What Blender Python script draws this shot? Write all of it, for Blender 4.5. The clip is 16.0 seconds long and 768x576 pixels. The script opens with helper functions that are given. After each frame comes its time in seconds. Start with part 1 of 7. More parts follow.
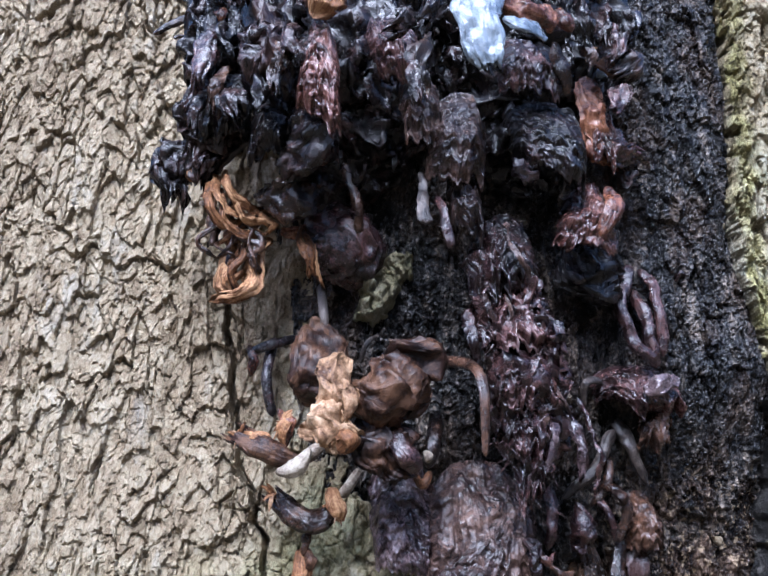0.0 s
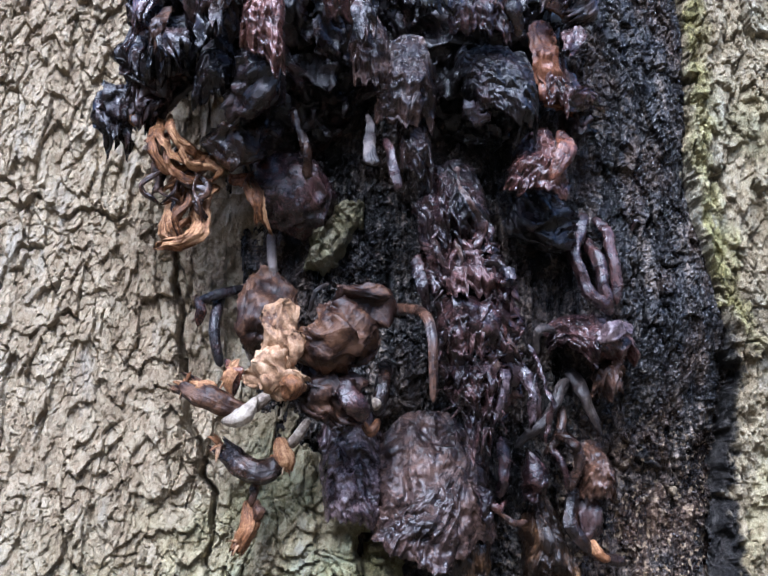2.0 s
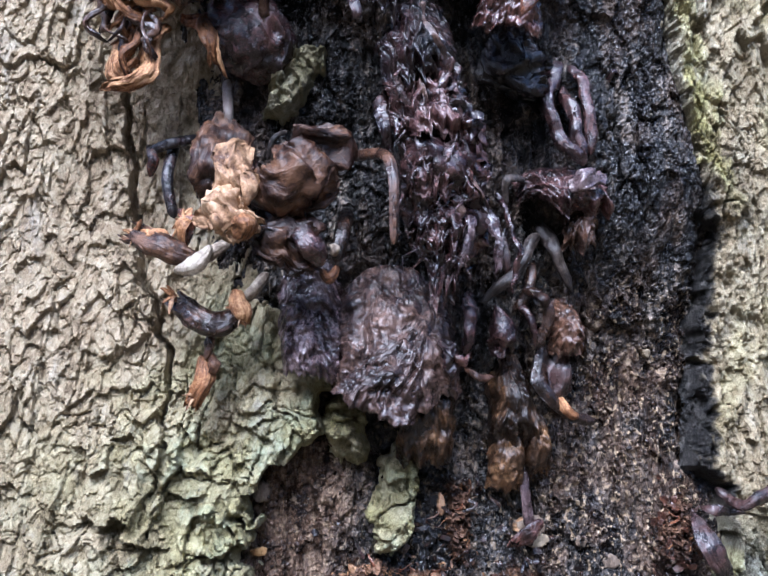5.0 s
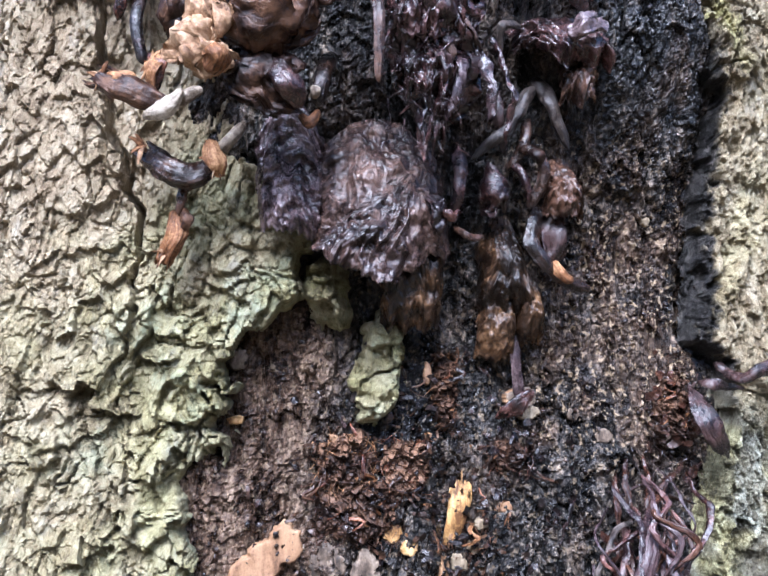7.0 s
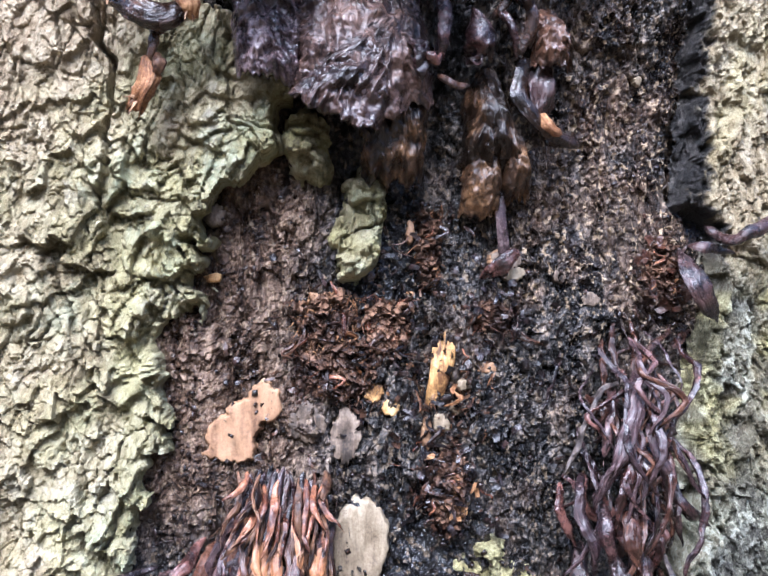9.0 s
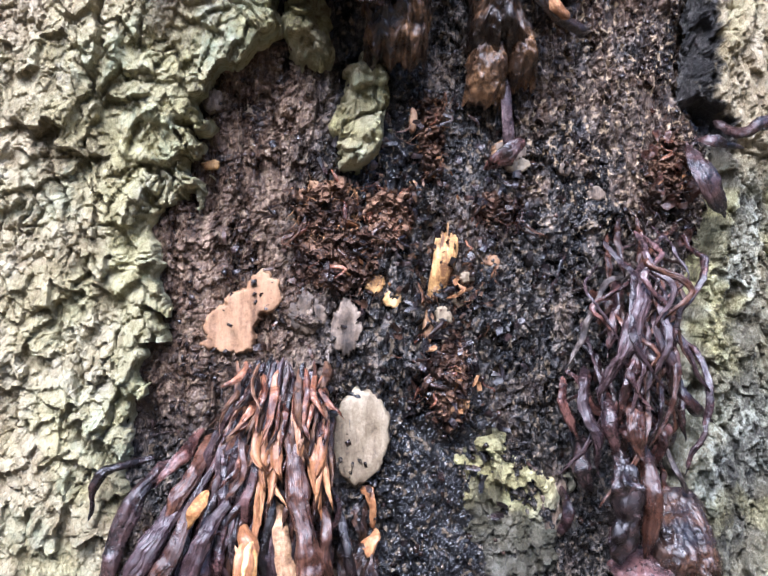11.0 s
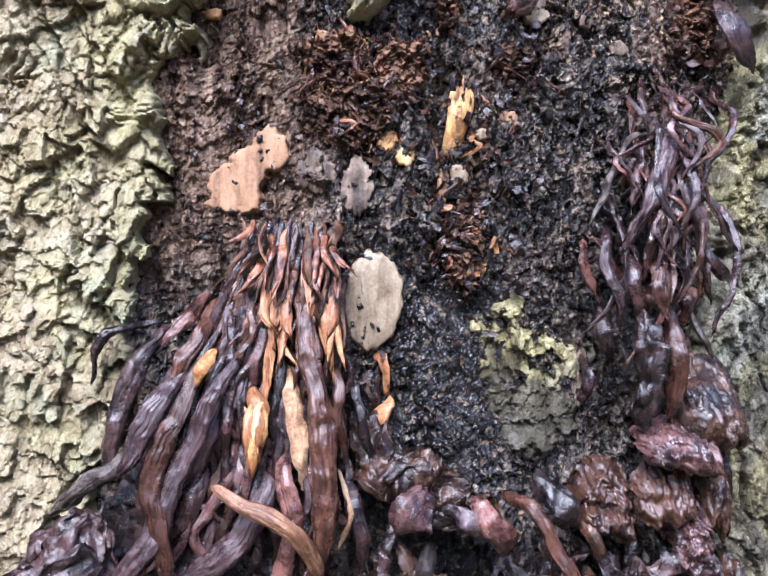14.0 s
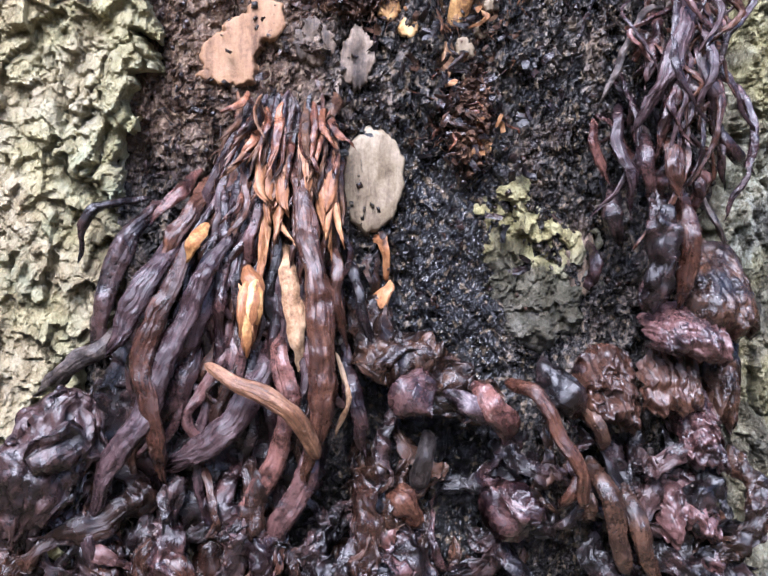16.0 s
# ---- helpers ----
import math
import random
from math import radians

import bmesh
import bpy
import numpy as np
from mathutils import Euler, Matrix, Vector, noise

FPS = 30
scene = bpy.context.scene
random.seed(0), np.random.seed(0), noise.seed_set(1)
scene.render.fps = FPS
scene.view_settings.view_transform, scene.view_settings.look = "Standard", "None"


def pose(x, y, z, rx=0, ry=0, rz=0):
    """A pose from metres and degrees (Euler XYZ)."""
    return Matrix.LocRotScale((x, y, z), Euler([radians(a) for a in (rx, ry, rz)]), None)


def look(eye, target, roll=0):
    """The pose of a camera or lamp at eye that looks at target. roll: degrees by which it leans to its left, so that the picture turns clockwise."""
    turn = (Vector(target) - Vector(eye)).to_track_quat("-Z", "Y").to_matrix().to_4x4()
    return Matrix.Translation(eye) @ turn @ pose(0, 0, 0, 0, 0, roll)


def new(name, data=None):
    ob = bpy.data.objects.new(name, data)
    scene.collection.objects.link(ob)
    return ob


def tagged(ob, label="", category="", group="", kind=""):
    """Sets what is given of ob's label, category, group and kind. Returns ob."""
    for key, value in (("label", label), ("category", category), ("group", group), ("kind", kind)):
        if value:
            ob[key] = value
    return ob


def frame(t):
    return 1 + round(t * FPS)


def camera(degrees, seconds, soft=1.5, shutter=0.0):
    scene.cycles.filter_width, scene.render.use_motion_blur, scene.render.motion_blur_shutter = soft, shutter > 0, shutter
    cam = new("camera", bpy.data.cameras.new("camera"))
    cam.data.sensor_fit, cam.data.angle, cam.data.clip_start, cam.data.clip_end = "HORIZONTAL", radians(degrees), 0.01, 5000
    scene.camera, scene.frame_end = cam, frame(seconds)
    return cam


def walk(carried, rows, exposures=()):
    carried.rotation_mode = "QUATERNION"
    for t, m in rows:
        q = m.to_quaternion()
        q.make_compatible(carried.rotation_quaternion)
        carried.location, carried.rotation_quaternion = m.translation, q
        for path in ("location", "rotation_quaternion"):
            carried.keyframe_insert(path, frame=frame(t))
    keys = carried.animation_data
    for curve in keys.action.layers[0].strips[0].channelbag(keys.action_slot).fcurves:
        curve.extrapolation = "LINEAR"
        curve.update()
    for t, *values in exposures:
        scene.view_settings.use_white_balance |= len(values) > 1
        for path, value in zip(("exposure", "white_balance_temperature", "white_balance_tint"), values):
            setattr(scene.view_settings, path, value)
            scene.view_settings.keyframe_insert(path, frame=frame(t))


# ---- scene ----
cam = camera(46.0, 16.0)
PATH = [
    (0, (-0.019, -0.53, 1.149), (0.089, 1.4, 1.661), 0.1),
    (0.5, (-0.015, -0.528, 1.148), (0.115, 1.406, 1.64), -0.1),
    (1, (-0.008, -0.524, 1.143), (0.131, 1.41, 1.631), -0.2),
    (1.5, (-0.005, -0.521, 1.14), (0.142, 1.415, 1.616), -0.3),
    (2, (-0.002, -0.518, 1.135), (0.149, 1.421, 1.603), -0.4),
    (2.5, (0.001, -0.513, 1.127), (0.152, 1.431, 1.574), -0.4),
    (3, (0.005, -0.508, 1.122), (0.156, 1.44, 1.549), -0.4),
    (3.5, (0.006, -0.502, 1.114), (0.16, 1.451, 1.52), -0.5),
    (6, (0.021, -0.474, 1.078), (0.205, 1.498, 1.353), -0.1),
    (6.5, (0.022, -0.463, 1.065), (0.21, 1.513, 1.31), -0.0),
    (7, (0.021, -0.458, 1.059), (0.211, 1.522, 1.27), 0.0),
    (7.5, (0.024, -0.452, 1.048), (0.221, 1.53, 1.227), 0.0),
    (8, (0.028, -0.449, 1.038), (0.224, 1.536, 1.186), 0.1),
    (8.5, (0.028, -0.445, 1.027), (0.227, 1.541, 1.148), 0.1),
    (9, (0.029, -0.443, 1.018), (0.23, 1.545, 1.11), 0.1),
    (9.5, (0.032, -0.44, 1.009), (0.238, 1.548, 1.072), 0.2),
    (12, (0.023, -0.425, 0.971), (0.242, 1.563, 0.948), 0.4),
    (12.5, (0.025, -0.419, 0.963), (0.242, 1.568, 0.925), 0.3),
    (13, (0.024, -0.416, 0.955), (0.242, 1.572, 0.902), 0.2),
    (13.5, (0.022, -0.415, 0.948), (0.241, 1.571, 0.875), 0.1),
    (14, (0.022, -0.415, 0.942), (0.242, 1.571, 0.853), 0.0),
    (14.5, (0.021, -0.415, 0.937), (0.243, 1.57, 0.827), -0.1),
    (15, (0.024, -0.411, 0.931), (0.246, 1.572, 0.802), -0.0),
    (15.5, (0.023, -0.406, 0.923), (0.246, 1.575, 0.768), 0.2),
    (16, (0.021, -0.401, 0.912), (0.254, 1.575, 0.711), 0.5),
]
walk(cam, [(t, look(e, g, r)) for t, e, g, r in PATH], [(0.0, 1.54, 5000, 14), (3.5, 1.62, 5030, 14), (9.0, 2.06, 5200, 16), (16.0, 1.86, 5360, 20)])

# ---- daylight: bright overcast sky, brightest overhead; an added ring hides the low sky ----
world = bpy.data.worlds.new("overcast_sky")
scene.world = world
world.use_nodes = True
_n, _l = world.node_tree.nodes, world.node_tree.links
sky = _n.new("ShaderNodeTexSky")
sky.sky_type, sky.sun_disc = "NISHITA", False
sky.sun_elevation, sky.sun_rotation = radians(49), radians(200)
sky.air_density, sky.dust_density = 1.0, 3.0
_l.new(sky.outputs["Color"], _n["Background"].inputs["Color"])
_n["Background"].inputs["Strength"].default_value = 0.14
sun = bpy.data.lights.new("sun", "SUN")
sun.energy, sun.angle, sun.color = 2.6, radians(30), (1.0, 0.97, 0.93)
sun_ob = new("sun", sun)
sun_ob.matrix_world = look((-0.9, -2.6, 4.3), (0, 0, 1.1))


# ---- noise and mesh helpers ----
_G = np.array([(1, 1, 0), (-1, 1, 0), (1, -1, 0), (-1, -1, 0), (1, 0, 1), (-1, 0, 1), (1, 0, -1), (-1, 0, -1),
               (0, 1, 1), (0, -1, 1), (0, 1, -1), (0, -1, -1)], float)


def _hash(ix, iy, iz, s):
    n = (ix * 374761393 + iy * 668265263 + iz * 1440662683 + s * 974711) & 0xFFFFFFFF
    n = ((n ^ (n >> 13)) * 1274126177) & 0xFFFFFFFF
    return n ^ (n >> 16)


def pn_flat(x, y, s):
    x, y = np.broadcast_arrays(np.asarray(x, np.float32), np.asarray(y, np.float32))
    fx, fy = np.floor(x), np.floor(y)
    ix, iy = fx.astype(np.int64), fy.astype(np.int64)
    x, y = x - fx, y - fy
    u, v = x * x * x * (x * (x * 6 - 15) + 10), y * y * y * (y * (y * 6 - 15) + 10)
    rows = []
    for b in (0, 1):
        ends = []
        for a in (0, 1):
            h = _hash(ix + a, iy + b, 0, s)
            gx, gy = (h & 255).astype(np.float32) / 127.5 - 1, ((h >> 8) & 255).astype(np.float32) / 127.5 - 1
            ends.append(gx * (x - a) + gy * (y - b))
        rows.append(ends[0] + u * (ends[1] - ends[0]))
    return 1.25 * (rows[0] + v * (rows[1] - rows[0]))


def pn(x, y, z=0.0, s=0):
    """Gradient noise, about -1 to 1, on arrays; a plain number for z picks a slice."""
    if np.ndim(z) == 0:
        return pn_flat(x, y, s + 131 * int(z * 16))
    x, y, z = np.broadcast_arrays(np.asarray(x, float), np.asarray(y, float), np.asarray(z, float))
    fx, fy, fz = np.floor(x), np.floor(y), np.floor(z)
    ix, iy, iz = fx.astype(np.int64), fy.astype(np.int64), fz.astype(np.int64)
    x, y, z = x - fx, y - fy, z - fz
    u, v, w = (a * a * a * (a * (a * 6 - 15) + 10) for a in (x, y, z))
    total = 0.0
    for a in (0, 1):
        for b in (0, 1):
            for c in (0, 1):
                g = _G[_hash(ix + a, iy + b, iz + c, s) % 12]
                d = g[..., 0] * (x - a) + g[..., 1] * (y - b) + g[..., 2] * (z - c)
                total = total + d * (u if a else 1 - u) * (v if b else 1 - v) * (w if c else 1 - w)
    return total


def fbm(x, y, z=0.0, s=0, octaves=4, gain=0.5):
    total, amp = 0.0, 1.0
    for k in range(octaves):
        f = 2.03 ** k
        total = total + amp * pn(np.asarray(x) * f, np.asarray(y) * f, np.asarray(z) * f, s + k)
        amp *= gain
    return total


def ridged(x, y, z=0.0, s=0, octaves=3):
    total, amp = 0.0, 1.0
    for k in range(octaves):
        f = 2.1 ** k
        total = total + amp * (1 - 2 * np.abs(pn(np.asarray(x) * f, np.asarray(y) * f, np.asarray(z) * f, s + k)))
        amp *= 0.5
    return total - 0.8


def cells(x, y, s=0):
    """Distance to the border between cells, and a random number for each cell."""
    fx, fy = np.floor(x), np.floor(y)
    ix, iy = fx.astype(np.int64), fy.astype(np.int64)
    f1, f2, rid = np.full(x.shape, 9.0), np.full(x.shape, 9.0), np.zeros(x.shape)
    for a in (-1, 0, 1):
        for b in (-1, 0, 1):
            h = _hash(ix + a, iy + b, 0 * ix, s)
            px, py = (h & 1023) / 1023.0, ((h >> 10) & 1023) / 1023.0
            d = np.hypot(fx + a + px - x, fy + b + py - y)
            near = d < f1
            f2 = np.where(near, f1, np.minimum(f2, d))
            rid = np.where(near, ((h >> 20) & 1023) / 1023.0, rid)
            f1 = np.where(near, d, f1)
    return f2 - f1, rid


def step(a, b, x):
    t = np.clip((np.asarray(x, float) - a) / (b - a), 0, 1)
    return t * t * (3 - 2 * t)


def sheet_mesh(name, P, uv, keep=None, masks=None, smooth=True):
    """A grid of points as a mesh of quads with a UV map in metres; keep drops faces, masks become point attributes."""
    n, m = P.shape[:2]
    idx = np.arange(n * m).reshape(n, m)
    q = np.stack([idx[:-1, :-1], idx[:-1, 1:], idx[1:, 1:], idx[1:, :-1]], -1).reshape(-1, 4)
    pts, uvs = P.reshape(-1, 3), uv.reshape(-1, 2)
    masks = {k: np.asarray(v).reshape(-1) for k, v in (masks or {}).items()}
    if keep is not None:
        q = q[keep.reshape(-1)[q].any(1)]
        used = np.unique(q)
        back = np.zeros(n * m, np.int64)
        back[used] = np.arange(len(used))
        q, pts, uvs = back[q], pts[used], uvs[used]
        masks = {k: v[used] for k, v in masks.items()}
    return quads_mesh(name, pts, q, uvs, masks, smooth)


def quads_mesh(name, pts, q, uvs, masks=None, smooth=True):
    me = bpy.data.meshes.new(name)
    me.vertices.add(len(pts))
    me.vertices.foreach_set("co", np.ascontiguousarray(pts, np.float32).reshape(-1))
    me.loops.add(q.size)
    me.loops.foreach_set("vertex_index", q.reshape(-1).astype(np.int32))
    me.polygons.add(len(q))
    me.polygons.foreach_set("loop_start", np.arange(0, q.size, q.shape[1], dtype=np.int32))
    me.polygons.foreach_set("use_smooth", np.full(len(q), smooth))
    me.update(calc_edges=True)
    lay = me.uv_layers.new(name="UVMap")
    lay.data.foreach_set("uv", np.ascontiguousarray(uvs[q.reshape(-1)], np.float32).reshape(-1))
    for k, v in (masks or {}).items():
        me.attributes.new(k, "FLOAT", "POINT").data.foreach_set("value", np.ascontiguousarray(v, np.float32))
    me.validate()
    return me


def thing(name, at, label, category, group=""):
    ob = new(name)
    ob.location, ob.empty_display_size = at, 0.02
    return tagged(ob, label, category, group)


def part(name, me, material, parent, label=""):
    ob = new(name, me)
    me.materials.append(material)
    ob.parent = parent
    base = Matrix.Translation(parent.location) if parent.type == "EMPTY" else Matrix.Identity(4)
    ob.matrix_parent_inverse = base.inverted()
    return tagged(ob, label)


# ---- materials ----
def nodes_of(name):
    m = bpy.data.materials.new(name)
    m.use_nodes = True
    t = m.node_tree
    return m, t.nodes, t.links, t.nodes["Principled BSDF"]


def N(nodes, kind, **values):
    n = nodes.new(kind)
    for k, v in values.items():
        n.inputs[k.replace("_", " ")].default_value = v
    return n


def noise_of(nodes, links, vec, scale, stretch=(1, 1, 1), detail=5.0, rough=0.6, kind="FBM"):
    mp = N(nodes, "ShaderNodeMapping", Scale=stretch)
    links.new(vec, mp.inputs["Vector"])
    nz = N(nodes, "ShaderNodeTexNoise", Scale=scale, Detail=detail, Roughness=rough)
    nz.noise_type, nz.normalize = kind, True
    links.new(mp.outputs["Vector"], nz.inputs["Vector"])
    return nz.outputs["Fac"]


def ramp(nodes, links, fac, stops, gain=1.0):
    if gain != 1.0:
        g = nodes.new("ShaderNodeMath")
        g.operation, g.use_clamp = "MULTIPLY_ADD", True
        links.new(fac, g.inputs[0])
        g.inputs[1].default_value, g.inputs[2].default_value = gain, 0.5 - 0.5 * gain
        fac = g.outputs[0]
    r = nodes.new("ShaderNodeValToRGB")
    e = r.color_ramp.elements
    while len(e) < len(stops):
        e.new(0.5)
    for el, (p, c) in zip(e, stops):
        el.position, el.color = p, (*c, 1) if len(c) == 3 else (c[0], c[0], c[0], 1)
    links.new(fac, r.inputs["Fac"])
    return r.outputs["Color"]


def blend(nodes, links, fac, a, b, mode="MIX"):
    n = nodes.new("ShaderNodeMix")
    n.data_type, n.blend_type = "RGBA", mode
    for sock, v in ((n.inputs["Factor"], fac), (n.inputs["A"], a), (n.inputs["B"], b)):
        if isinstance(v, (int, float)):
            sock.default_value = v
        elif isinstance(v, tuple):
            sock.default_value = (*v, 1)
        else:
            links.new(v, sock)
    return n.outputs["Result"]


def maths(nodes, links, op, a, b):
    n = nodes.new("ShaderNodeMath")
    n.operation = op
    n.use_clamp = True
    for sock, v in zip(n.inputs, (a, b)):
        if isinstance(v, (int, float)):
            sock.default_value = v
        else:
            links.new(v, sock)
    return n.outputs[0]


def attr(nodes, name):
    a = nodes.new("ShaderNodeAttribute")
    a.attribute_name = name
    return a.outputs["Fac"]


def bumps(nodes, links, bsdf, layers):
    last = None
    for height, strength, dist in layers:
        b = N(nodes, "ShaderNodeBump", Strength=strength, Distance=dist)
        links.new(height, b.inputs["Height"])
        if last:
            links.new(last, b.inputs["Normal"])
        last = b.outputs["Normal"]
    links.new(last, bsdf.inputs["Normal"])


def film(nodes, links, bsdf, height, dist):
    """The water film on a surface follows only its coarser relief."""
    b = N(nodes, "ShaderNodeBump", Strength=0.8, Distance=dist)
    links.new(height, b.inputs["Height"])
    links.new(b.outputs["Normal"], bsdf.inputs["Coat Normal"])


def flesh(name, dark, mid, light, wet=0.7, streak=0.45, spread=0.5, bump=0.6):
    """Decayed mushroom flesh: fibres along the piece, blotches, a wet skin."""
    m, n, l, b = nodes_of(name)
    tc = n.new("ShaderNodeTexCoord")
    uv, ob = tc.outputs["UV"], tc.outputs["Object"]
    fib = noise_of(n, l, uv, 1.0, (650, 55, 1), 5, 0.65)
    blot = noise_of(n, l, ob, 75.0, (1, 1, 1), 6, 0.65)
    fine = noise_of(n, l, ob, 700.0, (1, 1, 1), 4, 0.7)
    crease = noise_of(n, l, uv, 1.0, (330, 42, 1), 4, 0.5, "RIDGED_MULTIFRACTAL")
    pucker = noise_of(n, l, ob, 160.0, (1, 1, 0.6), 4, 0.5, "RIDGED_MULTIFRACTAL")
    rnd = n.new("ShaderNodeObjectInfo").outputs["Random"]
    f = blend(n, l, 0.55 if streak > 0.5 else 0.15, blot, fib)
    f = blend(n, l, 0.14, f, rnd)
    f = blend(n, l, 0.22, f, fine)
    col = ramp(n, l, f, [(0.5 - 0.30 * spread, dark), (0.5, mid), (0.5 + 0.30 * spread, light)], 1.9)
    spots = ramp(n, l, noise_of(n, l, ob, 380.0, (1, 1, 1), 2, 0.5), [(0.70, (0,)), (0.76, (1,))])
    col = blend(n, l, maths(n, l, "MULTIPLY", spots, 0.35), col, (0.30, 0.24, 0.20))
    l.new(col, b.inputs["Base Color"])
    wetness = ramp(n, l, noise_of(n, l, ob, 120.0, (1, 1, 1), 4, 0.6), [(0.44, (0.48 - 0.38 * wet,)), (0.66, (0.72 - 0.36 * wet,))])
    l.new(wetness, b.inputs["Roughness"])
    b.inputs["Specular IOR Level"].default_value = 0.15 + 0.28 * wet
    b.inputs["Coat Weight"].default_value = 0.6 * wet * wet
    b.inputs["Coat Roughness"].default_value = 0.13
    b.inputs["Subsurface Weight"].default_value = 0.0
    bumps(n, l, b, [(pucker, 0.8 * bump, 0.0022), (crease, min(1.0, streak * bump + 0.3), 0.0022), (blot, bump, 0.0030), (fib, min(1.0, 1.3 * streak * bump + 0.1), 0.0014), (fine, bump, 0.0007)])
    film(n, l, b, blend(n, l, 0.5, pucker, blend(n, l, 0.5, fib, noise_of(n, l, ob, 260.0, (1, 1, 0.7), 3, 0.6))), 0.0030)
    return m


BLACK_FLESH = flesh("black_wet_flesh", (0.003, 0.002, 0.002), (0.011, 0.0068, 0.0068), (0.050, 0.027, 0.024), 0.72)
PURPLE_FLESH = flesh("purple_brown_flesh", (0.0072, 0.00315, 0.00405), (0.0279, 0.01278, 0.01215), (0.1035, 0.0522, 0.0468), 0.85)
BROWN_FLESH = flesh("dark_brown_flesh", (0.0056, 0.0028, 0.002), (0.0248, 0.01216, 0.0076), (0.084, 0.0424, 0.0256), 0.75)
DULL_BROWN = flesh("dull_brown_cap_skin", (0.005314, 0.002125, 0.001535), (0.02716, 0.01151, 0.00679), (0.1004, 0.05077, 0.02716), 0.4)
RUST_FLESH = flesh("rust_brown_flesh", (0.016, 0.005, 0.0035), (0.095, 0.032, 0.017), (0.28, 0.120, 0.062), 0.8)
PINK_FLESH = flesh("pinkish_wet_flesh", (0.010, 0.0038, 0.0034), (0.048, 0.0185, 0.0145), (0.165, 0.076, 0.060), 0.9)
ORANGE_DRY = flesh("dry_orange_flesh", (0.030, 0.011, 0.005), (0.20, 0.088, 0.035), (0.52, 0.30, 0.145), 0.25, 1.0, 0.65)
TAN_DRY = flesh("tan_cap_skin", (0.06375, 0.0289, 0.01445), (0.2975, 0.1742, 0.0918), (0.51, 0.3527, 0.2167), 0.2, 0.2, 0.6)
YELLOW_DRY = flesh("torn_yellow_flesh", (0.24, 0.10, 0.034), (0.52, 0.28, 0.10), (0.75, 0.50, 0.24), 0.3)
WHITE_STEM = flesh("pale_stem_skin", (0.0504, 0.0324, 0.0216), (0.2016, 0.162, 0.121), (0.3888, 0.3384, 0.2664), 0.3)
GREY_STEM = flesh("grey_stem_skin", (0.0072, 0.0052, 0.0044), (0.0288, 0.0216, 0.0184), (0.112, 0.0896, 0.0752), 0.5)
# the pale blue is the sky's reflection on a wet cap, painted as base colour
SKY_SHEEN_CAP = flesh("slick_cap_skin_sky_sheen", (0.048, 0.06, 0.075), (0.12, 0.147, 0.18), (0.228, 0.264, 0.3), 1.0, 0.3, 0.6, 0.5)
FAN_FLESH = flesh("creased_wet_cap_skin", (0.008, 0.0042, 0.0038), (0.040, 0.023, 0.019), (0.145, 0.090, 0.070), 0.75, 0.45, 0.6, 0.6)
TORN_FLESH = flesh("torn_brown_cap_skin", (0.009, 0.005, 0.003), (0.060, 0.031, 0.015), (0.22, 0.122, 0.058), 0.65)
CRUMB_BROWN = flesh("dry_brown_crumbs", (0.011, 0.0055, 0.0035), (0.056, 0.029, 0.017), (0.185, 0.105, 0.062), 0.3)
GREY_PURPLE = flesh("grey_purple_sheath", (0.012, 0.007, 0.008), (0.050, 0.031, 0.033), (0.17, 0.122, 0.122), 0.9)


TAWNY_STEM = flesh("tawny_stem_skin", (0.020, 0.009, 0.005), (0.135, 0.064, 0.033), (0.37, 0.205, 0.115), 0.5, 0.8, 0.8, 0.5)
RED_STEM = flesh("red_brown_stem_skin", (0.008, 0.00304, 0.0024), (0.0464, 0.018, 0.0108), (0.16, 0.0736, 0.0432), 0.72, 0.8, 0.8, 0.5)
PLUM_STEM = flesh("plum_stem_skin", (0.008, 0.0048, 0.0064), (0.0272, 0.0148, 0.0156), (0.1, 0.0616, 0.0616), 0.72, 0.8, 0.8, 0.5)
DARK_STEM = flesh("dark_brown_stem_skin", (0.0048, 0.0024, 0.002), (0.024, 0.0104, 0.0068), (0.088, 0.0416, 0.0256), 0.72, 0.8, 0.8, 0.5)
AMBER_STEM = flesh("split_amber_stem_flesh", (0.055, 0.019, 0.009), (0.26, 0.112, 0.046), (0.52, 0.29, 0.135), 0.5, 0.8, 0.8, 0.35)


def flaky(nodes, links, vec, scale, stretch, seed):
    """A random height for each small flake, with ragged joints."""
    wn = N(nodes, "ShaderNodeTexNoise", Scale=scale * 1.3, Detail=3.0, Roughness=0.6)
    links.new(vec, wn.inputs["Vector"])
    off = nodes.new("ShaderNodeVectorMath")
    off.operation = "MULTIPLY_ADD"
    links.new(wn.outputs["Color"], off.inputs[0])
    off.inputs[1].default_value = (1.3 / scale,) * 3
    links.new(vec, off.inputs[2])
    mp = N(nodes, "ShaderNodeMapping", Scale=stretch, Location=(seed, seed * 0.7, seed * 1.3))
    links.new(off.outputs["Vector"], mp.inputs["Vector"])
    v = N(nodes, "ShaderNodeTexVoronoi", Scale=scale, Randomness=1.0)
    links.new(mp.outputs["Vector"], v.inputs["Vector"])
    sep = nodes.new("ShaderNodeSeparateColor")
    links.new(v.outputs["Color"], sep.inputs["Color"])
    return sep.outputs["Red"], v.outputs["Distance"]


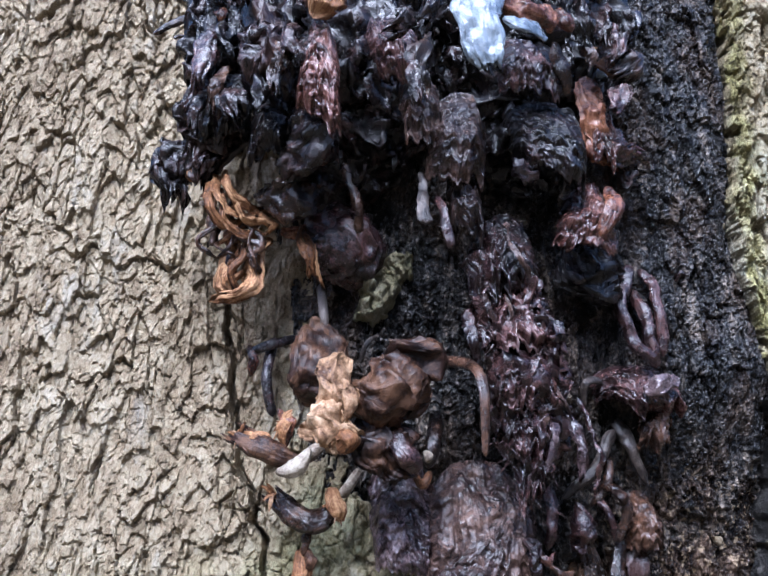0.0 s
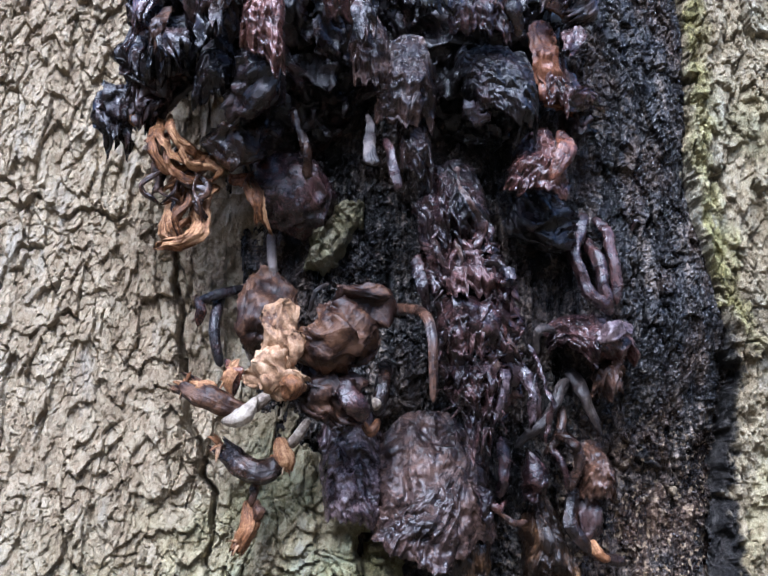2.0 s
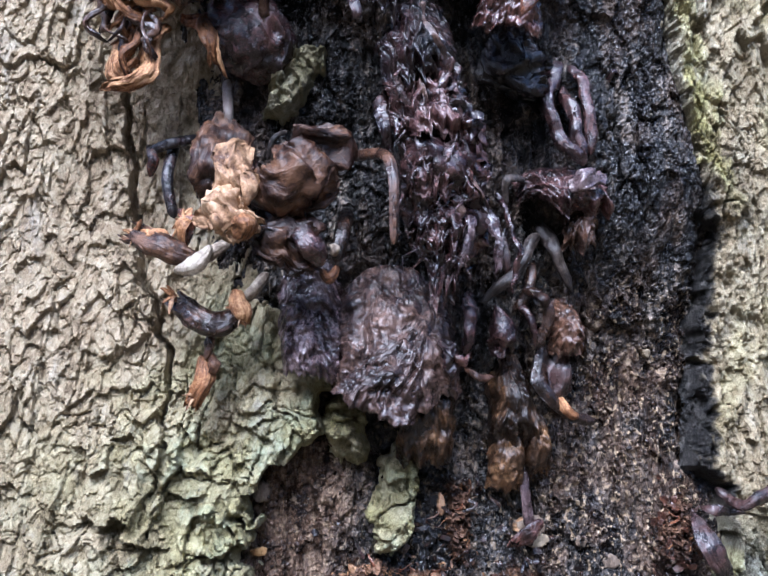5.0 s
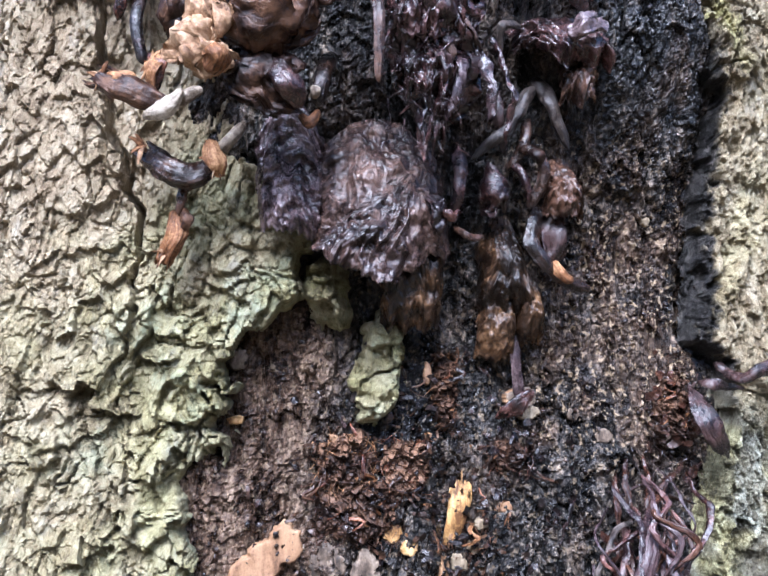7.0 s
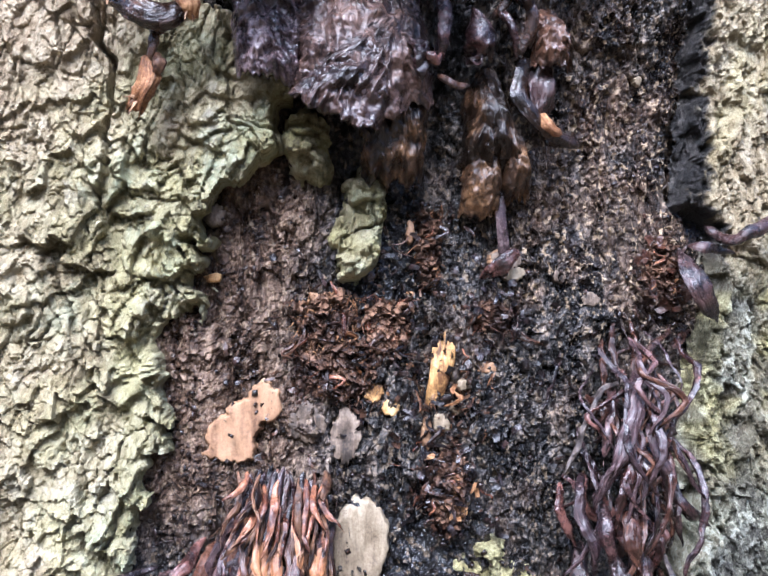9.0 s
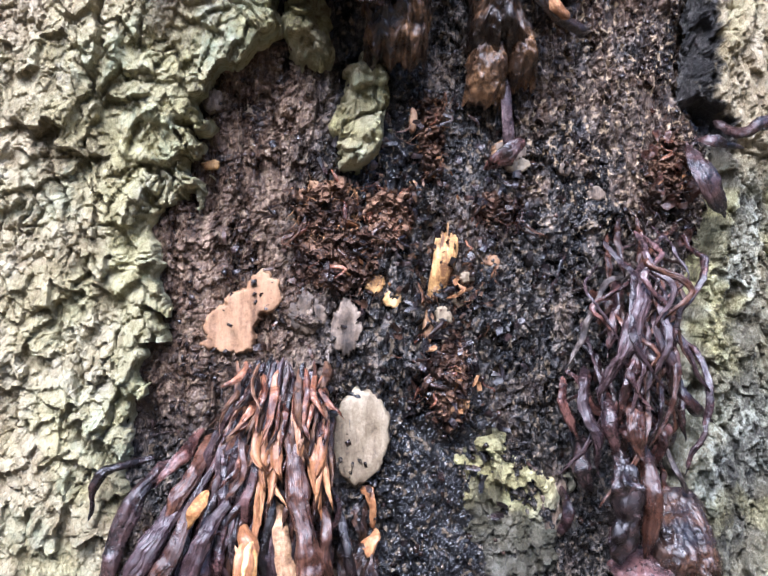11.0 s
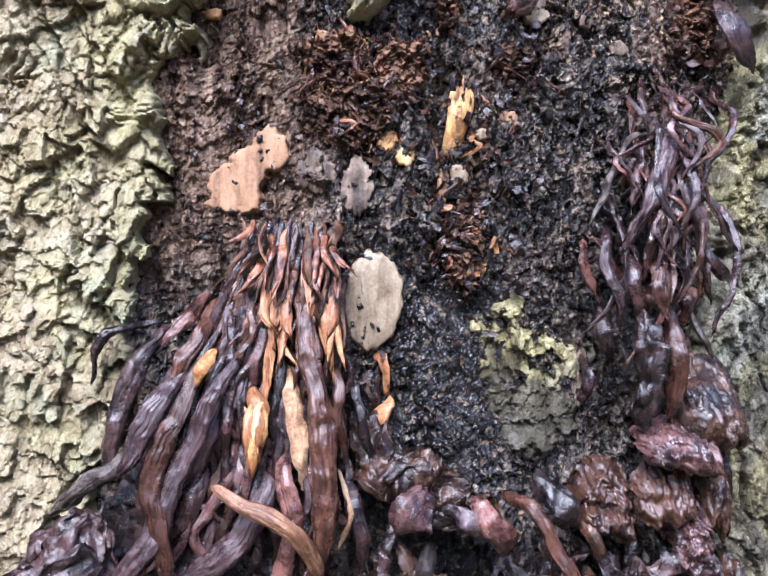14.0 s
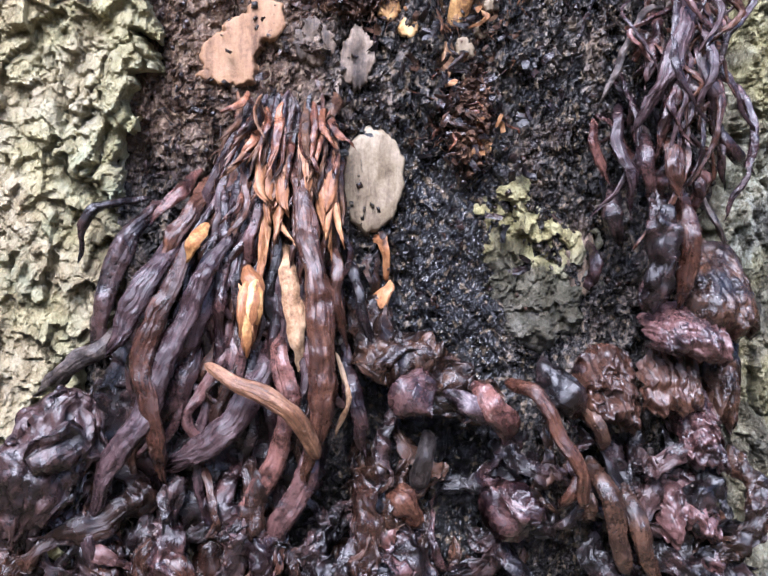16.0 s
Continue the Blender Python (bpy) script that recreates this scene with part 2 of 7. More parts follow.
def bark_material():
    m, n, l, b = nodes_of("fissured_bark")
    ob = n.new("ShaderNodeTexCoord").outputs["Object"]
    big = noise_of(n, l, ob, 16.0, (1, 1, 0.5), 5, 0.6)
    mid = noise_of(n, l, ob, 110.0, (1, 1, 0.5), 6, 0.68)
    fine = noise_of(n, l, ob, 620.0, (1, 1, 0.7), 5, 0.75)
    flake, dome = flaky(n, l, ob, 260.0, (1, 1, 0.55), 0.31)
    grain, _ = flaky(n, l, ob, 700.0, (1, 1, 0.6), 0.77)
    f = blend(n, l, 0.5, big, mid)
    f = blend(n, l, 0.35, f, fine)
    f = blend(n, l, 0.10, f, flake)
    dry = ramp(n, l, f, [(0.22, (0.100, 0.068, 0.038)), (0.40, (0.335, 0.253, 0.154)), (0.58, (0.500, 0.408, 0.270)), (0.84, (0.590, 0.515, 0.385))], 2.1)
    green = ramp(n, l, f, [(0.22, (0.080, 0.066, 0.028)), (0.40, (0.290, 0.256, 0.126)), (0.58, (0.455, 0.412, 0.236)), (0.84, (0.560, 0.525, 0.350))], 2.1)
    grey = ramp(n, l, f, [(0.28, (0.026, 0.024, 0.018)), (0.45, (0.115, 0.108, 0.080)), (0.58, (0.300, 0.300, 0.225)), (0.74, (0.56, 0.58, 0.48))], 2.2)
    yellow = ramp(n, l, f, [(0.28, (0.075, 0.062, 0.022)), (0.45, (0.290, 0.255, 0.090)), (0.68, (0.62, 0.57, 0.26))], 2.2)
    black = ramp(n, l, f, [(0.32, (0.006, 0.006, 0.006)), (0.52, (0.026, 0.023, 0.021)), (0.72, (0.12, 0.11, 0.098))], 2.2)
    lichen = noise_of(n, l, ob, 34.0, (1, 1, 0.8), 6, 0.7)
    col = blend(n, l, attr(n, "moss"), dry, green)
    col = blend(n, l, maths(n, l, "MULTIPLY", ramp(n, l, lichen, [(0.52, (0,)), (0.66, (0.65,))]), attr(n, "moss")), col, (0.46, 0.53, 0.37))
    col = blend(n, l, ramp(n, l, noise_of(n, l, ob, 46.0, (1, 1, 0.35), 6, 0.7), [(0.58, (0,)), (0.70, (0.45,))]), col, (0.49, 0.47, 0.41))
    col = blend(n, l, attr(n, "grey"), col, grey)
    col = blend(n, l, attr(n, "yellow"), col, yellow)
    # black for wet bark, and for shade painted along the far bark's inner edge
    col = blend(n, l, attr(n, "wet"), col, black)
    l.new(col, b.inputs["Base Color"])
    l.new(ramp(n, l, attr(n, "wet"), [(0.0, (0.85,)), (1.0, (0.38,))]), b.inputs["Roughness"])
    b.inputs["Specular IOR Level"].default_value = 0.35
    bumps(n, l, b, [(flake, 0.8, 0.0010), (mid, 0.9, 0.0040), (grain, 0.7, 0.0005), (fine, 1.0, 0.0034)])
    return m


BARK = bark_material()


def wood_material():
    m, n, l, b = nodes_of("wet_rotten_wood")
    ob = n.new("ShaderNodeTexCoord").outputs["Object"]
    grain = noise_of(n, l, ob, 160.0, (1, 1, 0.10), 6, 0.65)
    mid = noise_of(n, l, ob, 70.0, (1, 1, 0.55), 6, 0.7)
    fine = noise_of(n, l, ob, 480.0, (1, 1, 1), 5, 0.75)
    f = blend(n, l, 0.5, grain, mid)
    f = blend(n, l, 0.38, f, fine)
    black = ramp(n, l, f, [(0.28, (0.002, 0.002, 0.002)), (0.47, (0.0085, 0.0078, 0.0076)), (0.61, (0.042, 0.037, 0.033)), (0.82, (0.27, 0.22, 0.175))], 3.4)
    brown = ramp(n, l, f, [(0.28, (0.008, 0.0045, 0.003)), (0.46, (0.050, 0.029, 0.018)), (0.61, (0.118, 0.076, 0.050)), (0.82, (0.30, 0.215, 0.145))], 3.0)
    pits = noise_of(n, l, ob, 210.0, (1, 1, 0.5), 5, 0.6, "RIDGED_MULTIFRACTAL")
    speck = ramp(n, l, noise_of(n, l, ob, 330.0, (1, 1, 0.8), 2, 0.5), [(0.57, (0,)), (0.65, (1,))])
    # pale grey specks: sky glints on wet crumbs, put into the black wood's colour
    painted_glints = ramp(n, l, noise_of(n, l, ob, 430.0, (1, 1, 0.8), 3, 0.6), [(0.56, (0,)), (0.62, (1,))])
    black = blend(n, l, maths(n, l, "MULTIPLY", painted_glints, 0.4), black, (0.15, 0.14, 0.135))
    slick = ramp(n, l, f, [(0.35, (0.003, 0.003, 0.0035)), (0.60, (0.010, 0.0095, 0.010)), (0.75, (0.045, 0.042, 0.040))], 2.0)
    black = blend(n, l, attr(n, "tar"), black, slick)
    col = blend(n, l, attr(n, "brown"), black, brown)
    col = blend(n, l, maths(n, l, "MULTIPLY", speck, attr(n, "specks")), col, (0.34, 0.255, 0.165))
    l.new(col, b.inputs["Base Color"])
    l.new(ramp(n, l, mid, [(0.44, (0.16,)), (0.62, (0.5,))]), b.inputs["Roughness"])
    b.inputs["Specular IOR Level"].default_value = 0.2
    l.new(ramp(n, l, attr(n, "tar"), [(0.0, (0.15,)), (1.0, (0.6,))]), b.inputs["Coat Weight"])
    b.inputs["Coat Roughness"].default_value = 0.15
    crumbs, _ = flaky(n, l, ob, 520.0, (1, 1, 0.6), 0.53)
    bumps(n, l, b, [(pits, 0.7, 0.0022), (grain, 0.9, 0.0022), (mid, 0.9, 0.0030), (crumbs, 0.8, 0.0008), (fine, 0.9, 0.0013)])
    film(n, l, b, noise_of(n, l, ob, 170.0, (1, 1, 0.45), 4, 0.6), 0.0045)
    return m


WOOD = wood_material()


def plain_wood(name, stops, rough=0.6):
    m, n, l, b = nodes_of(name)
    ob = n.new("ShaderNodeTexCoord").outputs["Object"]
    grain = noise_of(n, l, ob, 220.0, (1, 1, 0.12), 6, 0.65)
    blot = noise_of(n, l, ob, 60.0, (1, 1, 0.8), 5, 0.65)
    fine = noise_of(n, l, ob, 800.0, (1, 1, 1), 3, 0.7)
    f = blend(n, l, 0.2, blend(n, l, 0.5, grain, blot), fine)
    col = ramp(n, l, f, stops, 1.9)
    pits = ramp(n, l, noise_of(n, l, ob, 420.0, (1, 1, 1), 4, 0.6), [(0.68, (0,)), (0.76, (0.35,))])
    l.new(blend(n, l, pits, col, (0.05, 0.03, 0.02)), b.inputs["Base Color"])
    b.inputs["Roughness"].default_value = rough
    bumps(n, l, b, [(grain, 0.5, 0.0015), (fine, 0.4, 0.0006)])
    return m


BARE_TAN = plain_wood("bare_orange_wood", [(0.30, (0.0935, 0.0442, 0.0187)), (0.48, (0.2465, 0.1343, 0.0663)), (0.68, (0.34, 0.2082, 0.1088))])
BARE_CREAM = plain_wood("bare_cream_wood", [(0.28, (0.063, 0.0414, 0.0234)), (0.46, (0.1845, 0.1395, 0.0846)), (0.68, (0.315, 0.2565, 0.171))])
BARE_DULL = plain_wood("dull_bare_wood", [(0.34, (0.026, 0.018, 0.012)), (0.50, (0.105, 0.074, 0.050)), (0.68, (0.25, 0.19, 0.135))])
GOLD_WOOD = plain_wood("splintered_gold_wood", [(0.34, (0.13, 0.055, 0.016)), (0.48, (0.42, 0.23, 0.075)), (0.66, (0.66, 0.44, 0.20))])

# ---- the tree: bark and bared wood, one relief for each ----
def field(x0, x1, z0, z1, pitch):
    return np.meshgrid(np.arange(x0, x1, pitch), np.arange(z0, z1, pitch))


def core(x, z):
    """Depth of the bared wood: the rounded trunk, swollen under the upper clump."""
    y = -0.016 + 0.85 * (x - 0.06) ** 2
    swell = step(1.10, 1.24, z) * step(-0.10, 0.02, x) * (0.026 + 0.012 * step(1.28, 1.40, z))
    return y - swell


def along(points, z):
    pts = sorted((p[2], p[0]) for p in points)
    return np.interp(z, [p[0] for p in pts], [p[1] for p in pts])


def chips(x, y, seed, lip=0.6, tilt=0.5):
    """Broken plates side by side, each flat, at its own height and thicker at its lower edge: height and distance to the joint."""
    x, y = np.asarray(x, np.float32), np.asarray(y, np.float32)
    fx, fy = np.floor(x), np.floor(y)
    ix, iy = fx.astype(np.int64), fy.astype(np.int64)
    f1, f2 = np.full(x.shape, 9.0, np.float32), np.full(x.shape, 9.0, np.float32)
    top = np.zeros(x.shape, np.float32)
    for a in (-1, 0, 1):
        for b in (-1, 0, 1):
            h = _hash(ix + a, iy + b, 0, seed)
            dx = x - (fx + a + (h & 255).astype(np.float32) / 255)
            dy = y - (fy + b + ((h >> 8) & 255).astype(np.float32) / 255)
            d = np.hypot(dx, dy)
            r = ((h >> 16) & 255).astype(np.float32) / 255
            k = ((h >> 24) & 255).astype(np.float32) / 127.5 - 1
            near = d < f1
            f2 = np.where(near, f1, np.minimum(f2, d))
            top = np.where(near, r + tilt * k * dx - lip * (0.3 + r) * dy, top)
            f1 = np.where(near, d, f1)
    return top, f2 - f1


def only(fn, x, z, where, seed):
    """The relief where it is needed, nothing elsewhere."""
    h = np.zeros(x.shape)
    h[where] = fn(x[where], z[where], seed)
    return h


def bark_relief(x, z, seed):
    """Long flaking ribs."""
    wx, wz = fbm(x * 20, z * 9, 0, seed, 3), fbm(x * 24, z * 14, 3, seed + 5, 3)
    ux, uz = fbm(x * 130, z * 70, 0, seed + 21, 3), fbm(x * 130, z * 70, 5, seed + 22, 3)
    fx, fz = fbm(x * 520, z * 380, 1, seed + 23, 2), fbm(x * 520, z * 380, 4, seed + 24, 2)
    big, joint = chips(x * 78 + 1.1 * wx + 0.10 * ux, z * 19 + 1.2 * wz + 0.12 * uz, seed + 1, 0.9, 0.7)
    mid, joint2 = chips(x * 150 + 1.2 * wz + 0.12 * ux, z * 55 + 1.0 * wx + 0.12 * uz, seed + 2, 1.1, 0.9)
    small, _ = chips(x * 330 + 0.25 * ux + 0.10 * fx, z * 150 + 0.25 * uz + 0.10 * fz, seed + 3, 1.1, 1.0)
    some = step(-0.1, 0.45, fbm(x * 34, z * 18, 4, seed + 14, 3))
    ribs = 1 - np.abs(pn(x * 36 + 0.9 * wx, z * 2.2 + wz, 1, seed + 8)) * 2
    return (0.0036 * big - 0.0055 * step(0.07, 0.01, joint) * (0.10 + 0.90 * some) + 0.0024 * mid - 0.0016 * step(0.07, 0.02, joint2) * some
            + 0.0009 * small + 0.0040 * ribs + 0.0006 * fx + 0.0010)


def chunk_relief(x, z, seed):
    """Crumbling lumps and curled flakes."""
    wx, wz = fbm(x * 30, z * 25, 0, seed, 3), fbm(x * 30, z * 25, 6, seed + 5, 3)
    ux, uz = fbm(x * 120, z * 100, 0, seed + 21, 3), fbm(x * 120, z * 100, 5, seed + 22, 3)
    fx, fz = fbm(x * 480, z * 400, 1, seed + 23, 2), fbm(x * 480, z * 400, 4, seed + 24, 2)
    big, joint = chips(x * 50 + 0.9 * wx + 0.12 * ux, z * 25 + 0.9 * wz + 0.12 * uz, seed + 1, 0.9, 0.8)
    mid, joint2 = chips(x * 105 + 1.0 * wz + 0.15 * ux, z * 66 + 1.0 * wx + 0.15 * uz, seed + 2, 1.2, 1.0)
    small, joint3 = chips(x * 250 + 0.25 * ux + 0.08 * fx, z * 170 + 0.25 * uz + 0.08 * fz, seed + 3, 1.2, 1.0)
    some = step(-0.15, 0.4, fbm(x * 30, z * 22, 4, seed + 14, 3))
    ribs = 1 - np.abs(pn(x * 30 + 0.9 * wx, z * 5 + wz, 1, seed + 8)) * 2
    return (0.0056 * big - 0.0050 * step(0.08, 0.01, joint) * (0.10 + 0.90 * some) + 0.0044 * mid - 0.0014 * step(0.07, 0.02, joint2) * some
            + 0.0014 * small + 0.0042 * ribs + 0.0007 * fx - 0.0035)


tree = thing("tree", (0.06, 0.5, 0.0), "broad trunk with pale fissured bark and dark bared rotten wood", "tree")

left_edge = [(-0.060, -0.020, 1.472), (-0.033, -0.020, 1.341), (-0.014, -0.020, 1.280), (-0.008, -0.030, 1.222), (0.003, -0.030, 1.169),
             (0.021, -0.030, 1.144), (0.026, -0.030, 1.124), (0.028, -0.030, 1.101), (0.010, -0.030, 1.090), (-0.015, -0.020, 1.069),
             (-0.019, -0.020, 1.037), (-0.015, -0.020, 1.034), (-0.026, -0.020, 1.012), (-0.031, -0.020, 0.976), (-0.028, -0.020, 0.956), (-0.030, -0.020, 0.950),
             (-0.034, -0.020, 0.925), (-0.035, -0.015, 0.911), (-0.047, -0.015, 0.879), (-0.060, -0.015, 0.838), (-0.065, -0.010, 0.764)]
crack_line = [(-0.085, -0.015, 1.304), (-0.079, -0.015, 1.252), (-0.074, -0.015, 1.218), (-0.070, -0.015, 1.182), (-0.061, -0.015, 1.153), (-0.059, -0.015, 1.158), (-0.055, -0.015, 1.138)]
right_edge = [(0.208, 0, 1.50), (0.209, 0, 1.40), (0.206, 0, 1.315), (0.222, 0, 1.250), (0.234, 0, 1.215), (0.243, 0, 1.208), (0.240, 0, 1.146), (0.237, 0, 1.10),
              (0.236, 0, 1.082), (0.252, 0, 1.070), (0.252, 0, 1.050), (0.238, 0, 1.00), (0.236, 0, 0.94), (0.226, 0, 0.90), (0.216, 0, 0.85), (0.216, 0, 0.75)]

# bark on the sound side
X, Z = field(-0.27, 0.09, 0.69, 1.50, 0.00085)
jag = 0.007 * fbm(X * 50, Z * 50, 1, 31, 4, 0.6) + 0.006 * fbm(X * 15, Z * 15, 1, 33, 2) + 0.012 * (chips(X * 75 + fbm(X * 60, Z * 60, 2, 35, 3), Z * 55, 34, 0.6, 0.6)[0] - 0.45)
dl = along(left_edge, Z) - X + jag
moss = step(-0.10, -0.01, X) * step(1.17, 1.10, Z) * 0.75 + 0.6 * step(1.16, 1.06, Z) * step(-0.24, -0.06, X) + 0.6 * step(-0.06, -0.03, X) * step(1.34, 1.15, Z)
moss = np.clip(moss * (0.75 + 0.9 * fbm(X * 20, Z * 20, 4, 40, 4)), 0, 1)
chunky = step(1.20, 1.08, Z) * step(-0.15, -0.06, X)
thick = 0.011 + 0.022 * step(-0.05, -0.20, X) + 0.012 * step(-0.06, 0.0, X) * step(1.2, 1.08, Z) * step(1.02, 1.06, Z)
relief = only(bark_relief, X, Z, (dl > -0.006) & (chunky < 1), 11) * (1 - chunky) + only(chunk_relief, X, Z, (dl > -0.006) & (chunky > 0), 21) * chunky
crack = np.abs(X - along(crack_line, Z) + 0.0040 * fbm(X * 0, Z * 60, 0, 12, 4)) + 0.0012 * fbm(X * 150, Z * 60, 0, 13, 3)
groove = 0.014 * step(0.0022, 0.0008, crack) * step(1.31, 1.27, Z) * step(1.08, 1.12, Z)
hh = thick + relief - groove
yb = -0.016 + 0.85 * (X - 0.06) ** 2 - hh * step(-0.001, 0.006, dl) + 0.020 * step(0.002, -0.004, dl)
P = np.stack([X, yb, Z], -1)
part("bark", sheet_mesh("bark", P, np.stack([X, Z], -1), dl > -0.004,
     {"moss": moss, "grey": 0 * X, "yellow": 0.35 * chunky * step(-0.1, 0.3, fbm(X * 30, Z * 30, 9, 44, 3)), "wet": 0 * X}, False), BARK, tree,
     "pale grey-brown fissured bark, greenish lower down")

# bark on the far side of the wound
X, Z = field(0.19, 0.36, 0.69, 1.50, 0.00085)
jag = 0.005 * fbm(X * 60, Z * 40, 1, 51, 4)
dr = X - along(right_edge, Z) + jag + 0.006 + 0.003 * step(1.23, 1.18, Z) + 0.005 * (chips(X * 60, Z * 45, 63, 0.6, 0.6)[0] - 0.45)
low = step(1.07, 1.03, Z + 0.014 * fbm(X * 40, Z * 40, 2, 53, 3))
rel = only(bark_relief, X, Z, (dr > -0.006), 61) * 1.25
thick = (0.006 + 0.019 * step(1.14, 1.24, Z) + 0.014 * step(1.26, 1.38, Z)) * (1 - low) + 0.005 * low
rough = 0.0060 * fbm(X * 110, Z * 60, 4, 66, 4, 0.65)
high = step(1.20, 1.25, Z)
edge = high * (0.30 * step(-0.001, 0.004, dr) + 0.30 * step(0.002, 0.009, dr + rough) + 0.40 * step(0.006, 0.016, dr + 1.4 * rough))
wall = edge + (1 - high) * (0.4 * step(-0.001, 0.002, dr) + 0.6 * step(0.001, 0.005, dr + rough))
yb = -0.016 + 0.55 * (X - 0.06) ** 2 - thick * wall - rel * np.clip(wall * 2.2, 0.45, 1) + (0.008 + 0.012 * high) * step(0.001, -0.003, dr) - 0.0060 * fbm(X * 95, Z * 60, 3, 49, 4, 0.6) * step(0.03, 0.015, dr) - 0.0022 * low * fbm(X * 190, Z * 120, 3, 50, 4, 0.7)
yel = np.clip(step(0.012, 0.016, dr + 0.4 * rough) * step(0.030, 0.020, dr + 0.5 * rough) * step(1.20, 1.235, Z) * (0.75 + fbm(X * 60, Z * 14, 1, 55, 3)) + (1 - low) * 0.30 * step(0.0, 0.4, fbm(X * 30, Z * 16, 2, 56, 3)), 0, 1)
P = np.stack([X, yb, Z], -1)
part("bark", sheet_mesh("bark", P, np.stack([X, Z], -1), dr > -0.004,
     {"moss": 0.25 + 0.4 * low, "grey": np.clip(low * (0.55 + 0.9 * fbm(X * 18, Z * 16, 3, 57, 4)) + 0.35 * step(0, 0.3, fbm(X * 15, Z * 12, 7, 58, 3)), 0, 1), "yellow": np.clip(yel * (1 - low * 0.5) + low * 0.6 * step(0.05, 0.3, fbm(X * 24, Z * 20, 6, 54, 4)), 0, 1),
      # inner edge: dark rough bark plus the gap's shade painted black; lower down, wet patches
      "wet": np.clip(step(0.007 + 0.006 * high, 0.003 + 0.002 * high, dr + rough) * (1 - low) + 0.5 * low * step(0.05, 0.25, fbm(X * 22, Z * 22, 2, 59, 3)), 0, 1)}, False), BARK, tree,
     "ridged bark with yellow-green algae along its edge")

# island of mossy bark left standing on the bared wood
X, Z = field(0.04, 0.24, 0.76, 1.0, 0.001)
pc = (0.135, -0.015, 0.884)
rr = np.hypot((X - pc[0]) / 0.030, (Z - pc[2]) / 0.040) + 0.45 * fbm(X * 38, Z * 38, 2, 71, 4)
di = 0.008 * (1 - rr)
yb = core(X, Z) - (0.006 + only(chunk_relief, X, Z, di > -0.004, 73) * 0.85) * step(-0.001, 0.003, di) + 0.02 * step(0.001, -0.002, di)
part("bark", sheet_mesh("bark", np.stack([X, yb, Z], -1), np.stack([X, Z], -1), di > -0.002,
     {"moss": 0 * X + 0.8, "grey": 0.5 * step(-0.05, 0.2, fbm(X * 40, Z * 30, 3, 74, 3)), "yellow": 0.6 * step(0.158, 0.138, X + 0.012 * fbm(X * 45, Z * 45, 3, 75, 3)) * step(0.862, 0.876, Z),
      "wet": np.clip(0.9 * step(0.886, 0.872, Z + 0.012 * fbm(X * 40, Z * 40, 5, 78, 3)) + 0.7 * step(0.1, 0.3, fbm(X * 28, Z * 28, 5, 76, 3)), 0, 0.85)}, False), BARK, tree, "mossy patch of wet bark")

# bared wood
X, Z = field(-0.09, 0.28, 0.69, 1.50, 0.0009)
dr = X - along(right_edge, Z)
keep = (X > along(left_edge, Z) - 0.03) & (X < along(right_edge, Z) + 0.03)
barky = step(0.13, 0.16, X) * step(1.17, 1.24, Z)
sink = 0.03 * step(0.002, 0.014, dr) + 0.010 * step(-0.022, -0.010, dr + 0.006 * fbm(X * 60, Z * 40, 1, 90, 3)) * step(1.055, 1.08, Z) * step(1.24, 1.20, Z)
wx = fbm(X * 20, Z * 8, 0, 81, 3)
grain = ridged(X * 85 + wx * 1.5, Z * 8, 1, 82, 4)
lump = fbm(X * 38, Z * 30, 2, 83, 5)
crumb = np.maximum(0, fbm(X * 240, Z * 190, 2, 84, 3, 0.6))
brown = np.clip(step(0.055, 0.015, X + 0.012 * fbm(X * 30, Z * 30, 1, 86, 3)) * step(0.90, 0.95, Z) * step(1.16, 1.08, Z)
                + 0.95 * step(0.12, 0.16, X) * step(1.18, 1.11, Z) * step(1.03, 1.08, Z) * (0.6 + fbm(X * 35, Z * 35, 1, 87, 3))
                + step(-0.05, 0.35, fbm(X * 32, Z * 20, 3, 85, 4)) * (0.35 + 0.4 * step(0.10, 0.15, X) * step(1.00, 1.04, Z) * step(1.2, 1.12, Z)), 0, 1)
shelf, srid = cells(X * 45 + wx * 2, Z * 22 + lump, 88)
tar = step(0.045, 0.062, X + 0.010 * lump) * step(0.135, 0.115, X + 0.010 * lump) * step(0.955, 0.935, Z + 0.015 * lump)
tar = np.clip(np.maximum(tar, step(0.04, 0.052, X + 0.010 * lump) * step(0.098, 0.082, X + 0.010 * lump) * step(1.12, 1.09, Z) * step(1.005, 1.03, Z + 0.012 * lump)), 0, 1)
smear = fbm(X * 160 + Z * 120, Z * 45 - X * 30, 2, 94, 4, 0.6)
brown = brown * (1 - tar)
tar = np.maximum(tar, 0.3 * barky)
tar_wood = tar * (1 - barky)
hw = 0.0026 * tar_wood * smear + (1 - 0.6 * tar) * 0.0034 * grain + 0.0040 * lump + 0.0075 * crumb * step(-0.2, 0.3, fbm(X * 25, Z * 25, 4, 89, 3)) * (1 - 0.7 * brown) + 0.0035 * srid * step(0, 0.2, shelf)
rot, _ = chips(X * 150 + 4 * wx + 1.6 * lump, Z * 80 + 2.5 * lump, 95, 0.8, 0.9)
bit, _ = chips(X * 330 + 6 * lump + 3 * wx, Z * 230 + 5 * wx - 2 * lump, 96, 0.9, 1.0)
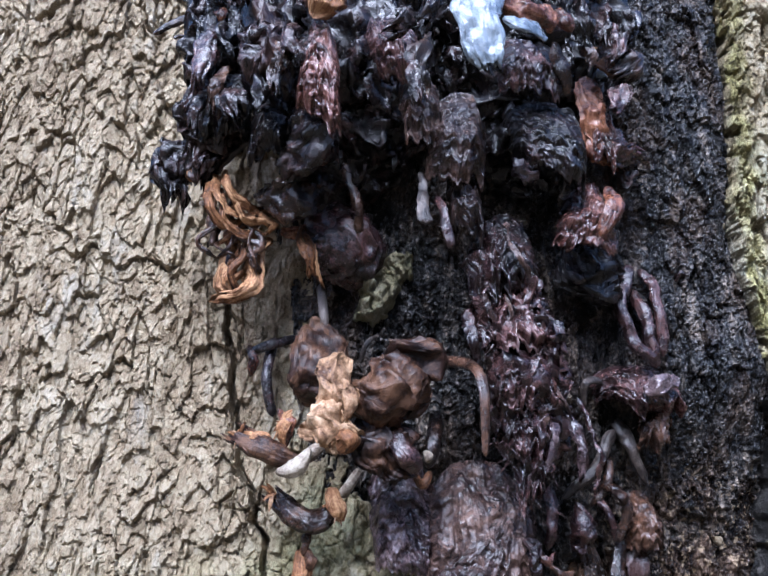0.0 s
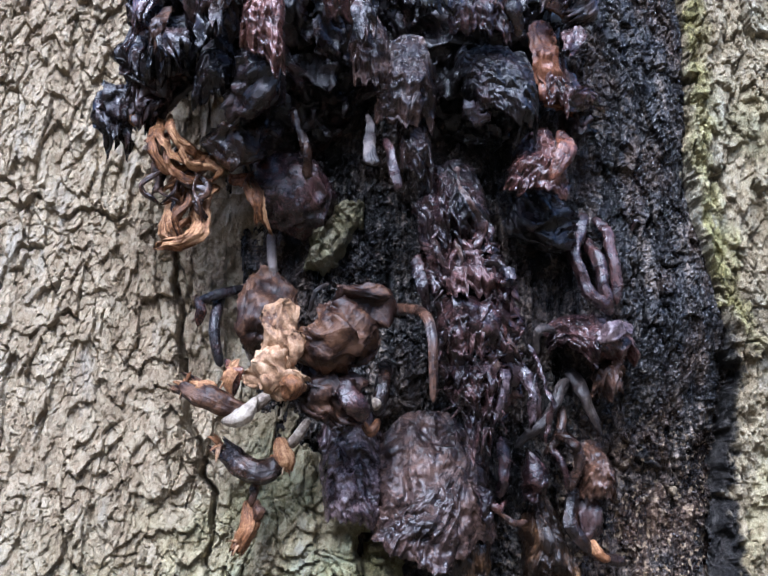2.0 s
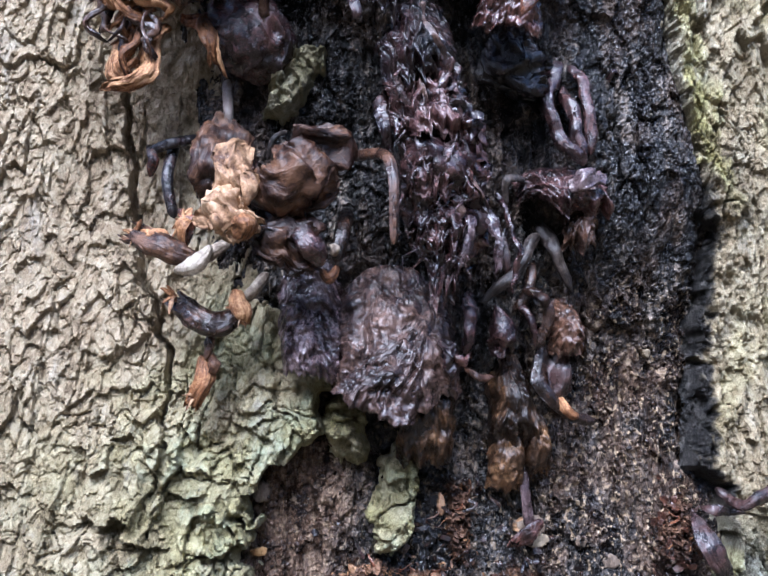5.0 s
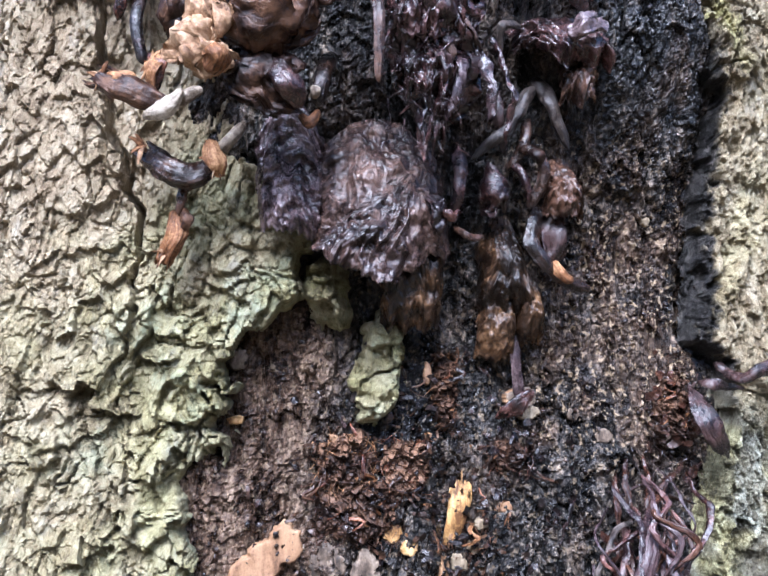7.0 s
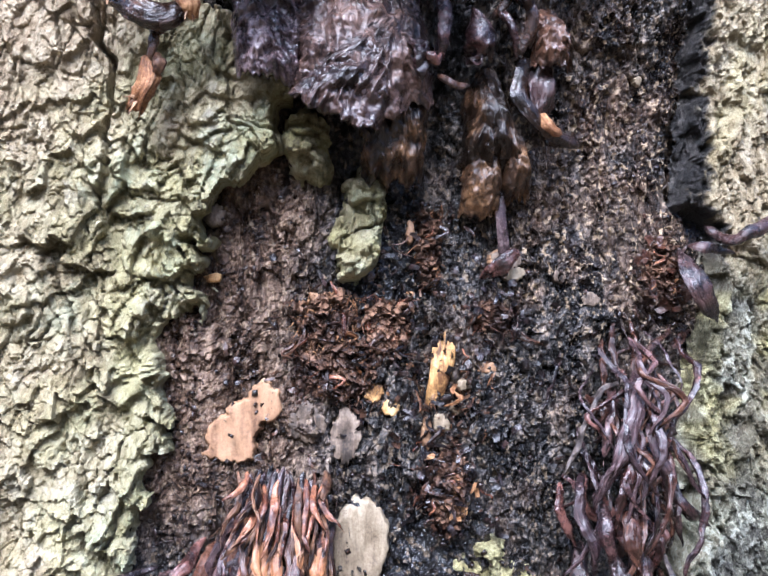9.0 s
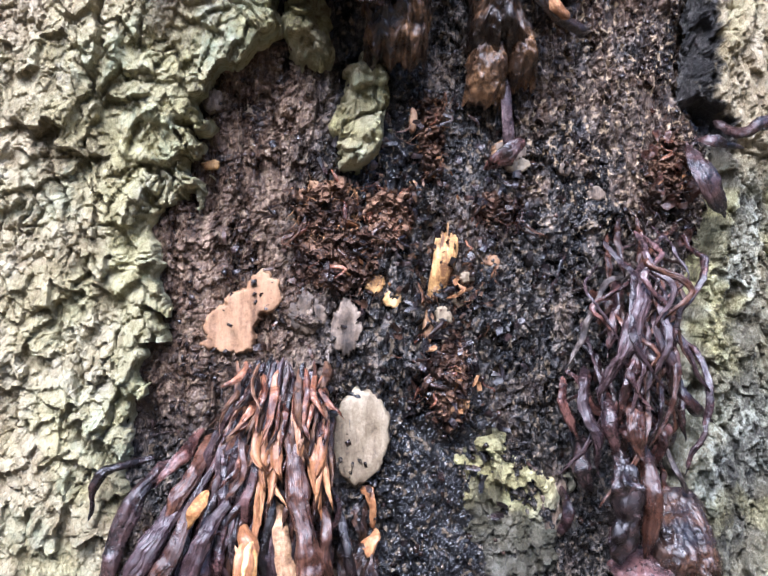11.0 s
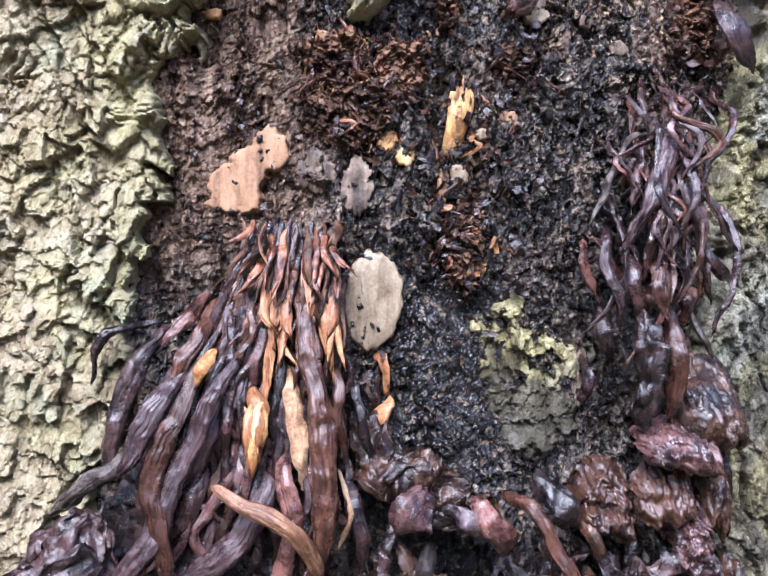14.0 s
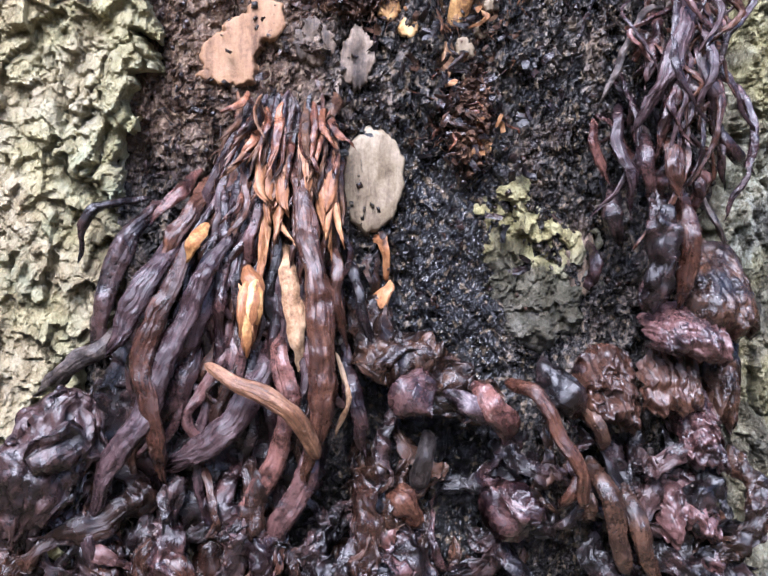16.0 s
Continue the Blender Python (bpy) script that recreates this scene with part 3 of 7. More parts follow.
hw = hw + (1 - 0.6 * tar_wood) * (0.0022 * rot * step(-0.3, 0.2, fbm(X * 30, Z * 22, 5, 97, 3)) + 0.0012 * bit)
hb = only(bark_relief, X, Z, (barky > 0) & keep, 91) * 0.7 + 0.008 + 0.0020 * ridged(X * 95 + Z * 45 + wx, Z * 24 - X * 10 + lump, 1, 98, 3) + 0.0010 * bit
yw = core(X, Z) - hw * (1 - barky) - hb * barky + sink
part("bared_wood", sheet_mesh("bared_wood", np.stack([X, yw, Z], -1), np.stack([X, Z], -1), keep,
     {"brown": brown, "tar": tar, "specks": np.clip(0.35 * step(1.15, 1.1, Z) + 0.7 * step(0.10, 0.15, X) * step(1.2, 1.15, Z) * step(1.0, 1.05, Z), 0, 1)}, False), WOOD, tree, "black and brown rotten wood, wet and crumbling")

# the rest of the trunk, round and down to the ground
th, hz = np.meshgrid(np.linspace(0, 2 * np.pi, 220), np.concatenate([np.linspace(-0.05, 6.0, 300), [6.001]]))
rad = 0.530 + 0.20 * np.exp(-np.maximum(hz, 0) * 3.5) + 0.012 * ridged(np.cos(th) * 9, np.sin(th) * 9, hz * 1.4, 5, 3) - 0.035 * step(0.5, 0.62, hz) * step(1.64, 1.56, hz) * step(0.55, 0.75, -np.sin(th))
rad = np.where(hz > 6.0005, 0.001, rad)
P = np.stack([0.06 + rad * np.cos(th), 0.545 + rad * np.sin(th), hz], -1)
part("bark", sheet_mesh("bark", P, np.stack([th * 0.55, hz], -1), None, {"moss": 0.3 + 0 * th, "grey": 0 * th, "yellow": 0 * th, "wet": 0 * th}), BARK, tree)

# forest floor
gm, gn, gl, gb = nodes_of("leaf_litter")
gob = gn.new("ShaderNodeTexCoord").outputs["Object"]
gl.new(ramp(gn, gl, noise_of(gn, gl, gob, 14.0, (1, 1, 1), 8, 0.7), [(0.35, (0.02, 0.016, 0.010)), (0.5, (0.075, 0.055, 0.03)), (0.68, (0.16, 0.12, 0.06))]), gb.inputs["Base Color"])
gb.inputs["Roughness"].default_value = 0.9
ga = np.concatenate([-np.geomspace(400, 0.4, 40), np.linspace(-0.3, 0.3, 7), np.geomspace(0.4, 400, 40)])
gx, gy = np.meshgrid(ga, ga)
gme = sheet_mesh("ground", np.stack([gx, gy, 0.03 * fbm(gx * 0.7, gy * 0.7, 0, 3, 3)], -1), np.stack([gx, gy], -1))
gme.materials.append(gm)
tagged(new("ground", gme), "brown leaf-littered forest floor", "ground", kind="structure")


# unseen ring of dark foliage, added to block light from the low sky
wm, wn, wl, wb = nodes_of("low_sky_block")
wob = wn.new("ShaderNodeTexCoord").outputs["Object"]
wl.new(ramp(wn, wl, noise_of(wn, wl, wob, 1.2, (1, 1, 0.6), 8, 0.7), [(0.35, (0.012, 0.014, 0.007)), (0.5, (0.040, 0.046, 0.020)), (0.68, (0.09, 0.10, 0.045))]), wb.inputs["Base Color"])
wb.inputs["Roughness"].default_value = 0.9
wth, whz = np.meshgrid(np.linspace(0, 2 * np.pi, 241), np.linspace(0, 1, 30))
wtop = 6.5 + 1.6 * fbm(np.cos(wth) * 9, np.sin(wth) * 9, 0.5, 17, 4)
wr = 14 + 0.9 * fbm(np.cos(wth) * 12, np.sin(wth) * 12, whz * 6, 19, 4)
wme = sheet_mesh("backdrop", np.stack([wr * np.cos(wth), wr * np.sin(wth), whz * wtop - 0.3], -1), np.stack([wth * 14, whz * 9], -1))
wme.materials.append(wm)
tagged(new("backdrop", wme), "unseen dark green ring added to block low sky light", "woods", kind="structure")


# ---- pieces of mushroom ----
def spline(points, n):
    p = np.array(points, float)
    if len(p) == 2:
        p = np.array([p[0], (p[0] + p[1]) / 2, p[1]])
    e = np.vstack([2 * p[0] - p[1], p, 2 * p[-1] - p[-2]])
    t = np.linspace(0, len(p) - 1 - 1e-6, n)
    k = t.astype(int)
    f = (t - k)[:, None]
    a, b, c, d = e[k], e[k + 1], e[k + 2], e[k + 3]
    return 0.5 * (2 * b + (c - a) * f + (2 * a - 5 * b + 4 * c - d) * f ** 2 + (3 * b - a - 3 * c + d) * f ** 3)


def lobe_mesh(name, points, radii, flat=0.8, folds=2.0, amp=0.18, rag=0.0, crumple=0.0, seed=0, blunt=0.5, res=0.0014, lump=0.08, along_f=5.0, twist=0.9, hollow=None):
    """A limp stem, strip or hanging lobe: an oval section swept along a line, creased along its length, with worn ends."""
    c = spline(points, 60)
    length = np.linalg.norm(np.diff(c, axis=0), axis=1).sum()
    rmax = max(radii)
    n = int(np.clip(length / res, 14, 110))
    m = int(np.clip(6.28 * rmax / res, 16, 130))
    c = spline(points, n)
    s = np.linspace(0, 1, n)
    r = np.interp(s, np.linspace(0, 1, len(radii)), radii)
    k = max(4.0, blunt * length / max(rmax, 1e-4))
    hollow = (name == "scrap" or (name == "cap" and rag > 0)) if hollow is None else hollow
    end = s if hollow else np.minimum(s, 1 - s)
    r = r * np.minimum(1, np.sqrt(np.clip(1 - np.clip(1 - end * k, 0, 1) ** 2, 0, 1)) + 0.02)
    tan = np.gradient(c, axis=0)
    tan /= np.linalg.norm(tan, axis=1)[:, None] + 1e-9
    out = np.array([0.0, -1.0, 0.0]) - tan * tan[:, 1:2] * -1
    out /= np.linalg.norm(out, axis=1)[:, None] + 1e-9
    side = np.cross(tan, out)
    th = np.linspace(0, 2 * np.pi, m)
    ct, st = np.cos(th)[None, :], np.sin(th)[None, :]
    S = (s * length)[:, None]
    turn = twist * 1.6 * pn(S * 9, 0.5, seed * 0.37, seed)
    drift = 0.7 * pn(S * 12, 3.5, seed * 0.21, seed + 1)
    cr = ridged(np.cos(th + drift) * folds, np.sin(th + drift) * folds, S * along_f + seed * 1.7, seed, 3)
    bulge = fbm(ct * 0.9 + seed, st * 0.9, S / max(rmax, 0.004) * 0.25, seed + 3, 3)
    pleat = ridged(np.cos(th + drift) * folds * 2.6, np.sin(th + drift) * folds * 2.6, S * along_f * 3 + seed, seed + 6, 2)
    R = r[:, None] * (1 + amp * cr + lump * bulge + (0.22 * amp * pleat if hollow else 0))
    px, py = R * ct, R * flat * st
    px, py = px * np.cos(turn) - py * np.sin(turn), px * np.sin(turn) + py * np.cos(turn)
    P = c[:, None, :] + side[:, None, :] * px[..., None] + out[:, None, :] * py[..., None]
    if rag:
        w = step(0.5, 1.0, s)[:, None] * rag * 1.2 * fbm(np.cos(th) * 3, np.sin(th) * 3, seed, seed + 9, 4, 0.7)[None, :]
        P = P + tan[:, None, :] * w[..., None]
    if crumple:
        q = P * 55 + seed * 3.1
        d = np.stack([fbm(q[..., 0], q[..., 1], q[..., 2], seed + 20 + a, 4) for a in range(3)], -1)
        q2 = P * 150
        d2 = ridged(q2[..., 0], q2[..., 1], q2[..., 2] * 0.5, seed + 30, 2)[..., None] * out[:, None, :]
        P = P + crumple * (0.65 * d + 0.45 * d2 if hollow else d + 0.35 * d2)
    if hollow:
        k = max(3, n // 5)
        inner = P[::-1][:k] - (P[::-1][:k] - c[::-1][:k, None, :]) * np.linspace(0.10, 0.8, k)[:, None, None]
        P = np.concatenate([P, inner], 0)
        S = np.concatenate([S, S[::-1][:k]], 0)
    uv = np.stack(np.broadcast_arrays(th[None, :] * rmax, S), -1)
    return sheet_mesh(name, P, uv)


def cap_mesh(name, centre, face, up, rx, ry, dome=0.3, folds=5.0, amp=0.05, droop=0.2, seed=0, thick=0.003, crumple=0.004):
    """A limp mushroom cap: a domed disc creased from its middle to a torn, drooping rim, with an underside."""
    f = Vector(face).normalized()
    u = (Vector(up) - f * f.dot(Vector(up))).normalized()
    a, b, f = np.array(u.cross(f)), np.array(u), np.array(f)
    nr, nt = int(np.clip(max(rx, ry) / 0.0013, 16, 46)), int(np.clip(6.28 * max(rx, ry) / 0.0018, 40, 150))
    r, th = np.meshgrid(np.linspace(0, 1, nr), np.linspace(0, 2 * np.pi, nt), indexing="ij")
    ct, st = np.cos(th), np.sin(th)
    rim = 1 + 0.22 * fbm(ct * 1.6, st * 1.6, seed, seed, 4)
    cr = ridged(ct * folds, st * folds, r * 1.2 + seed, seed + 2, 3)
    rad = r * (1 + (rim - 1) * r)
    h = dome * rx * (1 - r ** 2) + amp * rx * cr * step(0.05, 0.6, r) * 2
    flatpos = centre + (rx * rad * ct)[..., None] * a + (ry * rad * st)[..., None] * b

    def shape(off):
        P = flatpos + (h + off)[..., None] * f
        P = P + np.array([0, 0, -1.0]) * (droop * rx * r ** 3)[..., None]
        q = P * 60 + seed
        d = np.stack([fbm(q[..., 0], q[..., 1], q[..., 2], seed + 5 + k, 4) for k in range(3)], -1)
        q2 = P * 170
        return P + crumple * d + (crumple * 0.35 * ridged(q2[..., 0], q2[..., 1], q2[..., 2], seed + 15, 2))[..., None] * f

    top, low = shape(0 * r), shape(-thick * (1.6 - r))
    P = np.concatenate([top, low[::-1]], 0)
    rr = np.concatenate([r, 2 - r[::-1]], 0)
    uv = np.stack([np.concatenate([th, th], 0) * rx * 0.6, rr * rx], -1)
    return sheet_mesh(name, P, uv)


def drape_mesh(name, a, b, c, d, sag=0.0, pleats=7.0, amp=0.0025, bulge=0.008, rag=0.003, seed=0, thick=0.0012, curl=0.3, crumple=0.0015):
    """A thin limp skin hung from the line a-b down to the line c-d: pleats run down it, its rim is torn and curls in."""
    a, b, c, d = (np.array(p, float) for p in (a, b, c, d))
    wide, tall = max(np.linalg.norm(b - a), np.linalg.norm(d - c)), max(np.linalg.norm(c - a), np.linalg.norm(d - b))
    ns, nt = int(np.clip(wide / 0.0006, 20, 110)), int(np.clip(tall / 0.0008, 14, 90))
    t, s = np.meshgrid(np.linspace(0, 1, nt), np.linspace(0, 1, ns), indexing="ij")
    rim = 1 + (rag / tall) * (1.6 * fbm(s[0] * 3, 0 * s[0], 0.5, seed, 4, 0.65))[None, :] + (sag / tall) * np.sin(np.pi * s)
    shoulder = 0.30 * np.abs(2 * s - 1) ** 2.5 * (1 + fbm(s * 4, 0 * s, 0.25, seed + 5, 2))
    v = ((shoulder + t * (1 - shoulder)) * rim)[..., None]
    s = np.clip(s + 0.10 * fbm(t * 3, s * 2, 0.5, seed + 6, 3) * np.sin(np.pi * np.clip(t + 0.15, 0, 1)), -0.1, 1.1)
    P = (a + (b - a) * s[..., None]) * (1 - v) + (c + (d - c) * s[..., None]) * v
    drift = 1.1 * fbm(s * 1.7, t * 1.9, 0.5, seed + 3, 3)
    line = (s - 0.5) * pleats + drift + seed * 0.7
    fold = 1 - 3.2 * np.abs(pn(line, t * 1.6, 0.25, seed + 1))
    fold = fold * (0.45 + 0.9 * step(-0.4, 0.4, fbm(s * 3, t * 3, 0.25, seed + 7, 2)))
    fine = 1 - 3.2 * np.abs(pn(line * 2.7 + fbm(s * 6, t * 6, 0.5, seed + 8, 2), t * 5, 0.5, seed + 2))
    cross0 = 1.5 * fbm(s * wide * 60, t * tall * 60, 0.25, seed + 10, 3)
    wrinkle = 1 - 3.2 * np.abs(pn(s * wide * 70 + cross0, t * tall * 80, 0.5, seed + 9))
    cross = 1.3 * fbm(s * wide * 75, t * tall * 95, 0.75, seed + 4, 4, 0.55)
    out = bulge * (1.35 * np.sin(np.pi * np.clip(0.05 + 0.72 * t, 0, 1)) - 0.35) * (0.35 + 0.65 * np.sin(np.pi * np.clip(s, 0, 1)) ** 0.6)
    out = out + amp * (0.3 + 0.7 * t) * fold + 0.12 * amp * fine + crumple * (1.3 * cross + 0.65 * wrinkle) - curl * bulge * step(0.82, 1.0, t) - 0.5 * bulge * (2 * s - 1) ** 6
    back = thick * (0.3 + np.sin(np.pi * np.clip(s, 0, 1)))
    front, rear = P.copy(), P.copy()
    front[..., 1] -= out
    rear[..., 1] -= out - back - 0.0002
    Q = np.concatenate([front, rear[::-1]], 0)
    tt = np.concatenate([t, 2 - t[::-1]], 0)
    return sheet_mesh(name, Q, np.stack([np.concatenate([line, line], 0) * wide / pleats, tt * tall], -1))


_seed = [100]


def D(parent, mat, a, b, c, d, name="cap", label="", **kw):
    """One thin hanging cap skin."""
    _seed[0] += 1
    kw.setdefault("seed", _seed[0])
    return part(name, drape_mesh(name, a, b, c, d, **kw), mat, parent, label)


def S(parent, mat, r, *pts, name="stem", label="", **kw):
    """One limp stem or hanging lobe through the points; r is a radius or a list of radii."""
    _seed[0] += 1
    kw.setdefault("seed", _seed[0])
    rs = list(r) if isinstance(r, (list, tuple)) else [r, r * 1.05, r * 0.8]
    return part(name, lobe_mesh(name, pts, rs, **kw), mat, parent, label)


def C(parent, mat, centre, rx, ry, face=(0, -1, 0.1), up=(0, 0, 1), name="cap", label="", **kw):
    """One cap."""
    _seed[0] += 1
    kw.setdefault("seed", _seed[0])
    return part(name, cap_mesh(name, np.array(centre), face, up, rx, ry, **kw), mat, parent, label)


def fibres(parent, mat, centre, spread, count, length, radius=0.0005, down=0.3, name="fibres", seed=0, label=""):
    """A tuft of fine torn fibres, one part."""
    rng = random.Random(seed)
    pts, q, uvs = [], [], []
    for _ in range(count):
        p = Vector((centre[0] + max(-1.3, min(1.3, rng.gauss(0, 1))) * spread[0], centre[1] + rng.uniform(-0.3, 1) * 0.004, centre[2] + max(-1.4, min(1.4, rng.gauss(0, 1))) * spread[1]))
        d = Vector((rng.gauss(0, 0.6), -rng.uniform(0.2, 1.0), rng.gauss(-down, 0.6))).normalized()
        L, rad = length * rng.uniform(0.3, 1.1), radius * rng.uniform(0.6, 2.2)
        bend = Vector((rng.gauss(0, 1.0), rng.uniform(-0.1, 0.9), rng.gauss(-0.5, 0.8)))
        kink = Vector((rng.gauss(0, 0.25), rng.gauss(0, 0.15), rng.gauss(0, 0.25)))
        base = len(pts)
        for k in range(7):
            s = k / 6
            c = p + d * (L * s) + bend * (L * s * s * 0.9) + kink * (L * math.sin(s * 9.0))
            a = d.cross(Vector((0.3, 0.2, 1))).normalized()
            b = d.cross(a).normalized()
            w = rad * (1.1 - 0.8 * s) * (0.7 + 0.5 * math.sin(s * 7 + L * 900))
            for j in range(4):
                ang = j * math.pi / 2
                pts.append(tuple(c + a * (w * math.cos(ang)) + b * (0.45 * w * math.sin(ang))))
                uvs.append((j * rad, L * s))
        for k in range(6):
            for j in range(4):
                q.append((base + k * 4 + j, base + k * 4 + (j + 1) % 4, base + k * 4 + 4 + (j + 1) % 4, base + k * 4 + 4 + j))
    me = quads_mesh(name, np.array(pts), np.array(q), np.array(uvs))
    return tagged(part(name, me, mat, parent, label), kind="stuff")


def plate(name, centre, rx, rz, mat, parent, seed, lift=0.0012, label="", jag=0.35):
    """A thin patch of bared wood or a loose chip lying on the trunk, with a torn outline."""
    n = 44
    r, th = np.meshgrid(np.linspace(0, 1, n // 2), np.linspace(0, 2 * np.pi, n * 2), indexing="ij")
    rim = 1 + jag * (fbm(np.cos(th) * 0.9, np.sin(th) * 0.9, seed, seed, 2, 0.5) + 0.55 * fbm(np.cos(th) * 4, np.sin(th) * 4, seed, seed + 4, 3, 0.6))
    x, z = centre[0] + rx * r * rim * np.cos(th), centre[2] + rz * r * rim * np.sin(th)
    y = core(x, z) - 0.0062 - lift * (1 - r ** 6) + 0.0016 * fbm(x * 60, z * 40, 1, seed, 4) + 0.006 * step(0.9, 1.0, r)
    return part(name, sheet_mesh(name, np.stack([x, y, z], -1), np.stack([x, z], -1)), mat, parent, label)




def flakes(parent, mat, centre, spread, count, size, seed=0, name="flake_tuft", label=""):
    """A tuft of torn curled flakes pressed on the wood, one part."""
    g = random.Random(seed)
    pts, q, uvs = [], [], []
    for _ in range(count):
        x, z = g.gauss(centre[0], spread[0]), g.gauss(centre[2], spread[1])
        c = Vector((x, float(core(x, z)) - 0.003 - 0.008 * g.random(), z))
        m = Euler((g.gauss(0, 0.6), g.gauss(0, 1.2), g.gauss(0, 0.8))).to_matrix()
        w, h, curl = size * g.uniform(0.25, 0.6), size * g.uniform(0.5, 1.4), g.uniform(-1.2, 1.2)
        base = len(pts)
        for side in (0, 1):
            for i in range(4):
                for j in range(3):
                    u, v = j / 2 - 0.5, i / 3 - 0.5
                    p = Vector((u * w * (1 - 0.5 * abs(v)) + g.gauss(0, 0.1) * w, curl * h * v * v + g.gauss(0, 0.08) * w + side * 0.0005, v * h + g.gauss(0, 0.06) * h))
                    pts.append(tuple(c + m @ p))
                    uvs.append((u * w, v * h))
        for side in (0, 12):
            for i in range(3):
                for j in range(2):
                    f = [base + side + i * 3 + j, base + side + i * 3 + j + 1, base + side + i * 3 + j + 4, base + side + i * 3 + j + 3]
                    q.append(f if side == 0 else f[::-1])
    me = quads_mesh(name, np.array(pts), np.array(q), np.array(uvs))
    return tagged(part(name, me, mat, parent, label), kind="stuff")


def bark_piece(name, label, at, rx, rz, lean, seed, moss=0.85, wet=0.05, thick=0.010):
    """A loose piece of bark: rough face, torn outline, sides running back to the trunk."""
    x, z = field(at[0] - rx * 2.2 - abs(lean) * rz, at[0] + rx * 2.2 + abs(lean) * rz, at[2] - rz * 1.8, at[2] + rz * 1.8, 0.0009)
    rr = np.hypot((x - at[0] - lean * (z - at[2])) / rx, (z - at[2]) / rz) ** 1.3 + 0.50 * fbm(x * 45, z * 45, 2, seed, 4, 0.6) + 0.30 * fbm(x * 160, z * 160, 2, seed + 3, 2)
    d = 1 - rr
    y = at[1] - (only(chunk_relief, x, z, d > -0.15, seed + 1) - 0.006) + thick * step(0.16, -0.08, d) + 0.008 * (1 - step(-0.1, 0.6, d))
    t = thing(name, (at[0], at[1] + 0.01, at[2]), label, "bark")
    part("bark_face", sheet_mesh("bark_face", np.stack([x, y, z], -1), np.stack([x, z], -1), d > -0.10,
         {"moss": moss + 0 * x, "grey": 0 * x, "yellow": np.clip(0.35 + 0.8 * fbm(x * 60, z * 60, 1, seed + 5), 0, 1), "wet": wet + 0 * x}, False), BARK, t)

# ---- upper clump: a sagging black mass of rotted caps ----
upper = thing("mushroom_clump", (0.002, -0.030, 1.369), "large sagging clump of rotted black and purple mushrooms on the trunk", "mushrooms", "rotted mushroom clumps")
DARK = dict(name="cap", twist=0.15, lump=0.2, flat=0.85, folds=2.2, amp=0.16, crumple=0.011, rag=0.012)
S(upper, BLACK_FLESH, [0.0312, 0.0494, 0.0442, 0.0208], (-0.012, -0.055, 1.505), (-0.017, -0.060, 1.429), (-0.010, -0.055, 1.372), (0.002, -0.040, 1.325), name="flesh_mass", twist=0.05, flat=0.55, amp=0.12, folds=3.0, crumple=0.014)
S(upper, BLACK_FLESH, [0.0312, 0.0442, 0.0390, 0.0234], (0.077, -0.060, 1.505), (0.084, -0.060, 1.435), (0.085, -0.060, 1.376), (0.079, -0.050, 1.326), name="flesh_mass", twist=0.05, flat=0.5, amp=0.12, folds=3.0, crumple=0.014)
S(upper, BLACK_FLESH, [0.0125, 0.0174, 0.0149], (-0.089, -0.060, 1.465), (-0.086, -0.070, 1.414), (-0.087, -0.065, 1.380), **DARK)
S(upper, BLACK_FLESH, [0.0100, 0.0149, 0.0125, 0.0075], (-0.079, -0.070, 1.393), (-0.085, -0.080, 1.364), (-0.090, -0.070, 1.349), (-0.096, -0.065, 1.333), **DARK)
S(upper, BLACK_FLESH, [0.0075, 0.0100, 0.0062], (-0.097, -0.060, 1.353), (-0.108, -0.068, 1.336), (-0.107, -0.065, 1.322), **DARK, label="ragged black lump")
S(upper, BLACK_FLESH, [0.0119, 0.0128, 0.0093], (-0.060, -0.090, 1.421), (-0.056, -0.105, 1.386), (-0.055, -0.100, 1.371), **DARK)
S(upper, ORANGE_DRY, [0.0065, 0.0087, 0.0032], (-0.038, -0.120, 1.420), (-0.027, -0.130, 1.403), (-0.029, -0.128, 1.392), name="cap", twist=0.12, flat=0.6, folds=3, amp=0.2, crumple=0.005, label="dry orange torn cap edge")
S(upper, SKY_SHEEN_CAP, [0.0091, 0.0120, 0.0100, 0.0052], (0.053, -0.150, 1.407), (0.045, -0.158, 1.383), (0.047, -0.160, 1.366), (0.049, -0.159, 1.353), name="cap", twist=0.12, flat=0.3, folds=2, amp=0.10, crumple=0.003, rag=0.004, label="slick wet cap with the sky's sheen coloured pale blue-grey", blunt=0.9)
S(upper, SKY_SHEEN_CAP, [0.0025, 0.0041, 0.0030], (0.057, -0.152, 1.382), (0.069, -0.150, 1.380), (0.083, -0.140, 1.381), name="cap", twist=0.12, flat=0.35, amp=0.1, crumple=0.003, label="slick wet cap with the sky's sheen coloured pale blue-grey")
S(upper, RUST_FLESH, [0.0043, 0.0074, 0.0043], (0.056, -0.145, 1.399), (0.072, -0.140, 1.396), (0.091, -0.130, 1.395), name="cap", twist=0.12, flat=0.5, amp=0.2, crumple=0.004)
S(upper, RUST_FLESH, [0.0040, 0.0049, 0.0022], (0.092, -0.120, 1.408), (0.095, -0.125, 1.398), (0.100, -0.120, 1.397), name="cap", twist=0.12, flat=0.8, crumple=0.003)
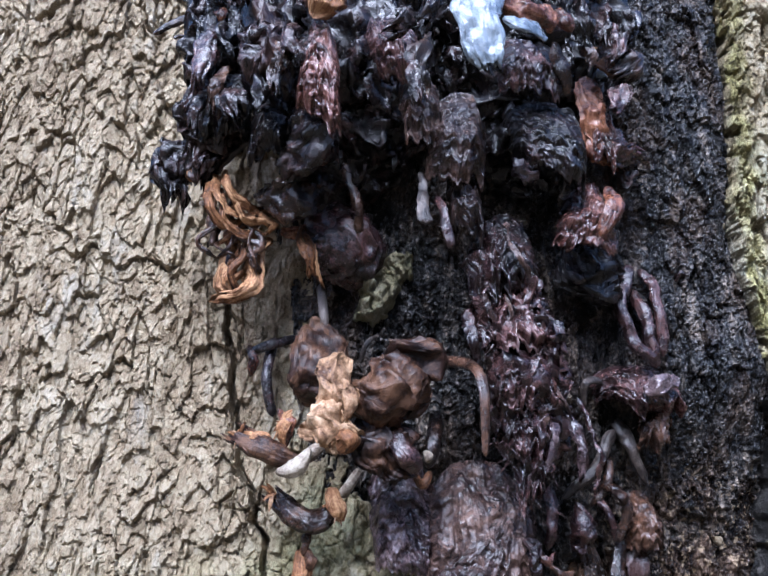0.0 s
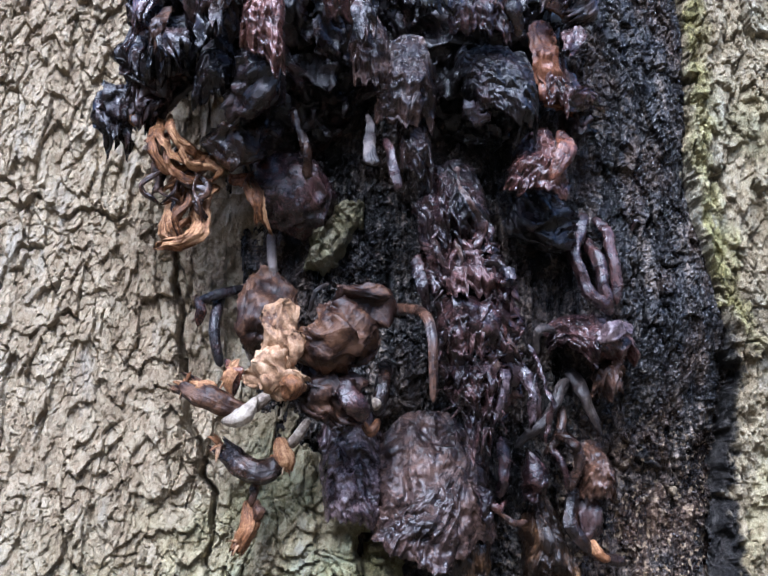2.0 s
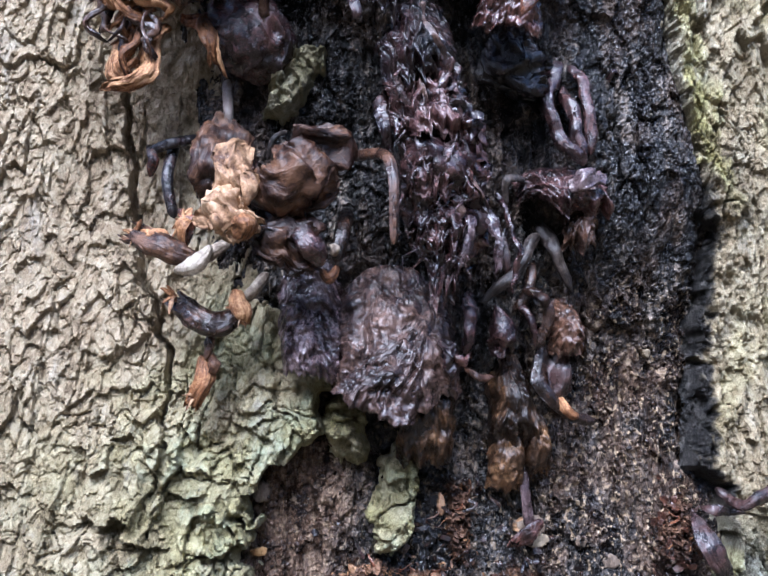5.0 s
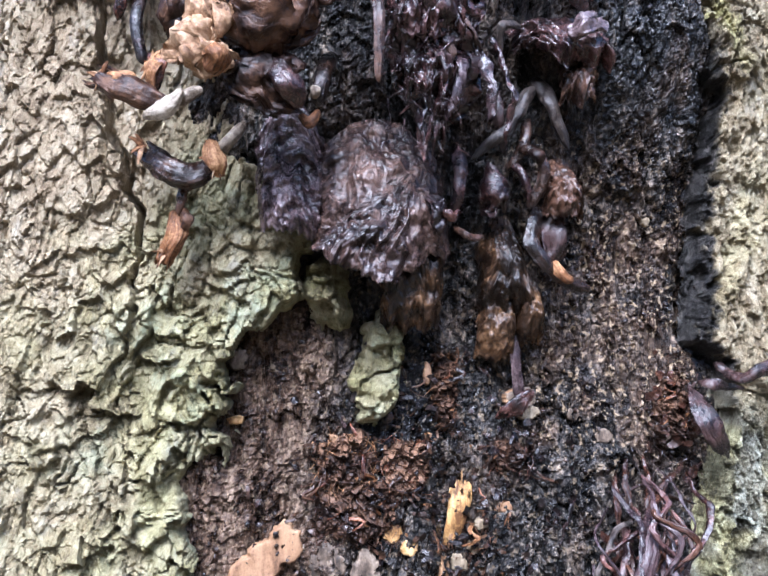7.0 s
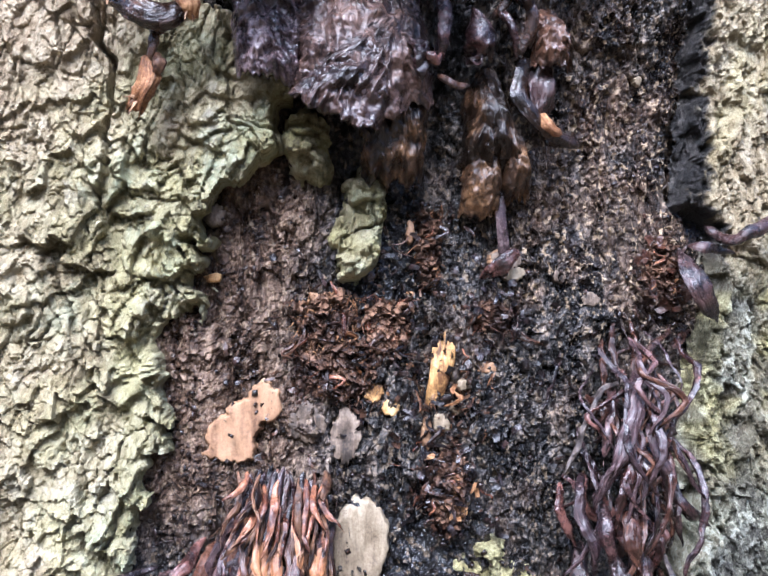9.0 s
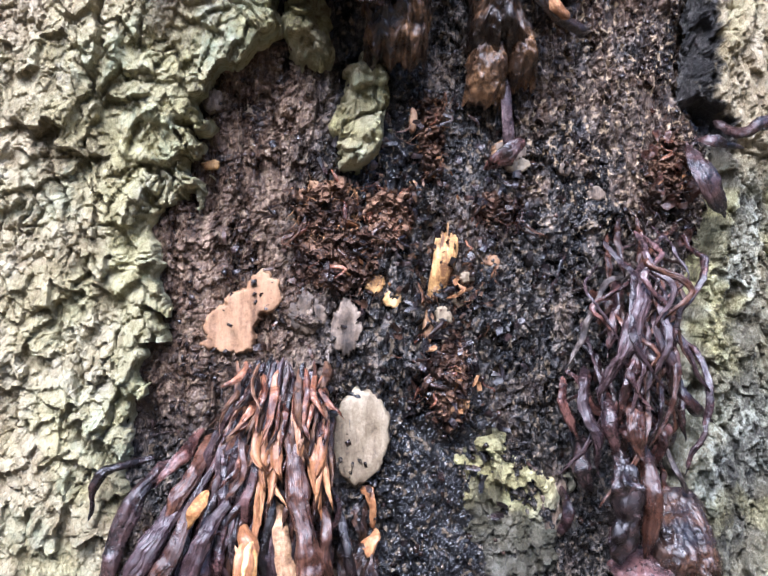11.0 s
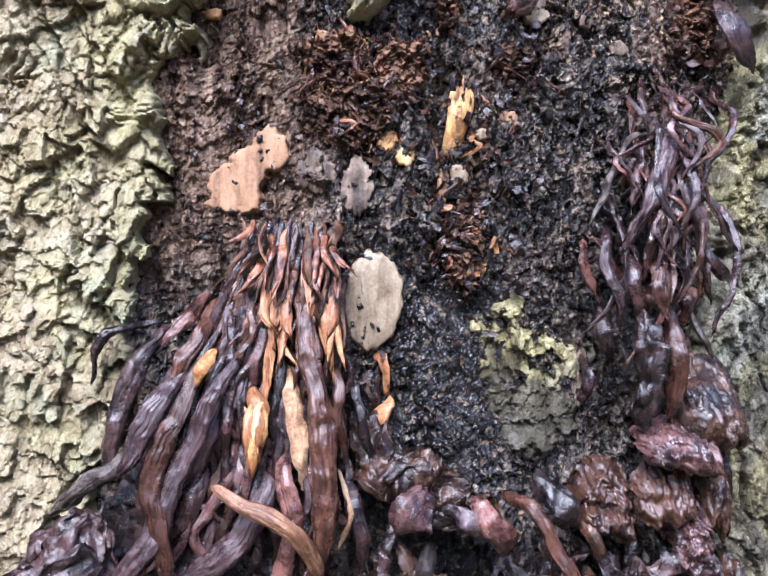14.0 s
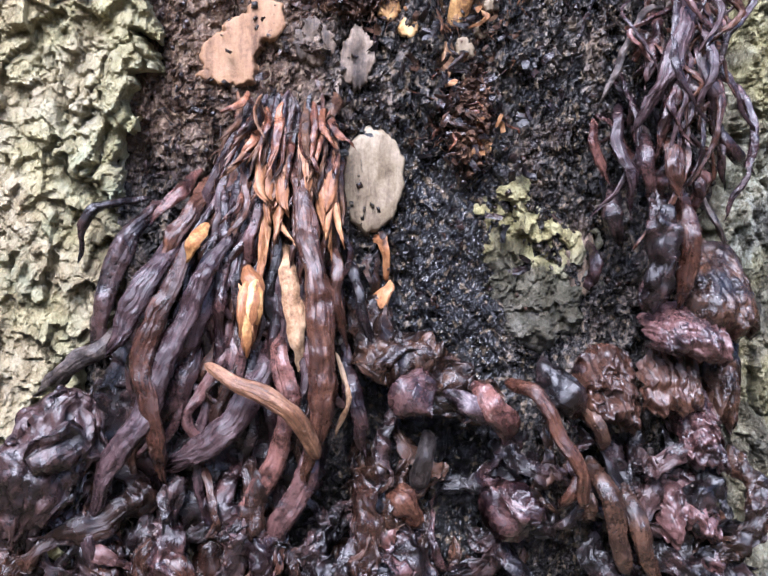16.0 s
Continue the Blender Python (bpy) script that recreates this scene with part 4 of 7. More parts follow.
# lighter lobe added in place of a bright wet highlight on the black mass
S(upper, GREY_PURPLE, [0.0037, 0.0059, 0.0033], (0.069, -0.100, 1.323), (0.075, -0.108, 1.324), (0.085, -0.100, 1.329), name="cap", twist=0.12, flat=0.7, crumple=0.006, label="small lighter lobe added for a wet highlight on the black mass")
S(upper, BROWN_FLESH, [0.0023, 0.0042, 0.0023], (0.091, -0.115, 1.391), (0.095, -0.115, 1.377), (0.100, -0.108, 1.366), name="cap", twist=0.12, flat=0.6, crumple=0.003, label="orange-brown torn strip")
S(upper, RUST_FLESH, [0.0048, 0.0062, 0.0057, 0.0033], (0.116, -0.085, 1.391), (0.116, -0.092, 1.364), (0.121, -0.090, 1.343), (0.134, -0.080, 1.342), name="cap", twist=0.12, flat=0.6, folds=3, amp=0.3, crumple=0.006, rag=0.01)
S(upper, PINK_FLESH, [0.0029, 0.0072, 0.0044], (0.128, -0.080, 1.368), (0.133, -0.085, 1.345), (0.146, -0.075, 1.345), name="cap", twist=0.12, flat=0.5, folds=3, amp=0.3, crumple=0.006, rag=0.01)
S(upper, BLACK_FLESH, [0.0050, 0.0074, 0.0035], (0.131, -0.070, 1.346), (0.139, -0.072, 1.338), (0.149, -0.065, 1.338), **DARK)
S(upper, RUST_FLESH, [0.0029, 0.0039, 0.0024], (0.117, -0.090, 1.354), (0.117, -0.093, 1.344), (0.117, -0.088, 1.339), name="cap", twist=0.12, flat=0.6, crumple=0.002)
C(upper, ORANGE_DRY, (0.128, -0.082, 1.401), 0.0102, 0.0088, (0.2, -1, 0.3), (0.8, 0, 0.5), label="dry orange fan-shaped flake", folds=5, amp=0.06, dome=0.1, droop=0.0, crumple=0.002, thick=0.002)
S(upper, SKY_SHEEN_CAP, [0.0015, 0.0041, 0.0020], (0.117, -0.070, 1.404), (0.125, -0.072, 1.400), (0.135, -0.068, 1.399), name="cap", twist=0.12, flat=0.4, crumple=0.002)
S(upper, RUST_FLESH, [0.0033, 0.0047, 0.0023], (0.125, -0.090, 1.323), (0.120, -0.105, 1.304), (0.113, -0.105, 1.290), name="cap", twist=0.12, flat=0.6, crumple=0.003)
S(upper, BLACK_FLESH, [0.0073, 0.0134, 0.0100], (0.106, -0.060, 1.294), (0.116, -0.065, 1.280), (0.131, -0.055, 1.279), **DARK)
S(upper, GREY_STEM, [0.0011, 0.0031, 0.0039], (0.023, -0.110, 1.320), (0.023, -0.120, 1.302), (0.023, -0.125, 1.289), name="shred", flat=0.4, folds=3, amp=0.2, crumple=0.002, blunt=1.5, label="grey wet torn shred")
S(upper, PURPLE_FLESH, [0.0018, 0.0027, 0.0022], (0.031, -0.110, 1.309), (0.033, -0.120, 1.292), (0.036, -0.120, 1.277), name="shred", flat=0.5, crumple=0.002)
S(upper, GREY_STEM, [0.0019, 0.0022, 0.0017], (-0.053, -0.090, 1.372), (-0.054, -0.085, 1.357), (-0.068, -0.080, 1.348), (-0.079, -0.070, 1.338), flat=0.9, crumple=0.003)
S(upper, BROWN_FLESH, [0.0049, 0.0073, 0.0049], (-0.096, -0.075, 1.361), (-0.081, -0.085, 1.353), (-0.068, -0.080, 1.352), **DARK)
S(upper, BLACK_FLESH, [0.0071, 0.0119, 0.0086], (-0.037, -0.100, 1.359), (-0.034, -0.100, 1.340), (-0.042, -0.085, 1.332), **DARK)
S(upper, BROWN_FLESH, [0.0025, 0.0022, 0.0020], (-0.016, -0.070, 1.342), (-0.009, -0.075, 1.315), (-0.005, -0.065, 1.293), crumple=0.003)
S(upper, BROWN_FLESH, [0.0025, 0.0025, 0.0017], (-0.089, -0.070, 1.431), (-0.108, -0.072, 1.424), (-0.124, -0.070, 1.415), crumple=0.002, label="thin stem with an orange torn tip")
S(upper, BROWN_FLESH, [0.0020, 0.0020, 0.0012], (-0.088, -0.070, 1.417), (-0.100, -0.072, 1.414), (-0.111, -0.070, 1.413), crumple=0.002)
S(upper, RUST_FLESH, [0.0030, 0.0045, 0.0030], (-0.080, -0.075, 1.433), (-0.085, -0.080, 1.423), (-0.090, -0.078, 1.417), crumple=0.004)

for mat, a, b, c, d, pl, am, bu in (
    (PINK_FLESH, (-0.037, -0.118, 1.400), (-0.020, -0.118, 1.400), (-0.040, -0.122, 1.350), (-0.017, -0.128, 1.330), 6, 0.0026, 0.010),
    (PURPLE_FLESH, (-0.010, -0.105, 1.412), (0.022, -0.105, 1.408), (0.003, -0.112, 1.371), (0.027, -0.112, 1.365), 8, 0.0028, 0.012),
    (FAN_FLESH, (0.030, -0.095, 1.372), (0.060, -0.095, 1.374), (0.026, -0.100, 1.320), (0.057, -0.100, 1.316), 7, 0.0028, 0.014),
    (BLACK_FLESH, (0.068, -0.090, 1.372), (0.114, -0.088, 1.372), (0.072, -0.105, 1.332), (0.108, -0.104, 1.312), 4, 0.0018, 0.014),
    (GREY_PURPLE, (-0.068, -0.096, 1.402), (-0.044, -0.098, 1.402), (-0.064, -0.104, 1.373), (-0.043, -0.104, 1.366), 7, 0.0024, 0.008),
    (BLACK_FLESH, (-0.048, -0.080, 1.378), (-0.020, -0.084, 1.374), (-0.046, -0.092, 1.337), (-0.018, -0.092, 1.334), 6, 0.0026, 0.012),
    (BLACK_FLESH, (-0.092, -0.070, 1.398), (-0.062, -0.076, 1.394), (-0.092, -0.084, 1.345), (-0.066, -0.086, 1.352), 6, 0.0030, 0.014),
    (BLACK_FLESH, (-0.066, -0.074, 1.378), (-0.044, -0.078, 1.378), (-0.066, -0.088, 1.332), (-0.044, -0.088, 1.338), 6, 0.0030, 0.012),
    (FAN_FLESH, (0.010, -0.094, 1.392), (0.034, -0.094, 1.384), (0.016, -0.104, 1.340), (0.036, -0.104, 1.334), 6, 0.0026, 0.010),
    (FAN_FLESH, (0.036, -0.088, 1.340), (0.056, -0.088, 1.340), (0.040, -0.096, 1.298), (0.056, -0.096, 1.290), 6, 0.0026, 0.008),
    (BLACK_FLESH, (0.058, -0.078, 1.312), (0.084, -0.078, 1.310), (0.056, -0.082, 1.260), (0.088, -0.080, 1.262), 4, 0.0014, 0.016),
    (PINK_FLESH, (0.106, -0.082, 1.328), (0.127, -0.080, 1.328), (0.091, -0.096, 1.288), (0.126, -0.094, 1.286), 9, 0.0024, 0.008),
    (PINK_FLESH, (0.112, -0.084, 1.392), (0.126, -0.080, 1.380), (0.116, -0.092, 1.340), (0.130, -0.088, 1.334), 6, 0.0024, 0.006),
    (PURPLE_FLESH, (0.060, -0.100, 1.404), (0.094, -0.096, 1.402), (0.064, -0.112, 1.366), (0.096, -0.108, 1.362), 7, 0.0026, 0.010),
):
    D(upper, mat, a, b, c, d, pleats=pl, amp=am, bulge=bu, rag=0.006, curl=0.2, thick=0.002, crumple=0.002)

# random sagging scraps that fill the mass
rng = random.Random(7)
for k in range(64):
    u, v = rng.random(), rng.random()
    px = -0.095 + 0.235 * u
    pz = 1.285 + 0.185 * v
    dep = -0.085 - 0.045 * math.sin(math.pi * min(1, max(0, u))) - 0.015 * v
    if 0.38 < u < 0.62 and v < 0.35:
        continue
    L = rng.uniform(0.015, 0.045)
    if pz - L < 1.345 - 0.06 * max(0.0, u - 0.35):
        continue
    r0 = rng.uniform(0.0025, 0.008)
    S(upper, rng.choice((BLACK_FLESH, BLACK_FLESH, PURPLE_FLESH, BLACK_FLESH, BROWN_FLESH, PURPLE_FLESH) if px < 0.03 else (PURPLE_FLESH, BLACK_FLESH, FAN_FLESH, BROWN_FLESH, PURPLE_FLESH)), [r0 * 0.5, r0, r0 * 0.9, r0 * 0.5],
      (px, dep + 0.012, pz), (px + rng.uniform(-0.006, 0.006), dep, pz - L * 0.5), (px + rng.uniform(-0.008, 0.008), dep - 0.002, pz - L), name="scrap",
      flat=rng.uniform(0.35, 0.7), folds=3, amp=0.28, crumple=0.006, rag=0.008)

# ---- fringe of dried orange stems on the sound bark ----
fringe = thing("mushroom_fringe", (-0.055, -0.030, 1.321), "curled dry orange mushroom stems at the edge of the bark", "mushrooms")
for dx, dz, r0 in ((0.0, 0.0, 0.0030), (0.004, 0.003, 0.0026), (-0.003, -0.004, 0.0024), (0.006, -0.003, 0.0020), (0.002, -0.007, 0.0022)):
    S(fringe, ORANGE_DRY, [r0 * 0.7, r0, r0, r0 * 0.8], (-0.084 + dx, -0.068, 1.334 + dz), (-0.082 + dx * 1.4, -0.080, 1.319 + dz), (-0.073 + dx, -0.078, 1.309 + dz * 1.4), (-0.058 + dx, -0.060, 1.311 + dz), folds=3, amp=0.4, crumple=0.003, flat=0.4, rag=0.006, blunt=1.5)
S(fringe, WHITE_STEM, [0.0012, 0.0020, 0.0010], (-0.092, -0.072, 1.315), (-0.087, -0.075, 1.313), (-0.082, -0.072, 1.312), crumple=0.001, label="pale torn stem end")
S(fringe, ORANGE_DRY, [0.0039, 0.0045, 0.0045, 0.0035, 0.0028], (-0.055, -0.055, 1.305), (-0.062, -0.065, 1.287), (-0.061, -0.068, 1.274), (-0.068, -0.072, 1.266), (-0.081, -0.070, 1.263), folds=2.5, amp=0.35, crumple=0.003, flat=0.42, rag=0.008, label="curled orange stem ending in a hook")
S(fringe, ORANGE_DRY, [0.0028, 0.0046, 0.0046, 0.0028], (-0.069, -0.055, 1.307), (-0.077, -0.062, 1.287), (-0.079, -0.066, 1.275), (-0.073, -0.066, 1.266), folds=2.5, amp=0.35, crumple=0.003, flat=0.42, rag=0.008)
S(fringe, WHITE_STEM, [0.0015, 0.0023, 0.0013], (-0.059, -0.060, 1.302), (-0.054, -0.062, 1.303), (-0.051, -0.055, 1.301), crumple=0.001)
S(fringe, BROWN_FLESH, [0.0020, 0.0025, 0.0023], (-0.087, -0.062, 1.312), (-0.084, -0.062, 1.301), (-0.086, -0.060, 1.296), crumple=0.003)
for dx, dz, r0 in ((0.0, 0.0, 0.0024), (0.003, -0.003, 0.0020), (-0.003, 0.001, 0.0018)):
    S(fringe, ORANGE_DRY, [r0 * 0.8, r0, r0 * 0.7], (-0.036 + dx, -0.055, 1.307 + dz), (-0.033 + dx, -0.068, 1.292 + dz), (-0.029 + dx, -0.064, 1.278 + dz), folds=3, amp=0.4, crumple=0.003, flat=0.4, rag=0.005, blunt=1.5)
S(fringe, RUST_FLESH, [0.0031, 0.0036, 0.0026], (-0.015, -0.040, 1.317), (-0.031, -0.055, 1.307), (-0.051, -0.055, 1.305), crumple=0.004)
S(fringe, BROWN_FLESH, [0.0070, 0.0094, 0.0095, 0.0066], (-0.058, -0.070, 1.325), (-0.047, -0.078, 1.317), (-0.034, -0.075, 1.318), (-0.021, -0.060, 1.327), name="cap", twist=0.12, flat=0.7, folds=3, amp=0.2, crumple=0.007, label="crusty brown shrivelled cap")
S(fringe, ORANGE_DRY, [0.0021, 0.0035, 0.0021], (-0.103, -0.068, 1.343), (-0.099, -0.072, 1.333), (-0.097, -0.068, 1.329), crumple=0.002)
S(fringe, PURPLE_FLESH, [0.0117, 0.0191, 0.0178, 0.0104], (-0.032, -0.045, 1.319), (-0.018, -0.060, 1.303), (-0.010, -0.058, 1.290), (-0.009, -0.045, 1.277), name="cap", twist=0.12, flat=0.5, folds=1.5, amp=0.06, crumple=0.004, label="smooth purple-brown cap in the shade")

# ---- loose bark chunks ----
bark_piece("bark_chunk", "greenish chunk of bark held in the fungus", (0.008, -0.060, 1.276), 0.013, 0.021, 0.55, 5, 0.8, 0.45)
bark_piece("bark_flap", "loose greenish-yellow flap of bark hanging over black wood", (0.060, -0.034, 1.070), 0.0125, 0.026, 0.12, 9, 0.85, 0.0)
bark_piece("bark_flap", "loose greenish flap of bark over dark wood", (0.036, -0.032, 1.098), 0.009, 0.019, -0.1, 12, 0.85, 0.1)
bark_piece("bark_flap", "lumpy green lichen-covered bark flap", (0.009, -0.034, 1.112), 0.015, 0.018, 0.0, 15, 0.8, 0.05)
bark_piece("bark_flap", "greenish bark flap below a rotted cap", (0.036, -0.034, 1.101), 0.011, 0.021, -0.1, 17, 0.85, 0.15)

# ---- middle clump ----
middle = thing("mushroom_clump", (0.005, -0.030, 1.208), "clump of shrivelled brown mushrooms with one tan cap on the trunk", "mushrooms", "rotted mushroom clumps")
S(middle, TAN_DRY, [0.0045, 0.0075, 0.0084, 0.0063], (-0.016, -0.082, 1.228), (-0.017, -0.094, 1.218), (-0.017, -0.095, 1.209), (-0.018, -0.090, 1.205), name="cap", twist=0.1, flat=0.7, folds=3.5, amp=0.2, crumple=0.008, lump=0.25, label="wrinkled light tan cap")
S(middle, TAN_DRY, [0.0076, 0.0106, 0.0102, 0.0067], (-0.018, -0.088, 1.208), (-0.019, -0.097, 1.198), (-0.017, -0.097, 1.191), (-0.016, -0.088, 1.186), name="cap", twist=0.1, flat=0.65, folds=2.0, amp=0.2, crumple=0.008, lump=0.2, label="bumpy brown and tan cap edge")
S(middle, TAN_DRY, [0.0018, 0.0035, 0.0022], (-0.026, -0.095, 1.196), (-0.024, -0.101, 1.192), (-0.021, -0.097, 1.190), name="cap", crumple=0.003, lump=0.2)
S(middle, ORANGE_DRY, [0.0022, 0.0043, 0.0026], (-0.015, -0.100, 1.194), (-0.013, -0.106, 1.188), (-0.015, -0.100, 1.184), name="cap", crumple=0.004, lump=0.2)
S(middle, DULL_BROWN, [0.0086, 0.0134, 0.0138, 0.0091], (-0.010, -0.080, 1.218), (0.001, -0.090, 1.212), (0.014, -0.090, 1.214), (0.025, -0.080, 1.222), name="cap", twist=0.1, flat=0.7, folds=4.0, amp=0.2, crumple=0.007, lump=0.2, label="rust-brown wrinkled cap")
S(middle, DULL_BROWN, [0.0069, 0.0104, 0.0099, 0.0059], (0.010, -0.076, 1.229), (0.017, -0.086, 1.231), (0.024, -0.086, 1.229), (0.028, -0.078, 1.226), name="cap", twist=0.1, flat=0.7, folds=3.0, amp=0.14, crumple=0.006, lump=0.15, label="smooth purple-brown rounded cap")
S(middle, DULL_BROWN, [0.0101, 0.0148, 0.0126, 0.0059], (0.001, -0.076, 1.203), (0.003, -0.087, 1.189), (0.009, -0.088, 1.179), (0.020, -0.080, 1.171), name="cap", twist=0.1, flat=0.6, folds=3.5, amp=0.2, crumple=0.007, lump=0.15, label="dark red-brown folded cap")
S(middle, PURPLE_FLESH, [0.0045, 0.0075, 0.0040], (0.009, -0.088, 1.192), (0.016, -0.095, 1.183), (0.021, -0.088, 1.173), name="cap", twist=0.1, flat=0.5, folds=1.6, amp=0.1, crumple=0.003)
S(middle, DULL_BROWN, [0.0088, 0.0158, 0.0153, 0.0104], (-0.025, -0.045, 1.257), (-0.026, -0.058, 1.238), (-0.029, -0.058, 1.220), (-0.035, -0.050, 1.211), name="cap", twist=0.12, flat=0.45, folds=3.0, amp=0.14, crumple=0.005)
S(middle, WHITE_STEM, [0.0026, 0.0031, 0.0031], (-0.023, -0.055, 1.191), (-0.029, -0.060, 1.187), (-0.035, -0.062, 1.181), crumple=0.001, label="pale white stem")
S(middle, DULL_BROWN, [0.0031, 0.0046, 0.0056, 0.0051], (-0.035, -0.062, 1.181), (-0.045, -0.063, 1.183), (-0.056, -0.062, 1.189), (-0.067, -0.055, 1.195), name="cap", twist=0.12, folds=4, amp=0.28, crumple=0.003, flat=0.7, rag=0.022, blunt=0.6, label="shrivelled grey-brown cap, white beneath")
S(middle, WHITE_STEM, [0.0015, 0.0040, 0.0040, 0.0015], (-0.048, -0.062, 1.177), (-0.041, -0.067, 1.176), (-0.034, -0.068, 1.180), (-0.031, -0.064, 1.188), name="cap", twist=0.12, folds=2, amp=0.15, crumple=0.002)
S(middle, ORANGE_DRY, [0.0015, 0.0025, 0.0020], (-0.069, -0.055, 1.196), (-0.059, -0.060, 1.194), (-0.049, -0.060, 1.189), name="cap", twist=0.12, crumple=0.003, flat=0.5)
S(middle, RUST_FLESH, [0.0025, 0.0046, 0.0036], (-0.050, -0.050, 1.208), (-0.043, -0.060, 1.201), (-0.044, -0.058, 1.190), name="cap", twist=0.12, folds=3, amp=0.3, crumple=0.004, flat=0.5)
S(middle, ORANGE_DRY, [0.0020, 0.0030, 0.0015], (-0.039, -0.055, 1.209), (-0.046, -0.062, 1.198), (-0.044, -0.060, 1.188), name="cap", twist=0.12, folds=3, crumple=0.003, flat=0.5)
S(middle, BROWN_FLESH, [0.0042, 0.0057, 0.0062, 0.0041], (-0.016, -0.050, 1.159), (-0.027, -0.053, 1.152), (-0.038, -0.053, 1.155), (-0.049, -0.045, 1.165), name="cap", twist=0.12, rag=0.010, blunt=1.5, folds=4, amp=0.26, crumple=0.003, flat=0.7, label="curled brown cap on a pale stem")
S(middle, ORANGE_DRY, [0.0026, 0.0047, 0.0026], (-0.021, -0.050, 1.168), (-0.016, -0.054, 1.160), (-0.016, -0.050, 1.151), name="cap", twist=0.12, folds=3, crumple=0.003, flat=0.5)
S(middle, WHITE_STEM, [0.0026, 0.0029, 0.0031], (-0.004, -0.045, 1.179), (-0.010, -0.050, 1.170), (-0.015, -0.050, 1.164))
S(middle, BROWN_FLESH, [0.0021, 0.0024, 0.0031], (-0.026, -0.045, 1.151), (-0.031, -0.047, 1.146), (-0.032, -0.047, 1.140))
S(middle, ORANGE_DRY, [0.0027, 0.0049, 0.0040], (-0.034, -0.042, 1.138), (-0.034, -0.047, 1.126), (-0.039, -0.044, 1.114), name="cap", twist=0.12, folds=3, amp=0.3, crumple=0.003, flat=0.5, rag=0.006, label="torn orange cap scrap")
S(middle, BROWN_FLESH, [0.0011, 0.0016, 0.0022], (-0.033, -0.044, 1.151), (-0.031, -0.048, 1.144), (-0.033, -0.047, 1.135), crumple=0.001)
S(middle, DULL_BROWN, [0.0018, 0.0033, 0.0018], (-0.032, -0.045, 1.139), (-0.029, -0.050, 1.133), (-0.031, -0.047, 1.128), name="cap", twist=0.12, folds=3, crumple=0.003, flat=0.6)
S(middle, GREY_STEM, [0.0026, 0.0029, 0.0023], (-0.027, -0.040, 1.281), (-0.025, -0.050, 1.261), (-0.023, -0.050, 1.241))
S(middle, TAN_DRY, [0.0016, 0.0021, 0.0013], (-0.026, -0.050, 1.256), (-0.022, -0.054, 1.247), (-0.023, -0.050, 1.240), crumple=0.002)
S(middle, WHITE_STEM, [0.0016, 0.0016, 0.0013], (-0.038, -0.045, 1.241), (-0.038, -0.052, 1.221), (-0.035, -0.050, 1.208))
S(middle, BLACK_FLESH, [0.0024, 0.0029, 0.0021], (-0.039, -0.035, 1.251), (-0.054, -0.043, 1.245), (-0.066, -0.040, 1.241))
S(middle, BLACK_FLESH, [0.0027, 0.0029, 0.0026], (-0.052, -0.035, 1.251), (-0.055, -0.043, 1.227), (-0.051, -0.043, 1.206))
S(middle, RUST_FLESH, [0.0021, 0.0027, 0.0016], (-0.067, -0.038, 1.246), (-0.063, -0.042, 1.237), (-0.065, -0.040, 1.229), crumple=0.002)
S(middle, BROWN_FLESH, [0.0035, 0.0037, 0.0029], (0.035, -0.060, 1.208), (0.031, -0.078, 1.191), (0.028, -0.080, 1.177))
S(middle, ORANGE_DRY, [0.0015, 0.0024, 0.0015], (0.021, -0.078, 1.173), (0.025, -0.083, 1.169), (0.029, -0.080, 1.176), name="cap", twist=0.12, crumple=0.002)
S(middle, WHITE_STEM, [0.0017, 0.0022, 0.0017], (0.027, -0.080, 1.186), (0.028, -0.085, 1.183), (0.027, -0.082, 1.180), crumple=0.001)
S(middle, BROWN_FLESH, [0.0034, 0.0030, 0.0024, 0.0021, 0.0017], (0.037, -0.060, 1.235), (0.050, -0.090, 1.226), (0.053, -0.102, 1.212), (0.053, -0.103, 1.195), (0.053, -0.102, 1.181), label="bent dark stem hanging like a hook")
S(middle, GREY_STEM, [0.0013, 0.0013, 0.0010], (-0.005, -0.055, 1.233), (-0.002, -0.060, 1.243), (0.005, -0.055, 1.249))

# ---- shredded wet column ----
column = thing("rotted_cap_column", (0.082, -0.030, 1.223), "hanging column of shredded wet purple-brown mushroom flesh", "mushrooms")
S(column, PURPLE_FLESH, [0.0081, 0.0131, 0.0181, 0.0196, 0.0161, 0.0090], (0.057, -0.085, 1.296), (0.063, -0.085, 1.273), (0.072, -0.085, 1.250), (0.078, -0.085, 1.225), (0.079, -0.075, 1.199), (0.075, -0.060, 1.178), name="flesh_mass", twist=0.05, flat=0.4, folds=4, amp=0.25, crumple=0.008)
